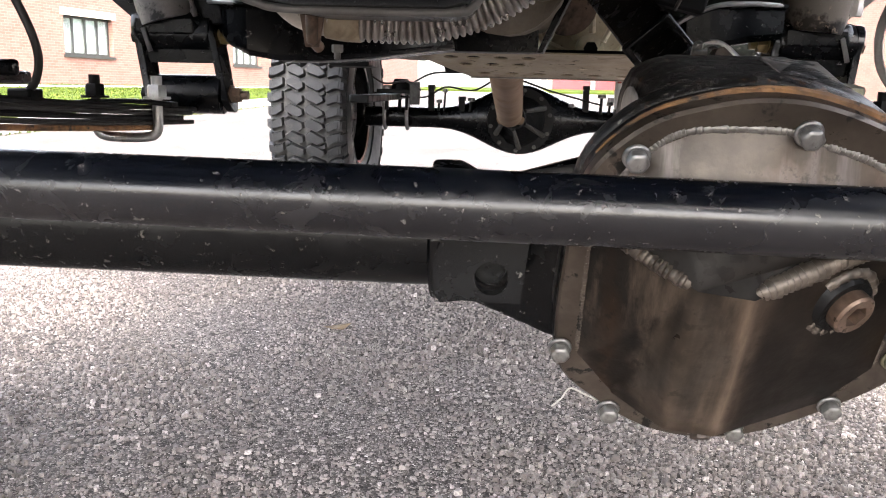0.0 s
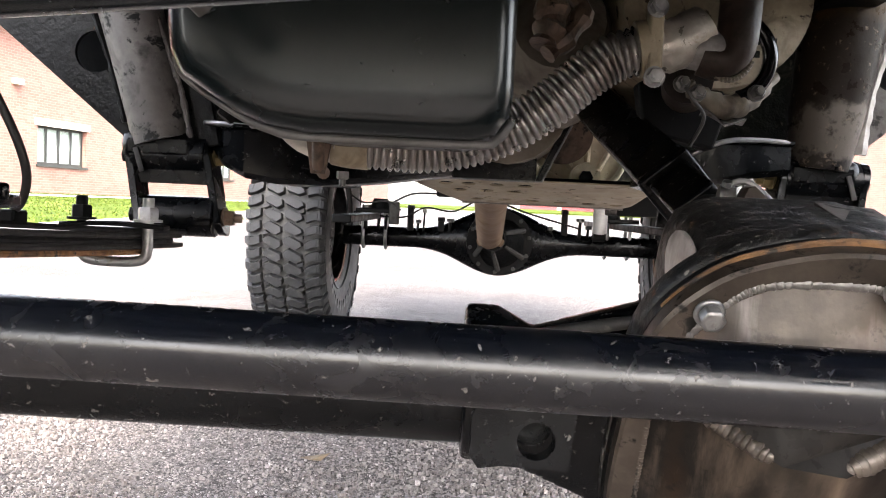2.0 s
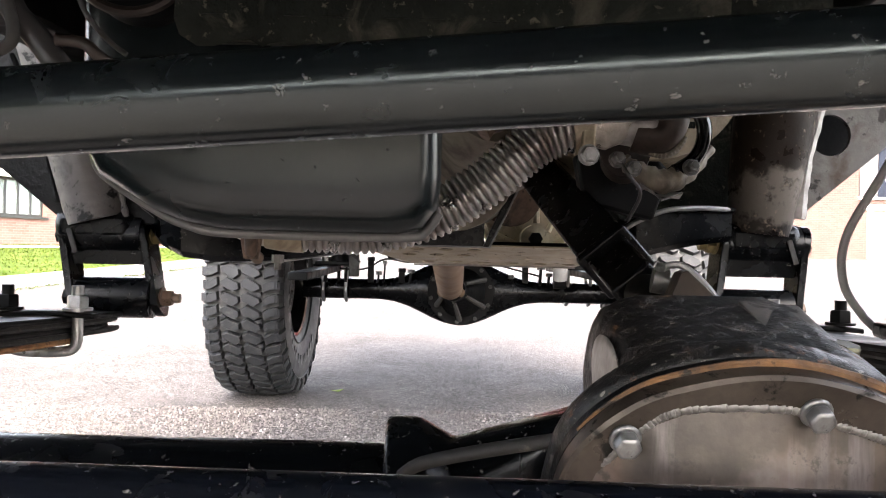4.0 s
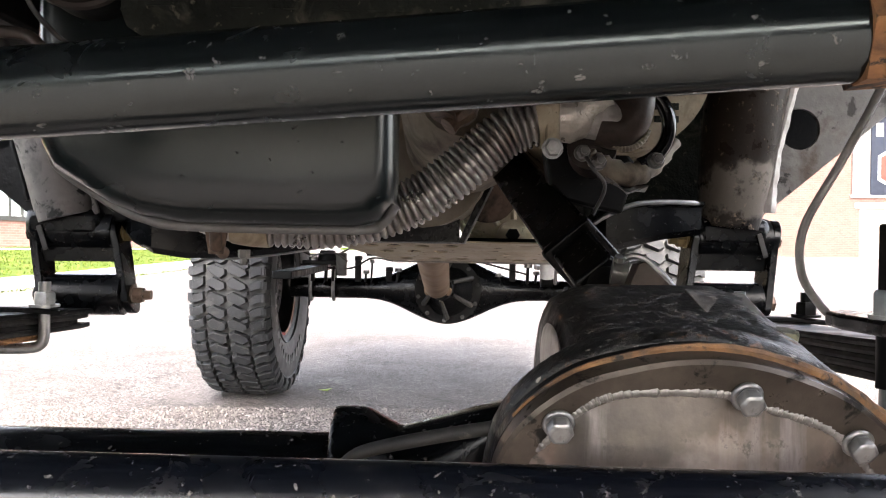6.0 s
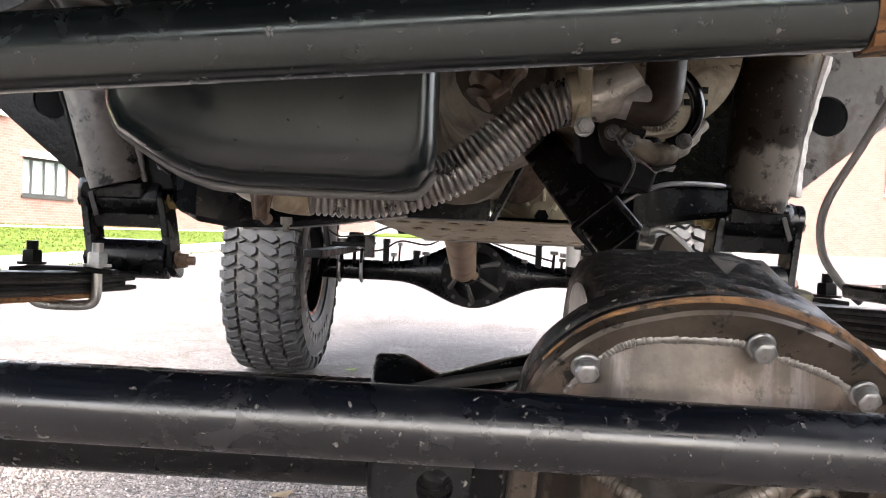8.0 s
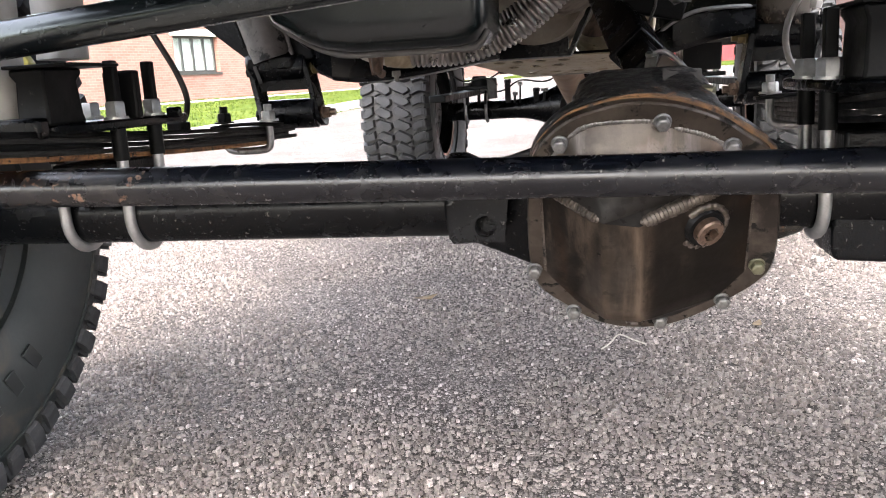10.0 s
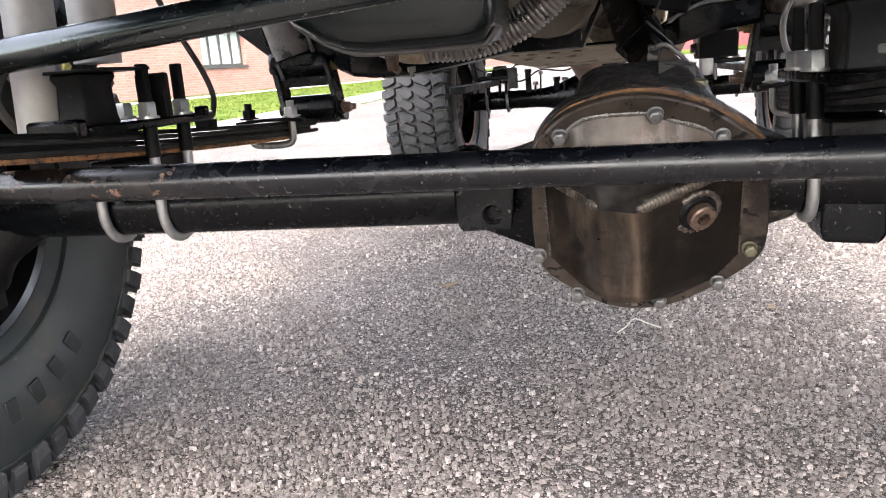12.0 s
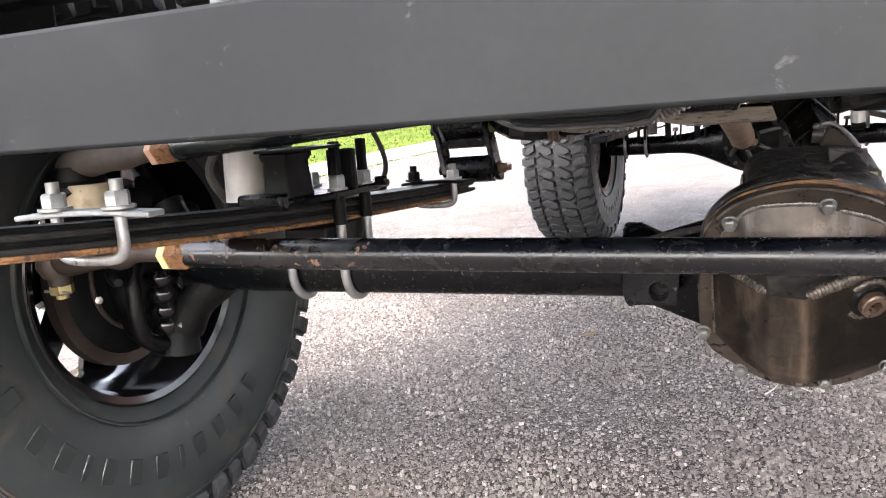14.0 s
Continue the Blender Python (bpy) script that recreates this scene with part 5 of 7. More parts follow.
part("weld_seam", pipe_path(glide([(-0.388, 1.196, 0.668), (-0.405, 1.194, 0.74), (-0.438, 1.19, 0.83)], 40), [0.0042 + 0.0012 * math.sin(i * 0.9) * math.sin(i * 0.37) for i in range(40)], 8), chipped_grey, inner_l, "rough weld seam")
hanger(0.475, -1, hanger_steel, dusty_plate, 0.022, 0.058, 0.682)

# ---- frame, body and bumper ----
for s, x in ((1, -0.435), (-1, 0.475)):
    part("frame_rail", yawed(box((x - 0.04, 0.03, 0.87), (x + 0.04, 4.5, 1.0)), (x, 1.2, 1)), black_dull, truck, "dusty black frame rail", bevel=0.006)
part("floor_pan", yawed(box((-0.70, 1.62, 0.90), (0.76, 4.5, 0.96)), (0.03, 1.2, 1)), undercoat, truck, "sooty floor pan under cab and bed", bevel=0.01)
part("engine_bay_shroud", box((-0.40, 1.45, 0.84), (0.44, 1.75, 0.95)), undercoat, truck, "dark sooty tunnel over the transmission", bevel=0.02)
part("front_crossmember", box((-0.64, 0.60, 0.86), (0.68, 0.78, 1.0)), undercoat, truck, "sooty front crossmember", bevel=0.01)


def rough_block(x0, x1, y0, y1, z0, z1, seed):
    """Grimy casting with an uneven lower edge."""
    rng = random.Random(seed)
    bm = bmesh.new()
    rings = []
    for x in np.linspace(x0, x1, 34):
        a, b, c = (rng.uniform(-0.004, 0.004) for _ in range(3))
        rings.append([(x, y0 + 0.012 + a, z0 + b), (x, y0 + c, z0 + 0.014 + a), (x, y0 + b, z0 + 0.05), (x, y0, z1), (x, y1, z1), (x, y1, z0 + 0.01)])
    add_rings(bm, rings)
    return bm


timing = part("timing_cover", rough_block(-0.155, 0.30, 0.655, 0.72, 0.780, 0.90, 3), undercoat, truck, "grimy engine front casting above the drag link", smooth=50)
part("casting_rib", rough_block(-0.16, 0.22, 0.640, 0.66, 0.776, 0.792, 8), undercoat, timing, smooth=50)
pulley = part("pulley", rod((-0.199, 0.665, 0.842), (-0.199, 0.70, 0.842), 0.046, None, 36), black_dull, truck, "worn engine pulley with a tan face")
part("pulley_rim", pipe_path([(-0.199 + 0.044 * math.cos(a), 0.664, 0.842 + 0.044 * math.sin(a)) for a in np.linspace(0, 2 * math.pi, 40)], 0.004, 8), dark_rust, pulley)
part("pulley_hub", rod((-0.199, 0.655, 0.842), (-0.199, 0.67, 0.842), 0.022, 0.026, 24), dark_rust, pulley)
for pts, r, m, lab in (([(-0.275, 0.63, 0.83), (-0.26, 0.62, 0.788), (-0.245, 0.62, 0.770), (-0.222, 0.62, 0.742), (-0.20, 0.64, 0.72)], 0.0085, hose_rubber, "dusty grey coolant hose"), ([(-0.225, 0.62, 0.82), (-0.216, 0.62, 0.793), (-0.209, 0.62, 0.780), (-0.196, 0.62, 0.766), (-0.185, 0.62, 0.758)], 0.0018, grey_dusty, "thin pale wire"), ([(-0.262, 0.61, 0.80), (-0.254, 0.61, 0.77), (-0.262, 0.61, 0.757), (-0.30, 0.61, 0.745), (-0.36, 0.62, 0.76)], 0.0042, grey_dusty, "pale looped wire"), ([(-0.222, 0.60, 0.762), (-0.205, 0.60, 0.760), (-0.195, 0.60, 0.752), (-0.18, 0.61, 0.742)], 0.004, dark_rust, "brown wire connector"), ([(-0.34, 0.64, 0.84), (-0.32, 0.63, 0.79), (-0.30, 0.64, 0.74)], 0.010, black_dull, "black hose")):
    part("engine_hose", pipe_path(glide(pts, 24), r, 10), m, truck, lab)


def crossmember():
    bm = bmesh.new()
    rings = []
    for x in np.linspace(-0.42, 0.112, 30):
        k = max(0.0, (abs(x - 0.06) - 0.22) / 0.24)
        zb = 0.638 + 0.045 * k ** 1.3
        zt = 0.694 + 0.036 * min(1.0, k) ** 0.7
        rings.append([(x, 1.46, zb), (x, 1.46, zt), (x, 1.43, zt + 0.003), (x, 1.43, zt + 0.008), (x, 1.56, zt + 0.008), (x, 1.56, zb + 0.01)])
    add_rings(bm, rings)
    return bm


def right_arm():
    """The part of the crossmember that reaches forward to the shackle hanger."""
    bm = bmesh.new()
    rings = []
    for x, y, zb, zt in ((0.245, 1.22, 0.632, 0.645), (0.262, 1.18, 0.624, 0.660), (0.29, 1.155, 0.626, 0.676), (0.325, 1.15, 0.635, 0.690), (0.37, 1.16, 0.645, 0.693), (0.425, 1.18, 0.652, 0.693)):
        rings.append([(x, y + 0.012, zb), (x, y, zb + 0.008), (x, y, zt - 0.004), (x, y - 0.012, zt - 0.001), (x, y - 0.012, zt + 0.003), (x, y + 0.12, zt + 0.004), (x, y + 0.12, zb)])
    add_rings(bm, rings)
    return bm


def left_arm():
    bm = bmesh.new()
    rings = []
    for x, y, zb, zt in ((-0.385, 1.245, 0.652, 0.688), (-0.362, 1.215, 0.645, 0.688), (-0.34, 1.19, 0.630, 0.686), (-0.31, 1.18, 0.616, 0.684), (-0.27, 1.19, 0.610, 0.68), (-0.2, 1.22, 0.612, 0.67), (-0.14, 1.27, 0.620, 0.66), (-0.08, 1.35, 0.632, 0.657), (-0.03, 1.43, 0.641, 0.655)):
        rings.append([(x, y + 0.012, zb), (x, y, zb + 0.008), (x, y, zt - 0.004), (x, y - 0.012, zt - 0.001), (x, y - 0.012, zt + 0.003), (x, y + 0.12, zt + 0.004), (x, y + 0.12, zb)])
    add_rings(bm, rings)
    return bm


part("crossmember_arm", left_arm(), black_paint, truck, "black pressed arm of the crossmember behind the oil pan", smooth=30)
part("flange_edge", pipe_path(glide([(-0.372, 1.20, 0.690), (-0.345, 1.18, 0.688), (-0.29, 1.172, 0.684)], 16), [0.001] + [0.0034] * 14 + [0.001], 8), zinc, truck, "bright worn edge of the crossmember arm")
part("lower_edge", pipe_path(glide([(-0.25, 1.20, 0.609), (-0.2, 1.225, 0.611), (-0.14, 1.272, 0.619), (-0.08, 1.35, 0.631), (-0.03, 1.43, 0.640)], 24), 0.0017, 6), zinc, truck, "bright lower edge of the crossmember arm")
part("inner_panel", box((-0.44, 1.34, 0.66), (-0.24, 1.42, 0.92)), undercoat, truck, "dark sooty panel above the crossmember", bevel=0.01)
part("crossmember_arm", right_arm(), black_paint, truck, "black pressed arm of the crossmember beside the hanger", smooth=30)
part("flange_edge", pipe_path(glide([(0.27, 1.147, 0.663), (0.29, 1.143, 0.676), (0.325, 1.138, 0.690), (0.37, 1.148, 0.694), (0.42, 1.168, 0.694)], 24), [0.001] + [0.0034] * 22 + [0.001], 8), zinc, truck, "bright worn edge of the crossmember arm")
part("inner_panel", box((0.29, 1.30, 0.66), (0.53, 1.42, 0.90)), undercoat, truck, "dark sooty panel above the crossmember", bevel=0.01)
for x in (-0.33, 0.375):
    part("rail_web", box((x - 0.05, 1.40, 0.72), (x + 0.05, 1.56, 0.90)), black_dull, truck, "black bracket between crossmember and frame rail", bevel=0.008)
part("crossmember", crossmember(), black_paint, truck, "black arched transmission crossmember with a worn bright edge", smooth=30)
for pts in ([(-0.40, 1.427, 0.732), (-0.34, 1.427, 0.731), (-0.28, 1.427, 0.726)],):
    fl = glide(pts, 12)
    part("flange_edge", pipe_path(fl, [0.001, 0.002, 0.004, 0.005, 0.005, 0.005, 0.005, 0.005, 0.005, 0.004, 0.003, 0.001], 8), zinc, truck, "bright worn edge of the crossmember")


def body_shell():
    """Side profile of hood, cab and bed, with wheel arches, drawn through the truck's width."""
    bm = bmesh.new()
    prof = [(0.06, 0.86), (0.05, 1.20), (0.22, 1.36), (1.25, 1.45), (1.85, 1.98), (3.0, 2.02), (3.15, 1.42), (4.75, 1.42), (4.78, 1.0)]

    def arch(cy, r, z0):
        return [(cy + r * math.cos(a), z0 + r * math.sin(a)) for a in np.linspace(0, math.pi, 12)]

    low = [(4.6, 1.0)] + arch(3.62, 0.62, 0.98)[0:] + [(2.8, 1.0), (1.35, 1.0)] + arch(0.66, 0.54, 0.96)
    side = prof + low
    rows = [[bm.verts.new((x, y, z)) for y, z in side] for x in (-0.76, 0.82)]
    n = len(side)
    for i in range(n):
        j = (i + 1) % n
        bm.faces.new((rows[0][i], rows[0][j], rows[1][j], rows[1][i]))
    bm.faces.new(rows[0][::-1])
    bm.faces.new(rows[1])
    bmesh.ops.triangulate(bm, faces=[f for f in bm.faces if len(f.verts) > 4])
    return bm


part("body", yawed(body_shell(), (0.03, 1.2, 1)), undercoat, truck, "sooty black underside of the cab, hood and bed", smooth=0)
bump = part("bumper", yawed(box((-0.84, -0.030, 0.673), (0.84, 0.035, 0.752)), (0.05, 0, 0.7)), bumper_paint, truck, "flat grey painted steel bumper beam with dust specks", bevel=0.003)
part("grille_panel", box((-0.80, 0.0, 0.775), (0.86, 0.05, 0.90)), black_dull, truck, "black panel above the bumper", bevel=0.01)
for x in (-0.435, 0.475):
    part("spring_hanger", box((x - 0.04, 0.04, 0.69), (x + 0.04, 0.12, 0.93)), black_dull, truck, "black front spring hanger", bevel=0.006)


# ---- engine, exhaust and transmission ----
def oil_pan():
    """Deep stamped pan: flat front, sloping lower corner, rounded edges."""
    bm = bmesh.new()
    out = [(-0.272, 0.93), (-0.272, 0.735), (-0.269, 0.710), (-0.258, 0.690), (-0.211, 0.661), (-0.185, 0.651), (-0.150, 0.6455), (-0.01, 0.645), (0.012, 0.650), (0.023, 0.665), (0.026, 0.69), (0.026, 0.93)]
    rings = []
    for y, g in ((0.7405, 0.70), (0.741, 0.86), (0.7435, 0.915), (0.7495, 0.955), (0.760, 0.985), (0.785, 1.0), (0.96, 0.97)):
        cx, cz = -0.115, 0.78
        rings.append([(cx + (x - cx) * g, y, cz + (z - cz) * (g if z < 0.9 else 1)) for x, z in out])
    add_rings(bm, rings)
    return bm


pan = part("oil_pan", oil_pan(), pan_paint, truck, "smooth dark grey stamped oil pan with dust marks", smooth=70)
pan_lip = [(-0.270, 0.776, 0.708), (-0.258, 0.776, 0.689), (-0.211, 0.775, 0.660), (-0.185, 0.774, 0.650), (-0.150, 0.774, 0.6445), (-0.01, 0.774, 0.6435), (0.013, 0.774, 0.649), (0.0245, 0.774, 0.665)]
part("rolled_edge", pipe_path(glide(pan_lip, 60), [0.0012 + 0.0032 * min(1.0, i / 26) for i in range(60)], 10), surface("dusty_pan_edge", (0.085, 0.083, 0.08), (0.15, 0.147, 0.142), 14, 0.45, 0.2), pan, "paler dusty rolled edge of the pan")
part("pan_bolt", hexbolt((-0.232, 0.84, 0.675), (-0.5, -0.2, -0.7), 0.010, 0.013, 0.013), black_dull, pan, "black drain bolt")
part("engine_block", box((-0.30, 0.80, 0.88), (0.30, 1.6, 1.02)), black_dull, truck, "dark oily engine block", bevel=0.02)


def corrugated(points, r, count):
    fine = glide(points, 400)
    run = [0.0]
    for a, b in zip(fine, fine[1:]):
        run.append(run[-1] + (b - a).length)
    pts, j = [], 0
    for k in range(count * 8):
        want = run[-1] * k / (count * 8 - 1)
        while j < len(run) - 2 and run[j + 1] < want:
            j += 1
        f = (want - run[j]) / max(1e-9, run[j + 1] - run[j])
        pts.append(fine[j].lerp(fine[j + 1], f))
    wave = (1.0, 1.0, 0.995, 0.97, 0.90, 0.855, 0.90, 0.97)
    return pipe_path(pts, [r * wave[i % 8] for i in range(len(pts))], 22)


HX = Vector((0.175, 0.985, 0.772))
flex = part("flex_exhaust_pipe", corrugated([HX, (0.135, 0.99, 0.755), (0.075, 0.995, 0.705), (0.02, 1.0, 0.672), (-0.05, 1.0, 0.654), (-0.125, 0.995, 0.655)], 0.0275, 42), flex_steel, truck, "grey corrugated flexible exhaust pipe passing behind the oil pan", smooth=80)
part("joint_sleeve", pipe_path(glide([(-0.12, 0.995, 0.655), (-0.14, 0.995, 0.656), (-0.158, 0.995, 0.659)], 8), 0.0285, 20), tan_steel, flex, "tan heat-stained sleeve")
part("down_pipe", pipe_path(glide([(-0.15, 0.995, 0.66), (-0.19, 1.0, 0.672), (-0.215, 1.01, 0.705), (-0.225, 1.02, 0.78)], 14), 0.030, 18), foil, flex, "pale foil-wrapped exhaust pipe")
part("clamp_band", pipe_path([(-0.172, 0.962, 0.70), (-0.172, 0.958, 0.65), (-0.172, 0.962, 0.627), (-0.168, 0.98, 0.62)], 0.007, 10), brown_rust, flex, "rusty exhaust clamp strap")
part("clamp_bracket", slab([(-0.014, 0.0), (0.014, 0.0), (0.008, -0.036), (-0.008, -0.036)], (-0.172, 0.965, 0.655), (1, 0, 0), (0, 0, 1), 0.004), brown_rust, flex, bevel=0.001)
part("clamp_stud", hexbolt((-0.15, 1.0, 0.624), (0, 0, -1), 0.007, 0.009, 0.0, 0.008), dark_zinc, flex)
# two-bolt collar at the upper end
cd = Vector((0.98, -0.05, 0.18)).normalized()
col = part("collar", rod(HX - cd * 0.004, HX + cd * 0.012, 0.031, None, 24), tan_steel, flex, "tan two-bolt exhaust collar")
part("collar_bar", box((0.178, 0.955, 0.732), (0.194, 0.975, 0.818)), tan_steel, flex, bevel=0.003)
for z in (0.738, 0.812):
    part("collar_bolt", hexbolt((0.186, 0.957, z), (0, -1, 0), 0.0095, 0.009, 0.0115, 0.005), zinc, flex, "zinc collar bolt")
part("foil_wrap", pipe_path(glide([HX + cd * 0.01, HX + cd * 0.04, (0.245, 0.985, 0.80)], 10), [0.026, 0.029, 0.027, 0.030, 0.028, 0.029, 0.027, 0.028, 0.026, 0.025], 18), foil, flex, "crumpled pale heat foil")
man = part("exhaust_down_pipe", pipe_path(glide([(0.284, 0.972, 0.96), (0.281, 0.974, 0.87), (0.279, 0.975, 0.80), (0.274, 0.976, 0.773), (0.261, 0.979, 0.763), (0.243, 0.982, 0.768)], 40), 0.0225, 28), pipe_rust, truck, "dark brown rusty exhaust down pipe bent at its foot", smooth=60)
part("branch_cone", pipe_path([(0.225, 0.985, 0.776), (0.238, 0.982, 0.774), (0.262, 0.980, 0.770)], [0.022, 0.0225, 0.023], 22), pale_casting, man, "pale sleeve between elbow and heat foil")
part("weld_lip", pipe_path([(0.269 + 0.0255 * math.cos(a), 0.972, 0.771 + 0.0300 * math.sin(a)) for a in np.linspace(-2.6, -0.3, 48)], [0.0030 + 0.0004 * (i % 3) for i in range(48)], 8), alu_cast, man, "pale weld lip under the bend of the pipe")
part("black_band", pipe_path([(0.282 + 0.046 * math.cos(a), 1.01, 0.772 + 0.046 * math.sin(a)) for a in np.linspace(-1.3, 1.2, 24)], 0.0085, 10), rim_black, man, "black heat ring behind the pipe")
part("cast_flange", pipe_path(glide([(0.236, 1.01, 0.742), (0.25, 1.01, 0.728), (0.281, 1.01, 0.716), (0.312, 1.02, 0.728), (0.345, 1.04, 0.758)], 26), [0.006 + 0.008 * math.sin(math.pi * i / 25) + 0.0015 * math.sin(i * 2.1) for i in range(26)], 12), alu_cast, man, "tan curved cast flange under the pipe", smooth=50)
for x, z in ((0.226, 0.738), (0.244, 0.728), (0.309, 0.731)):
    part("flange_bolt", hexbolt((x, 0.997, z), (0, -1, 0.1), 0.0075, 0.010, 0.0095, 0.008), dark_zinc, man, "small zinc bolt")
shield = bmesh.new()
add_rings(shield, [[(0.254 + 0.05 * t, 1.0 - 0.006 * math.sin(5 * t), 0.712 - 0.020 * math.sin(2.6 * t) + w), (0.254 + 0.05 * t, 1.02, 0.706 - 0.010 * t + w)] + [(0.254 + 0.05 * t, 1.02, 0.7075 - 0.010 * t + w), (0.254 + 0.05 * t, 1.0 - 0.006 * math.sin(5 * t), 0.7135 - 0.020 * math.sin(2.6 * t) + w)] for t, w in ((0.0, 0.0), (0.2, 0.003), (0.45, -0.001), (0.7, 0.004), (1.0, 0.001))])
part("heat_shield", shield, chipped_grey, man, "pale bent shield under the flange", smooth=20)
part("wiring", pipe_path(glide([(0.225, 0.99, 0.74), (0.235, 0.98, 0.72), (0.25, 0.985, 0.70), (0.24, 1.0, 0.67)], 16), 0.0022, 8), hose_rubber, man, "dark wire below the flange")
bell = part("bell_housing", rod((0.292, 1.10, 0.868), (0.29, 1.5, 0.85), 0.118, 0.135, 48), tan_cast, truck, "dusty cast aluminium bell housing")
for i in range(4):
    part("casting_slot", box((0.335 + 0.02 * (i % 2), 1.094, 0.79 + 0.016 * (i // 2)), (0.345 + 0.02 * (i % 2), 1.10, 0.798 + 0.016 * (i // 2))), undercoat, bell, "small dark slot in the casting")
part("bell_rib_case", pipe_path([(0.10, 1.12, 0.83), (0.10, 1.2, 0.825), (0.11, 1.36, 0.80)], [0.06, 0.085, 0.09], 20), alu_cast, truck, "tan cast casing beside the oil pan", smooth=40)
part("starter", rod((0.25, 1.06, 0.755), (0.30, 1.3, 0.73), 0.030, None, 18), dark_rust, truck, "small cast starter body")
for pts, r in (([(0.06, 1.02, 0.86), (0.08, 1.01, 0.81), (0.07, 1.0, 0.775)], 0.018), ([(0.10, 1.03, 0.85), (0.115, 1.02, 0.82), (0.10, 1.01, 0.79), (0.075, 1.0, 0.765)], 0.012)):
    part("grimy_casting", pipe_path(glide(pts, 12), [r * (1 + 0.25 * math.sin(i * 1.7)) for i in range(12)], 10), brown_rust, truck, "tan grimy casting beside the oil pan", smooth=30)
part("engine_mount", slab([(-0.04, 0), (0.05, -0.03), (0.07, 0.03), (0.02, 0.09), (-0.05, 0.06)], (0.25, 1.11, 0.70), (1, 0, 0.1), (0, 0, 1), -0.03), black_dull, truck, "black engine mount bracket", bevel=0.004)
part("transmission", rod((0.05, 1.35, 0.76), (0.12, 1.9, 0.77), 0.10, 0.085, 24), alu_cast, truck, "dusty cast aluminium transmission case")
tcase = part("transfer_case", rod((0.205, 1.63, 0.712), (0.205, 1.86, 0.712), 0.092, 0.085, 36), case_alu, truck, "tan dusty cast transfer case with ribs and a filler plug")
part("boss", rod((0.216, 1.60, 0.655), (0.216, 1.63, 0.655), 0.026, None, 24), case_alu, tcase)
part("socket_plug", rod((0.216, 1.588, 0.655), (0.216, 1.60, 0.655), 0.013, None, 6), black_dull, tcase, "dark recessed square plug")
for a, r0 in ((0.5, 0.03), (1.4, 0.03), (2.5, 0.03), (3.6, 0.03), (5.6, 0.03)):
    part("rib", pipe_path([(0.216 + r0 * math.cos(a), 1.625, 0.655 + r0 * math.sin(a)), (0.207 + 0.088 * math.cos(a), 1.63, 0.708 + 0.084 * math.sin(a))], [0.006, 0.005], 8), case_alu, tcase)
part("rim_rib", pipe_path([(0.205 + 0.090 * math.cos(a), 1.628, 0.712 + 0.090 * math.sin(a)) for a in np.linspace(math.pi * 0.95, math.pi * 2.05, 30)], 0.006, 8), case_alu, tcase)
part("output_flange", rod((0.168, 1.60, 0.735), (0.168, 1.575, 0.73), 0.055, None, 28), brown_rust, tcase, "rusty output flange")


def skid():
    """Plate that drops from a high front edge to a flat run; its inner edge slants."""
    bm = bmesh.new()
    rings = []
    for y, z in ((1.49, 0.6395), (1.50, 0.638), (1.56, 0.6285), (1.62, 0.6195), (1.68, 0.611), (1.74, 0.6035), (1.77, 0.602), (1.80, 0.602), (1.95, 0.602)):
        x0 = -0.112 + 0.104 * min(1.0, max(0.0, (y - 1.5) / 0.25))
        low = [(x0, y, z), (x0 + 0.12, y, z), (0.315, y, z - 0.002), (0.332, y, z + 0.003), (0.338, y, z + 0.022)]
        rings.append(low + [(x, y, q + 0.003) for x, y, q in reversed(low)])
    add_rings(bm, rings)
    return bm


sk = part("skid_plate", skid(), tan_steel, truck, "tan dimpled skid plate with rows of round holes", smooth=30)
cut = []
for y, xs in ((1.535, (-0.04, 0.0, 0.05, 0.10)), (1.60, (-0.015, 0.035, 0.085)), (1.70, (0.02, 0.075, 0.13, 0.185, 0.24, 0.295)), (1.82, (0.02, 0.075, 0.13, 0.185, 0.24, 0.295))):
    for x in xs:
        cut.append(rod((x, y, 0.55), (x, y, 0.70), 0.0135, None, 14))
holed(sk, cut)
part("bright_lip", pipe_path([(-0.008, 1.752, 0.6005), (0.15, 1.752, 0.6005), (0.318, 1.752, 0.5995)], 0.0018, 6), pale_casting, sk)
# added sheet, no real part: makes the holes look shaded inside
shade_sheet = bmesh.new()
add_rings(shade_sheet, [[(-0.06, y, z), (0.31, y, z), (0.31, y, z + 0.004), (-0.06, y, z + 0.004)] for y, z in ((1.51, 0.6435), (1.75, 0.611), (1.94, 0.611))])
part("hole_shade_sheet", shade_sheet, hole_shade_black, sk, "black sheet added above the skid plate to darken its holes")
brace = part("brace_strap", slab([(0, 0), (0.012, 0), (0.056, 0.10), (0.044, 0.10)], (0.108, 1.42, 0.638), (1, 0, 0), (0, 0, 1), -0.02), black_paint, truck, "black strap with a bright edge beside the crossmember", bevel=0.001)
part("bright_edge", pipe_path([(-0.20, 1.457, 0.638), (0.10, 1.457, 0.638), (0.118, 1.417, 0.637), (0.166, 1.417, 0.738)], 0.0018, 6), zinc, brace)


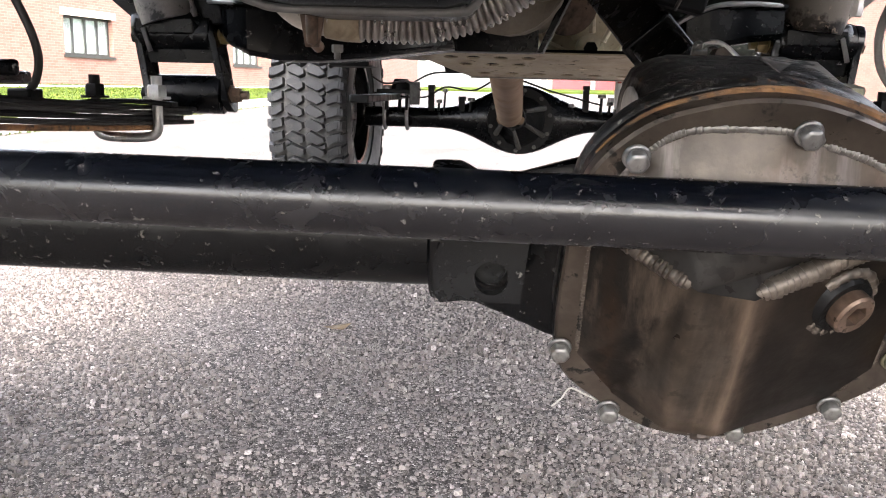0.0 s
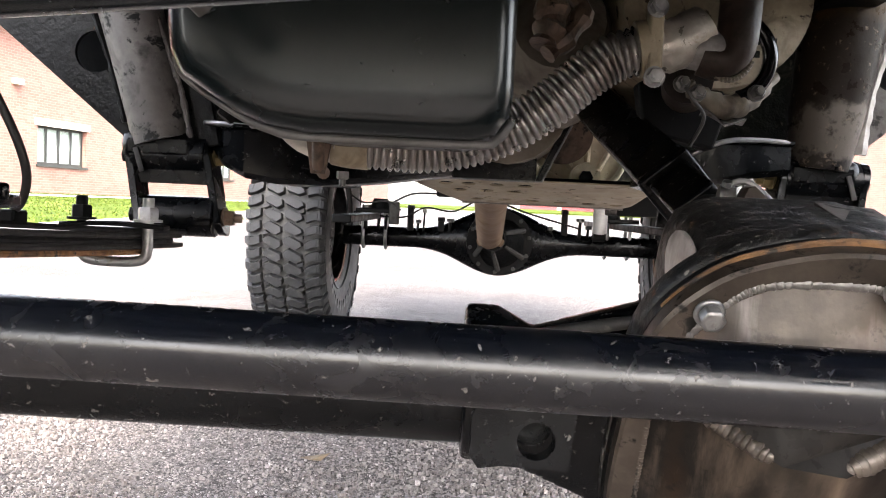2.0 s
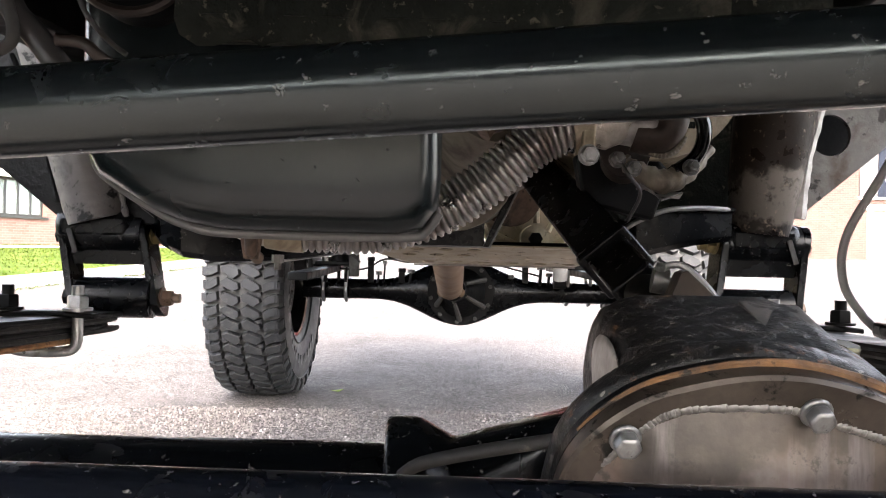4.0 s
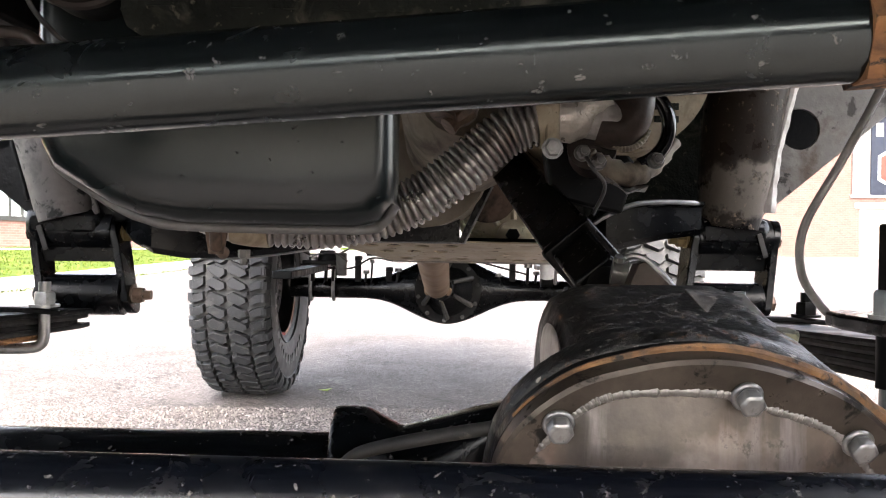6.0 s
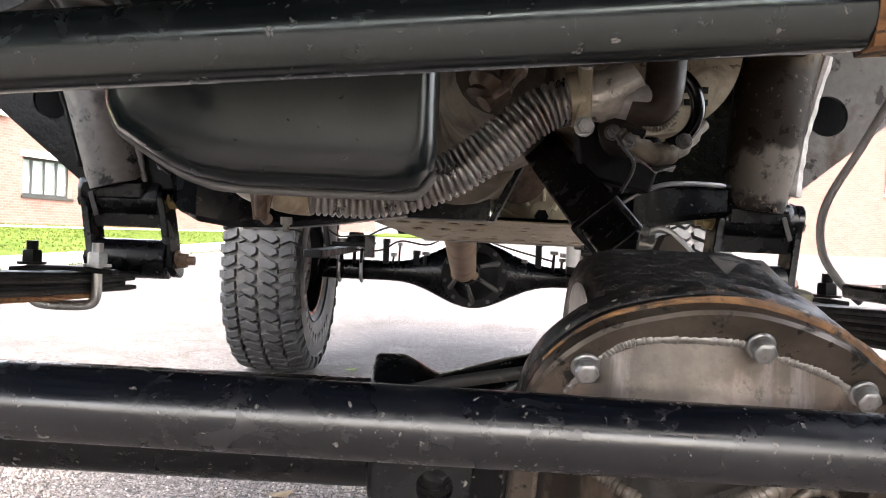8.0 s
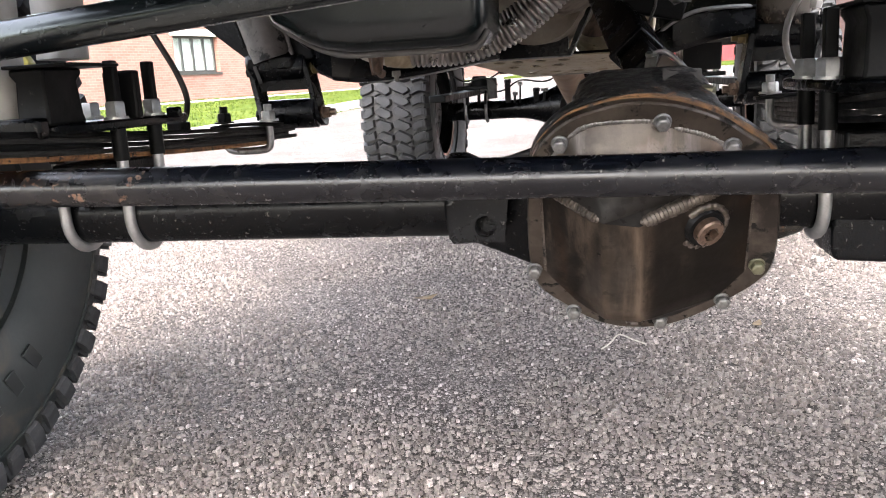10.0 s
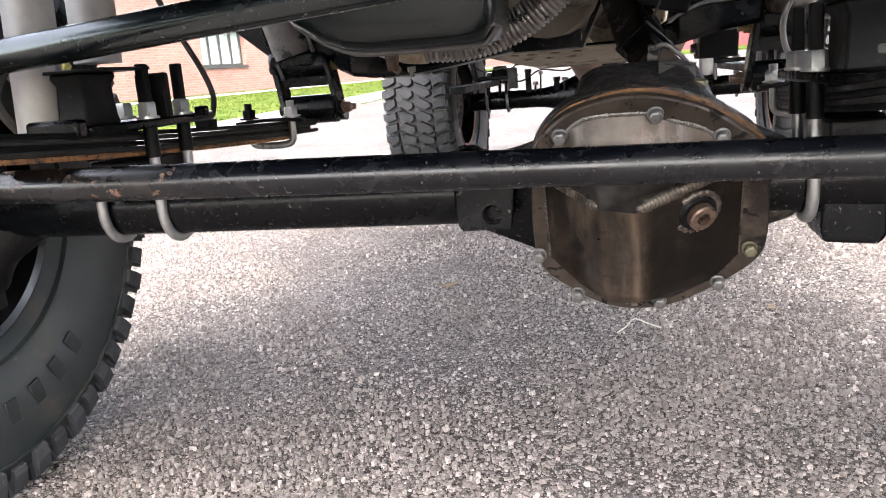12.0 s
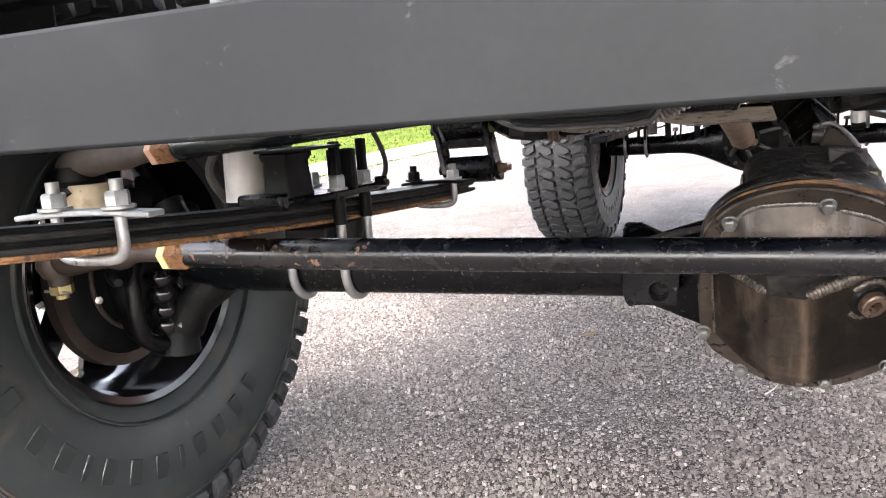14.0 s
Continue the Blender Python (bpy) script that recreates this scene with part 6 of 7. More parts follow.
# square-tube front drive shaft
def square_tube(a, b, half, spin, parent, label, name, grow=0.0):
    bm = bmesh.new()
    a, b = Vector(a), Vector(b)
    s, u = basis(b - a)
    c, d = math.cos(spin), math.sin(spin)
    s, u = c * s + d * u, -d * s + c * u
    sq = lambda p, h: [p + h * (i * s + j * u) for i, j in ((-1, -1), (1, -1), (1, 1), (-1, 1))]
    add_rings(bm, [sq(a, half), sq(b, half)])
    return part(name, bm, black_paint, parent, label, bevel=0.004)


PN = Vector((0.240, 0.800, 0.594))
S0, S1 = Vector((0.225, 0.985, 0.624)), Vector((0.175, 1.47, 0.796))
sd = (S1 - S0).normalized()
shaft = square_tube(S0, S1, 0.0300, math.pi / 4, truck, "black square-tube front drive shaft with a sliding joint", "front_drive_shaft")
square_tube(S0 - sd * 0.004, S0 + sd * 0.01, 0.0325, math.pi / 4, shaft, "welded collar ring", "collar_ring")
square_tube(S0 - sd * 0.09, S0, 0.0245, math.pi / 4, shaft, "", "inner_tube")
part("yoke", pipe_path(glide([PN - Vector((0.0, 0.0, 0.03)), PN + Vector((-0.004, 0.05, -0.012)), S0 - sd * 0.085], 8), [0.022, 0.022, 0.020, 0.018, 0.018, 0.020, 0.022, 0.020], 14), black_dull, shaft, "grey universal joint yoke", smooth=30)


def yoke_ear():
    """Forged ear of the joint, peaked on one side and falling away on the other."""
    bm = bmesh.new()
    for x, z in ((-0.010, -0.030), (-0.008, 0.004), (0.000, 0.024), (0.006, 0.026), (0.022, 0.012), (0.036, -0.002), (0.038, -0.030)):
        for y in (0.0, 0.022):
            bm.verts.new(PN + Vector((x, y, z)))
    bmesh.ops.convex_hull(bm, input=bm.verts)
    return bm


part("yoke_ear", yoke_ear(), pipe_rust, shaft, "brown forged ear of the universal joint", bevel=0.005)
part("u_joint_strap", pipe_path(glide([PN + Vector((-0.014, 0.034, 0.006)), PN + Vector((-0.008, 0.030, 0.026)), PN + Vector((0.008, 0.026, 0.030)), PN + Vector((0.028, 0.020, 0.013)), PN + Vector((0.040, 0.014, -0.004))], 16), 0.0035, 8), zinc, shaft, "worn bright steel joint strap")
cap = part("joint_cap", rod(PN + Vector((-0.016, 0.036, 0.016)), PN + Vector((-0.002, 0.034, 0.014)), 0.012, None, 18), dark_zinc, shaft, "bright bearing cap of the universal joint")
part("cap_bolt", hexbolt(PN + Vector((-0.012, 0.024, 0.026)), (0, -0.6, 1), 0.005, 0.005), dark_zinc, cap)

# ---- rear axle ----
RY, RZ = 3.62, 0.452


def rear_housing():
    bm = bmesh.new()
    rings = []
    for x in np.linspace(-0.50, 0.83, 56):
        k = min(1.0, abs(x - 0.165) / 0.40)
        bulge = 0.5 + 0.5 * math.cos(math.pi * k)
        r = 0.043 + 0.105 * bulge ** 1.6
        ry = 0.043 + 0.05 * bulge
        rings.append([(x, RY + ry * math.cos(a), RZ + 0.0 + r * math.sin(a)) for a in np.linspace(0, 2 * math.pi, 24, endpoint=False)])
    add_rings(bm, rings)
    return bm


rear = part("rear_axle_housing", yawed(rear_housing(), (0.165, RY, RZ)), black_paint, truck, "black banjo rear axle housing with a bolted carrier", smooth=50)
part("carrier_flange", rod((0.165, RY - 0.088, RZ), (0.165, RY - 0.118, RZ), 0.137, None, 40), black_cast, rear)
part("carrier", pipe_path([(0.165, RY - 0.117, RZ), (0.16, RY - 0.135, RZ + 0.003), (0.14, RY - 0.20, RZ + 0.012), (0.13, RY - 0.27, RZ + 0.02)], [0.104, 0.094, 0.05, 0.046], 28), black_cast, rear)
for i in range(10):
    a = i * math.pi / 5 + 0.2
    part("carrier_bolt", hexbolt((0.165 + 0.124 * math.cos(a), RY - 0.118, RZ + 0.124 * math.sin(a)), (0, -1, 0), 0.009, 0.010), grey_dusty, rear)
for i in range(6):
    a = i * math.pi / 3 + 0.5
    bmr = pipe_path([(0.135 + 0.05 * math.cos(a), RY - 0.24, RZ + 0.018 + 0.05 * math.sin(a)), (0.165 + 0.112 * math.cos(a), RY - 0.128, RZ + 0.112 * math.sin(a))], [0.008, 0.012], 8)
    part("carrier_rib", bmr, grey_dusty, rear)
rs = part("rear_drive_shaft", rod((0.115, RY - 0.31, RZ + 0.03), (0.06, 2.0, 0.70), 0.050, 0.050, 28), tan_shaft, truck, "tan rusty rear drive shaft")
part("joint_ears", pipe_path([(0.075, RY - 0.30, RZ + 0.005), (0.118, RY - 0.27, RZ + 0.025), (0.165, RY - 0.30, RZ + 0.005)], [0.016, 0.03, 0.016], 12), tan_shaft, rs, "tan universal joint ears")
for x, s in ((-0.37, 1), (0.66, -1)):
    ls = part("rear_leaf_spring", box((x - 0.03, 2.6, RZ + 0.075), (x + 0.03, 4.3, RZ + 0.10)), black_dull, truck, "black rear leaf spring pack", bevel=0.004)
    part("spring_plate", box((x - 0.07, RY - 0.085, RZ + 0.10), (x + 0.085, RY + 0.08, RZ + 0.118)), black_dull, ls, bevel=0.004)
    part("bump_pad", rod((x + 0.03 * s, RY - 0.04, RZ + 0.118), (x + 0.03 * s, RY - 0.04, RZ + 0.16), 0.045, 0.03, 16), black_dull, ls)
    for dx in (-0.04, 0.055):
        u = [(x + dx, RY - 0.05, RZ + 0.13), (x + dx, RY - 0.05, RZ)] + [(x + dx, RY - 0.05 * math.cos(a), RZ - 0.05 * math.sin(a)) for a in np.linspace(0.2, math.pi - 0.2, 9)] + [(x + dx, RY + 0.05, RZ), (x + dx, RY + 0.05, RZ + 0.13)]
        part("u_bolt", pipe_path(u, 0.0075, 10), zinc, ls, "zinc rear U-bolt")
for x, tall in ((-0.21, 0.12), (-0.08, 0.075), (0.44, 0.13)):
    b = part("axle_bracket", box((x - 0.014, RY - 0.05, RZ + 0.03), (x + 0.012, RY - 0.03, RZ + tall)), black_dull, truck, "small black bracket on the rear axle", bevel=0.002)
    part("bracket_bolt", hexbolt((x, RY - 0.04, RZ + tall), (0, 0, 1), 0.016, 0.018), black_dull, b)
for x in (0.575,):
    sh = part("rear_shock", rod((x, RY - 0.12, RZ + 0.06), (x - 0.02, RY - 0.25, 0.98), 0.030, None, 20), white_shock, truck, "white rear shock absorber")
    part("shock_mark", box((x - 0.028, RY - 0.182, RZ + 0.16), (x - 0.012, RY - 0.172, RZ + 0.21)), sign_red, sh, "red mark on the shock body")
    part("shock_eye", rod((x - 0.025, RY - 0.105, RZ + 0.045), (x + 0.025, RY - 0.105, RZ + 0.045), 0.024, None, 16), black_dull, sh)
part("brake_line", pipe_path(glide([(-0.45, RY - 0.06, RZ + 0.10), (-0.25, RY - 0.07, RZ + 0.085), (-0.15, RY - 0.07, RZ + 0.13), (-0.03, RY - 0.08, RZ + 0.12), (0.1, RY - 0.1, RZ + 0.175), (0.3, RY - 0.08, RZ + 0.12), (0.5, RY - 0.06, RZ + 0.07)], 40), 0.004, 6), black_dull, truck, "thin steel brake line along the rear axle")
part("muffler", rod((-0.22, 2.2, 0.72), (-0.2, 3.0, 0.74), 0.07, None, 20), alu_cast, truck, "dusty exhaust muffler")
part("fuel_tank_guard", yawed(box((0.14, 2.15, 0.668), (0.64, 3.05, 0.90)), (0.03, 1.2, 1)), undercoat, truck, "sooty guard under the fuel tank", bevel=0.02)
for x in (-0.43, 0.48):
    part("rear_frame_rail", yawed(box((x - 0.035, 1.9, 0.765), (x + 0.035, 4.4, 0.875)), (0.03, 1.2, 1)), black_dull, truck, "dusty black rear frame rail", bevel=0.006)
for x in (-0.385, 0.51):
    hg = part("rear_spring_hanger", slab([(-0.10, 0.0), (0.10, 0.0), (0.16, 0.16), (0.16, 0.30), (-0.16, 0.30), (-0.16, 0.16)], (x - 0.06, 2.6, 0.585 if x > 0 else 0.635), (0, 1, 0), (0, 0, 1), 0.12), black_dull, truck, "black hanger bracket of the rear leaf spring", bevel=0.006)
    part("hanger_bolt", hexbolt((x - 0.062, 2.6, 0.62 if x > 0 else 0.67), (-1, 0, 0), 0.016, 0.014, 0.02), dark_zinc, hg)
part("brake_valve", box((-0.30, RY - 0.09, RZ + 0.055), (-0.258, RY - 0.05, RZ + 0.15)), grey_dusty, truck, "grey brake valve on the rear axle", bevel=0.004)
for x, z, r in ((-0.40, 0.13, 0.020), (-0.345, 0.15, 0.017), (-0.315, 0.105, 0.013), (-0.18, 0.075, 0.012), (-0.155, 0.12, 0.010), (-0.045, 0.085, 0.016), (0.375, 0.07, 0.013), (0.50, 0.11, 0.017), (0.535, 0.08, 0.014)):
    st = part("axle_fitting", rod((x, RY - 0.055, RZ + 0.03), (x + 0.004, RY - 0.055, RZ + z), r * 0.45, r * 0.35, 10), black_dull, truck, "small dark fitting on the rear axle")
    part("nut", hexbolt((x + 0.004, RY - 0.055, RZ + z - 0.012), (0, 0, 1), r, 0.016), dark_zinc, st)
for pts in ([(-0.46, RY - 0.1, RZ + 0.17), (-0.40, RY - 0.1, RZ + 0.14), (-0.31, RY - 0.1, RZ + 0.15), (-0.25, RY - 0.1, RZ + 0.115)], [(-0.28, RY - 0.08, RZ + 0.15), (-0.2, RY - 0.12, RZ + 0.185), (-0.08, RY - 0.2, RZ + 0.19), (0.04, RY - 0.2, RZ + 0.2)]):
    part("rear_brake_hose", pipe_path(glide(pts, 30), 0.004, 8), hose_rubber, truck, "thin dark hose above the rear axle")
part("rear_crossmember", box((-0.40, 2.45, 0.86), (0.44, 2.55, 0.95)), black_dull, truck, "black rear crossmember", bevel=0.01)
part("fuel_line", pipe_path(glide([(-0.1, 2.6, 0.66), (0.05, 2.9, 0.64), (0.15, 3.2, 0.65)], 14), 0.006, 6), black_dull, truck, "thin black hose above the rear axle")


# ---- wheels ----
def tyre_mesh(R=0.470, w=0.155):
    """Carcass by turning a profile, with raised tread blocks in four staggered rows and shoulder lugs. Axle along x."""
    bm = bmesh.new()
    prof = [(-0.118, 0.218), (-0.128, 0.231), (-0.146, 0.275), (-w, 0.335), (-0.153, 0.385), (-0.143, 0.425), (-0.128, R - 0.034), (-0.06, R - 0.026), (0.06, R - 0.026), (0.128, R - 0.034), (0.143, 0.425), (0.153, 0.385), (w, 0.335), (0.146, 0.275), (0.128, 0.231), (0.118, 0.218)]
    n = 84
    rings = [[(x, r * math.cos(a), r * math.sin(a)) for x, r in prof] for a in np.linspace(0, 2 * math.pi, n, endpoint=False)]
    rows = [[bm.verts.new(p) for p in r] for r in rings]
    for i in range(n):
        a, b = rows[i], rows[(i + 1) % n]
        for j in range(len(prof) - 1):
            bm.faces.new((a[j], a[j + 1], b[j + 1], b[j]))
    return bm


def tread_mesh(R=0.470):
    bm = bmesh.new()
    N = 56
    pitch = 2 * math.pi / N
    crown = lambda x: R - 0.9 * max(0.0, abs(x) - 0.02) ** 2

    def block(outline, lo, hi):
        at = lambda x, s, q: (x, q * math.cos(s * pitch), q * math.sin(s * pitch))
        mx, ms = sum(p[0] for p in outline) / len(outline), sum(p[1] for p in outline) / len(outline)
        rings = []
        for g, f in ((1.03, lo), (0.98, hi * 0.85 + lo * 0.15), (0.93, hi)):
            rings.append([at(mx + (x - mx) * g, ms + (s - ms) * g, (crown(x) - 0.018) + (f if f > 0 else -0.012)) for x, s in outline])
        add_rings(bm, rings)

    for k in range(N):
        for s in (-1, 1):
            o = k + (0.5 if s > 0 else 0.0)
            j = 0.05 * math.sin(k * 2.3)
            place = lambda pts: [(s * x, o + s * q) for x, q in pts]
            block(place([(0.004, -0.02), (0.024, -0.26 + j), (0.072, 0.22), (0.077, 0.50), (0.052, 0.74 + j), (0.006, 0.38)]), 0.0, 0.018)
            block(place([(0.085, 0.20 + j), (0.112, -0.06), (0.141, -0.14), (0.141, 0.46), (0.112, 0.56), (0.087, 0.78 + j)]), 0.0, 0.0175)
            if k % 2:
                block(place([(0.052, 0.90), (0.079, 0.72), (0.080, 0.98), (0.066, 1.10)]), 0.0, 0.013)
            # shoulder lug down the sidewall
            wide = 0.149 if k % 2 else 0.144
            a0, a1 = (o + s * 0.0) * pitch, (o + s * 0.58) * pitch
            pts = []
            for a in (a0, a1):
                pts.append([(s * x, r * math.cos(a), r * math.sin(a)) for x, r in ((0.128, R - 0.010), (wide, R - 0.020), (wide + 0.009, R - 0.048), (wide + 0.009, R - (0.066 if k % 2 else 0.058)), (wide, R - (0.071 if k % 2 else 0.063)), (0.13, R - 0.05))])
            add_rings(bm, pts)
    return bm


def rim_mesh():
    bm = bmesh.new()
    prof = [(0.118, 0.222), (0.123, 0.224), (0.126, 0.219), (0.122, 0.208), (0.105, 0.206), (0.08, 0.200), (0.05, 0.186), (-0.02, 0.182), (-0.09, 0.190), (-0.12, 0.210), (-0.126, 0.224), (-0.118, 0.226), (-0.10, 0.214), (0.0, 0.192), (0.09, 0.214)]
    n = 64
    rows = [[bm.verts.new((x, r * math.cos(a), r * math.sin(a))) for x, r in prof] for a in np.linspace(0, 2 * math.pi, n, endpoint=False)]
    for i in range(n):
        a, b = rows[i], rows[(i + 1) % n]
        for j in range(len(prof)):
            q = (j + 1) % len(prof)
            bm.faces.new((a[j], a[q], b[q], b[j]))
    add_rings(bm, [[(x, r * math.cos(a), r * math.sin(a)) for a in np.linspace(0, 2 * math.pi, 32, endpoint=False)] for x, r in ((-0.062, 0.075), (-0.06, 0.085), (-0.032, 0.085), (-0.03, 0.08))])
    return bm


def spoke_mesh(k):
    bm = bmesh.new()
    t = k * math.pi / 4 + 0.2
    c, s = math.cos(t), math.sin(t)
    rot = lambda r, off: (r * c - off * s, r * s + off * c)
    ring = lambda r, hw, x: [(x, *rot(r, -hw)), (x, *rot(r, hw)), (x - 0.02, *rot(r, hw * 0.8)), (x - 0.02, *rot(r, -hw * 0.8))]
    add_rings(bm, [ring(0.07, 0.026, -0.035), ring(0.12, 0.028, -0.03), ring(0.188, 0.040, -0.05)])
    return bm


def lip_mesh():
    bm = bmesh.new()
    n = 64
    prof = [(0.1235, 0.2212), (0.1266, 0.2205), (0.1266, 0.2192), (0.1235, 0.2185)]
    rows = [[bm.verts.new((x, r * math.cos(a), r * math.sin(a))) for x, r in prof] for a in np.linspace(0, 2 * math.pi, n, endpoint=False)]
    for i in range(n):
        for j in range(4):
            bm.faces.new((rows[i][j], rows[i][(j + 1) % 4], rows[(i + 1) % n][(j + 1) % 4], rows[(i + 1) % n][j]))
    return bm


def ring_bead(x, r, h):
    """A thin raised ring moulded in the sidewall."""
    bm = bmesh.new()
    n = 72
    off = 0.012 if r > 0.3 else 0.0
    rows = [[bm.verts.new((x + off + dx, (r + dr) * math.cos(a), (r + dr) * math.sin(a))) for dx, dr in ((-0.006, -0.004), (h, -0.0015), (h, 0.0015), (-0.006, 0.004))] for a in np.linspace(0, 2 * math.pi, n, endpoint=False)]
    for i in range(n):
        for j in range(4):
            bm.faces.new((rows[i][j], rows[i][(j + 1) % 4], rows[(i + 1) % n][(j + 1) % 4], rows[(i + 1) % n][j]))
    return bm


def bar_mesh(width, tall, depth=0.003):
    bm = bmesh.new()
    add_box(bm, (-0.5 * depth, -width / 2, -tall / 2), (0.5 * depth, width / 2, tall / 2))
    return bm


def wheel(at, turn, label, side=None):
    """turn: degrees about the upright; the inner side faces local +x."""
    rim = part("wheel", rim_mesh(), rim_black, truck, label, smooth=35)
    m = Matrix.Translation(Vector(at) - PLACE[truck]) @ Euler((0, 0, radians(turn))).to_matrix().to_4x4()
    rim.location, rim.rotation_euler = m.translation, (0, 0, radians(turn))
    PLACE[rim] = Vector()
    for k in range(8):
        part("spoke", spoke_mesh(k), rim_black, rim)
    part("tyre", tyre_mesh(), side or rubber, rim, "black mud-terrain tyre sidewall", smooth=40)
    part("tread", tread_mesh(), tread_rubber, rim, "grey dusty blocky tread", smooth=0)
    part("rim_lip", lip_mesh(), rim_black, rim, "gloss black rim lip")
    ang, mid_r = radians(-176), 0.322
    for wdt in (0.030, 0.012, 0.036, 0.0, 0.034, 0.036, 0.014, 0.034, 0.034, 0.036, 0.014, 0.034, 0.034, 0.032, 0.034):
        if wdt:
            mid = ang + 0.5 * wdt / mid_r
            b = part("letter_bar", bar_mesh(wdt * 0.72, 0.040, 0.004), letter_rubber, rim, bevel=0.0015)
            b.location = (0.1532, mid_r * math.cos(mid), mid_r * math.sin(mid))
            b.rotation_euler = (mid - math.pi / 2, 0, 0)
            PLACE[b] = Vector()
        ang += (wdt + 0.021) / mid_r
    part("sidewall_rib", ring_bead(0.1415, 0.250, 0.0016), rubber, rim, smooth=60)
    part("sidewall_rib", ring_bead(0.1405, 0.398, 0.0014), rubber, rim, smooth=60)
    return rim


w_fl = wheel((-0.914, 0.652, 0.466), -5.0, "gloss black front wheel with bright inner lip")
w_fr = wheel((0.955, 0.575, 0.466), 175.0, "gloss black front wheel with bright inner lip")
w_rl = wheel((-0.650, RY + 0.04, 0.466), -3.0, "gloss black rear wheel with dusty tread", pale_rubber)
w_rr = wheel((0.985, RY - 0.04, 0.466), 177.0, "gloss black rear wheel with dusty tread", pale_rubber)

for w in (w_rl, w_rr):
    drum = part("brake_drum", pipe_path([(-0.03, 0, 0), (0.02, 0, 0), (0.06, 0, 0), (0.064, 0, 0), (0.078, 0, 0), (0.082, 0, 0)], [0.16, 0.172, 0.172, 0.158, 0.150, 0.06], 40), black_cast, w, "dusty black brake drum with a ribbed edge", smooth=30)
    for k in range(12):
        a = k * math.pi / 6
        part("drum_rib", pipe_path([(0.066, 0.155 * math.cos(a), 0.155 * math.sin(a)), (0.086, 0.07 * math.cos(a), 0.07 * math.sin(a))], 0.006, 6), dark_zinc, w)

# ---- steering knuckles, brakes, shocks and hoses ----
def corner(x, s):
    """Knuckle, brake and ball joints of one front wheel; s: +1 where the truck's middle lies at larger x."""
    k = part("steering_knuckle", pipe_path(glide([(x + s * 0.085, 0.60, 0.60), (x + s * 0.045, 0.60, 0.56), (x + s * 0.03, 0.60, 0.47), (x + s * 0.045, 0.60, 0.38), (x + s * 0.095, 0.60, 0.345)], 22), [0.03, 0.028, 0.03, 0.036, 0.04, 0.045, 0.05, 0.055, 0.058, 0.06, 0.06, 0.06, 0.058, 0.055, 0.05, 0.045, 0.04, 0.036, 0.034, 0.032, 0.03, 0.028], 16), black_cast, truck, "black cast steering knuckle with ball joints")
    part("inner_c", pipe_path(glide([(x + s * 0.20, AY, AZ), (x + s * 0.16, AY, AZ + 0.005), (x + s * 0.135, 0.60, 0.53), (x + s * 0.11, 0.60, 0.575)], 12), [0.042, 0.042, 0.04, 0.036, 0.034, 0.032, 0.03, 0.028, 0.026, 0.026, 0.026, 0.028], 14), black_cast, k)
    part("inner_c", pipe_path(glide([(x + s * 0.19, AY, AZ - 0.005), (x + s * 0.15, 0.60, 0.42), (x + s * 0.12, 0.595, 0.375)], 10), [0.04, 0.038, 0.036, 0.034, 0.032, 0.03, 0.03, 0.03, 0.032, 0.032], 14), black_cast, k)
    part("ball_joint", rod((x + s * 0.105, 0.595, 0.335), (x + s * 0.11, 0.595, 0.375), 0.034, 0.028, 20), black_dull, k)
    part("ball_joint", hexbolt((x + s * 0.108, 0.595, 0.375), (0, 0, 1), 0.02, 0.02, 0.024, 0.01), zinc, k)
    part("brake_disc", rod((x - s * 0.012, 0.60, 0.466), (x + s * 0.008, 0.60, 0.466), 0.155, None, 56), dark_rust, k, "dark brown brake disc")
    part("splash_shield", rod((x + s * 0.012, 0.60, 0.466), (x + s * 0.022, 0.60, 0.466), 0.135, 0.12, 40), black_dull, k, "dusty black backing plate")
    part("caliper", box((x - 0.045, 0.70, 0.44), (x + 0.045, 0.78, 0.56)), black_dull, k, "black brake caliper", bevel=0.012)
    part("star_nut", hexbolt((x + s * 0.058, 0.483, 0.445), (s * 0.8, -0.6, 0), 0.0062, 0.003, 0.0), zinc, k, "small bright toothed nut")
    bx = x + s * 0.10
    zs = np.linspace(0.372, 0.474, 25)
    part("bellows_boot", pipe_path([(bx, 0.578, z) for z in zs], [0.024 + 0.006 * abs(math.sin(i * math.pi / 6)) for i in range(25)], 20), rim_black, k, "black rubber bellows over the lower joint")
    part("loop_arm", pipe_path(glide([(bx - s * 0.01, 0.522, 0.50), (bx, 0.512, 0.45), (bx, 0.512, 0.40), (bx, 0.53, 0.368), (bx, 0.575, 0.355), (bx - s * 0.005, 0.618, 0.372), (bx - s * 0.02, 0.63, 0.42)], 36), 0.0125, 14), black_cast, k, "curved cast arm of the knuckle")
    part("grease_nipple", hexbolt((bx + s * 0.03, 0.57, 0.385), (s, -0.3, 0), 0.005, 0.008), zinc, k)
    part("shield_rib", pipe_path([(x + s * 0.024, 0.60 + 0.092 * math.cos(a), 0.466 + 0.092 * math.sin(a)) for a in np.linspace(math.pi * 0.9, math.pi * 1.7, 24)], 0.004, 8), dark_rust, k)
    arm = part("steering_arm", pipe_path(glide([(x + s * 0.04, 0.58, 0.49), (x + s * 0.08, 0.51, 0.488), (x + s * 0.125 if s > 0 else TR.x + 0.13, 0.455, 0.478)], 10), [0.032, 0.03, 0.026, 0.024, 0.022, 0.021, 0.020, 0.018, 0.014, 0.006], 14), black_cast, k)
    k.location += Vector((-s * 0.045, 0.048 if s > 0 else 0.0, -0.006))
    return k


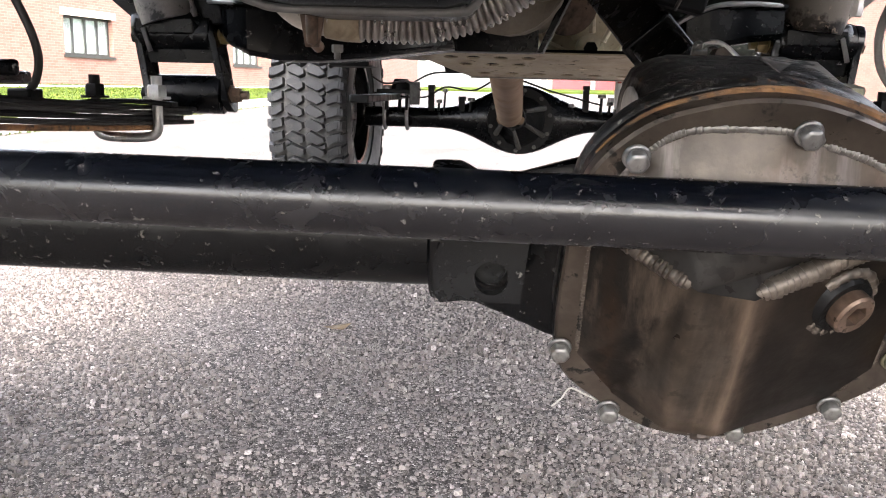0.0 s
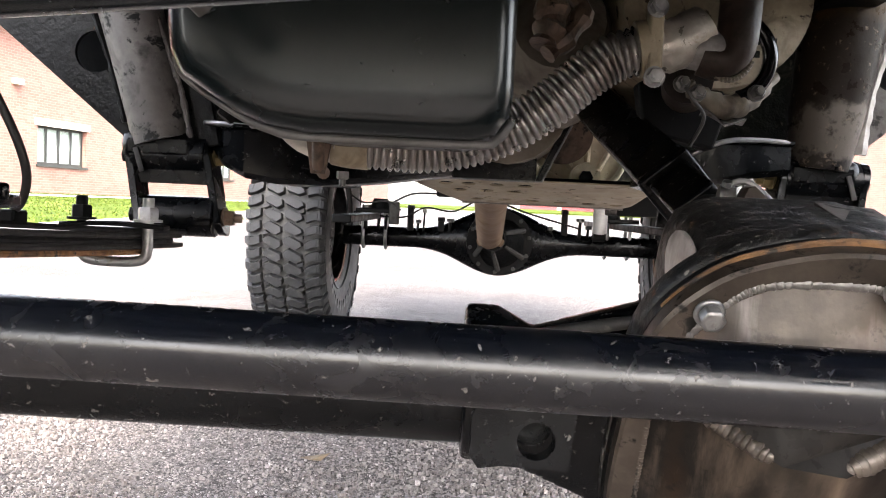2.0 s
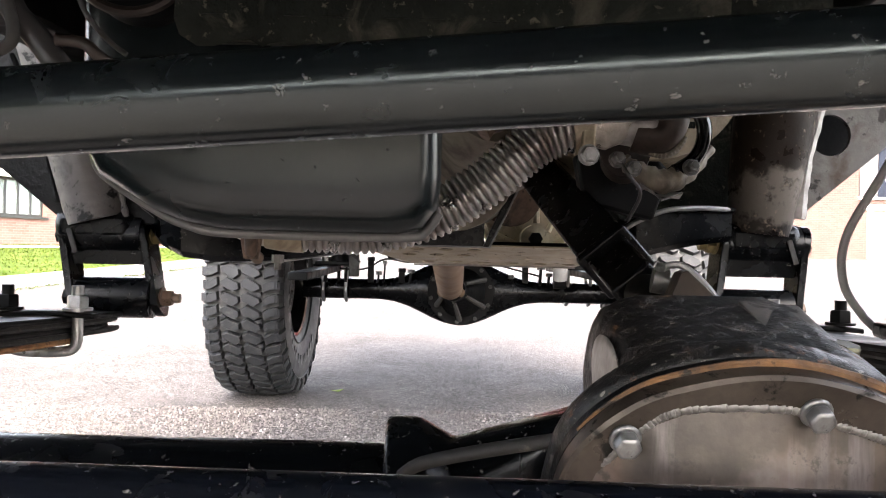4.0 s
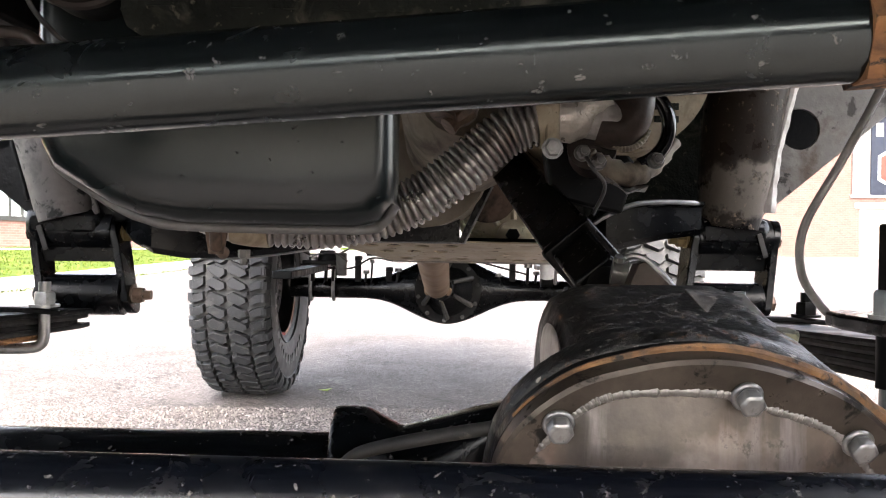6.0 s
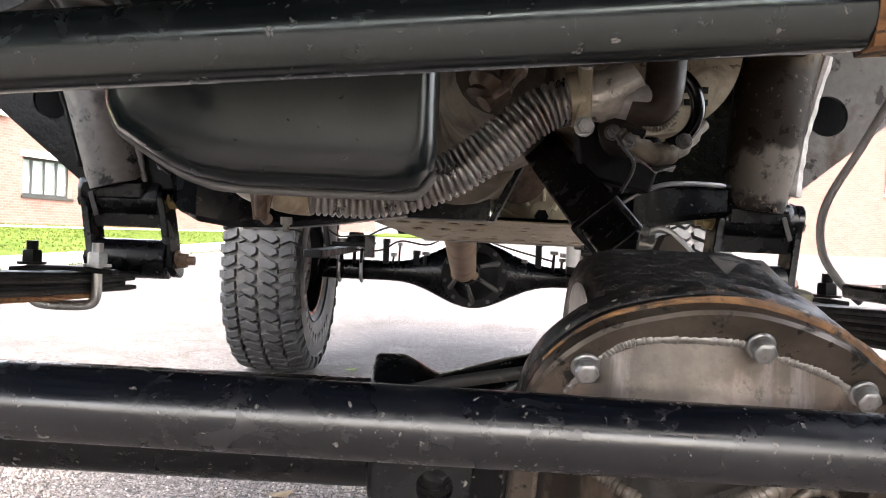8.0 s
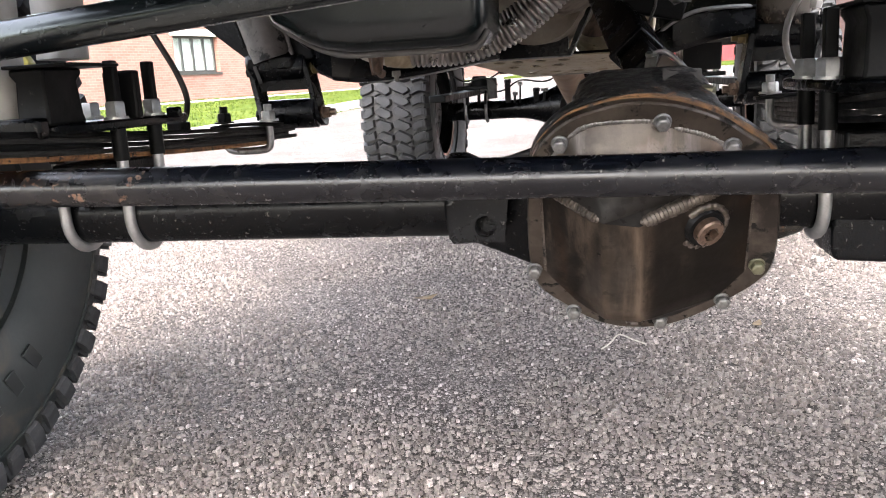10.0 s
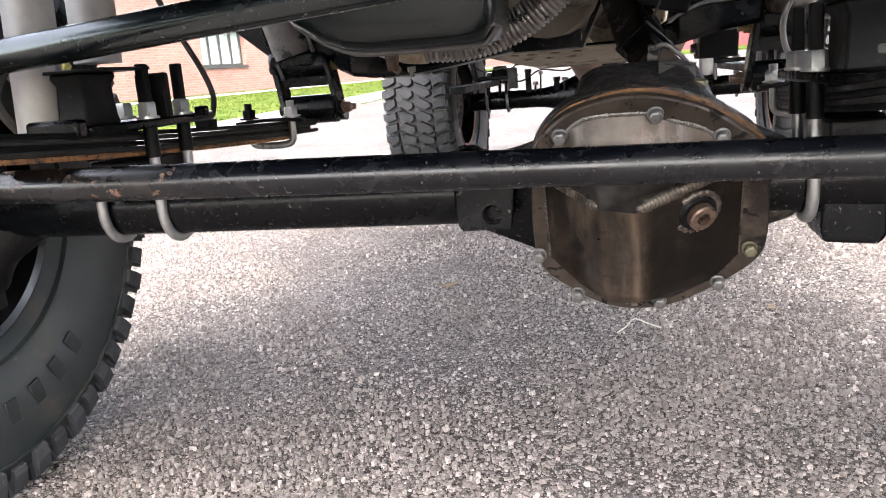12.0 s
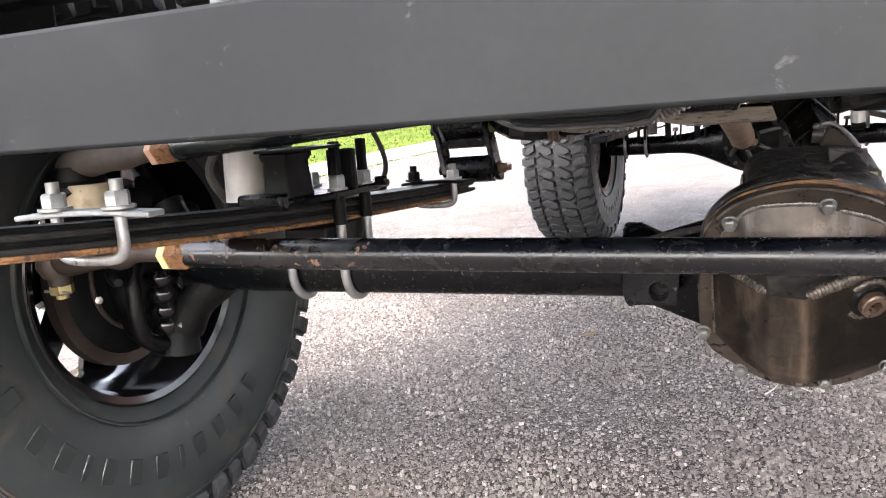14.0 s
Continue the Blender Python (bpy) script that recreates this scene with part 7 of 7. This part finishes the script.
corner(-0.80, 1)
corner(0.86, -1)
part("steering_arm_post", rod((-0.744, 0.50, 0.618), (-0.744, 0.50, 0.578), 0.036, 0.036, 24), tan_steel, truck, "tan spacer block under the drag link")
part("high_steer_arm", pipe_path(glide([(-0.757, 0.50, 0.585), (-0.76, 0.56, 0.585), (-0.755, 0.62, 0.58)], 8), 0.02, 14), black_dull, truck, "black steering arm on the knuckle")

for x, y, s in ((-0.518, 0.552, 1), (0.56, 0.53, -1)):
    sh = part("front_shock", rod((x, y, 0.578), (x + 0.004 * s, y + 0.015, 0.93), 0.030, None, 32), white_shock, truck, "white front shock absorber with dirt marks")
    part("shock_eye", rod((x - 0.03, y, 0.562), (x + 0.03, y, 0.562), 0.020, None, 18), black_dull, sh)
    part("reservoir", rod((x + 0.012 * s, y + 0.118, 0.66), (x + 0.016 * s, y + 0.125, 0.96), 0.031, None, 28), white_shock, sh, "second white shock body behind")
    part("shock_hose", pipe_path(glide([(x - 0.03 * s, y - 0.01, 0.66), (x - 0.045 * s, y - 0.02, 0.62), (x - 0.03 * s, y, 0.575), (x - 0.01 * s, y + 0.01, 0.555)], 12), 0.006, 8), grey_dusty, sh)

# brake hoses, hanging in a bow from the frame to the axle
part("brake_hose", pipe_path(glide([(-0.545, 0.87, 0.86), (-0.525, 0.87, 0.78), (-0.495, 0.875, 0.71), (-0.466, 0.885, 0.645), (-0.456, 0.892, 0.605), (-0.466, 0.905, 0.578), (-0.485, 0.92, 0.562)], 40), 0.0046, 12), hose_rubber, truck, "black rubber brake hose hanging in a bow")
part("brake_hose", pipe_path(glide([(0.492, 0.82, 0.88), (0.474, 0.82, 0.80), (0.434, 0.82, 0.72), (0.400, 0.825, 0.655), (0.400, 0.83, 0.612), (0.418, 0.83, 0.582), (0.440, 0.83, 0.562)], 40), 0.0040, 12), hose_grey, truck, "grey rubber brake hose hanging in a bow")
part("hose_clip", box((-0.502, 0.905, 0.550), (-0.475, 0.935, 0.566)), black_dull, truck, "black hose clip on the spring plate", bevel=0.003)


# ---- litter on the asphalt ----
def leaf(name, at, size, turn, material, label, category):
    bm = bmesh.new()
    c, s = math.cos(turn), math.sin(turn)
    out = [(-1.0, 0.0, 0.2), (-0.4, 0.42, 0.05), (0.3, 0.45, 0.12), (1.0, 0.0, 0.3), (0.3, -0.45, 0.0), (-0.4, -0.4, 0.08)]
    rows = [[(at[0] + size * (x * c - y * s), at[1] + size * (x * s + y * c), 0.003 + size * z + d) for x, y, z in out] for d in (0.0, 0.0008)]
    add_rings(bm, rows)
    return tagged(part(name, bm, material, None, smooth=0), label, category)


dry = surface("dry_leaf", (0.085, 0.06, 0.035), (0.15, 0.11, 0.065), 60, 0.8)
green = surface("green_leaf", (0.14, 0.20, 0.03), (0.22, 0.28, 0.06), 60, 0.7)
straw = surface("pale_straw", (0.26, 0.24, 0.20), (0.36, 0.335, 0.29), 60, 0.7)
leaf("dry_leaf", (-0.315, 1.917), 0.035, 0.4, dry, "curled brown dry leaf on the asphalt", "leaf")
leaf("dry_leaf", (0.524, 1.638), 0.022, 1.1, dry, "small orange-brown dry leaf on the asphalt", "leaf")
leaf("green_leaf", (-0.355, 3.688), 0.03, 0.2, green, "small fresh green leaf on the asphalt", "leaf")
twig = part("twig", pipe_path(glide([(0.165, 1.46, 0.006), (0.185, 1.49, 0.010), (0.205, 1.53, 0.016), (0.235, 1.51, 0.010), (0.262, 1.49, 0.006)], 20), 0.0018, 6), straw, None)
tagged(twig, "bent pale twig lying on the asphalt", "twig")

# small fittings on the inner wing, beyond the drag link
for p, r, m, lab in (((-0.735, 0.80, 0.66), 0.012, door_cream, "tan wire cap"), ((-0.715, 0.80, 0.655), 0.012, surface("salmon_cap", (0.45, 0.2, 0.13), (0.5, 0.25, 0.17), 20, 0.5), "salmon wire cap"), ((-0.65, 0.80, 0.665), 0.012, surface("yellow_cap", (0.5, 0.47, 0.1), (0.56, 0.52, 0.14), 20, 0.5), "yellow wire cap")):
    part("wire_cap", hexbolt(p, (0.25, -1, 0), r, 0.02), m, truck, lab)
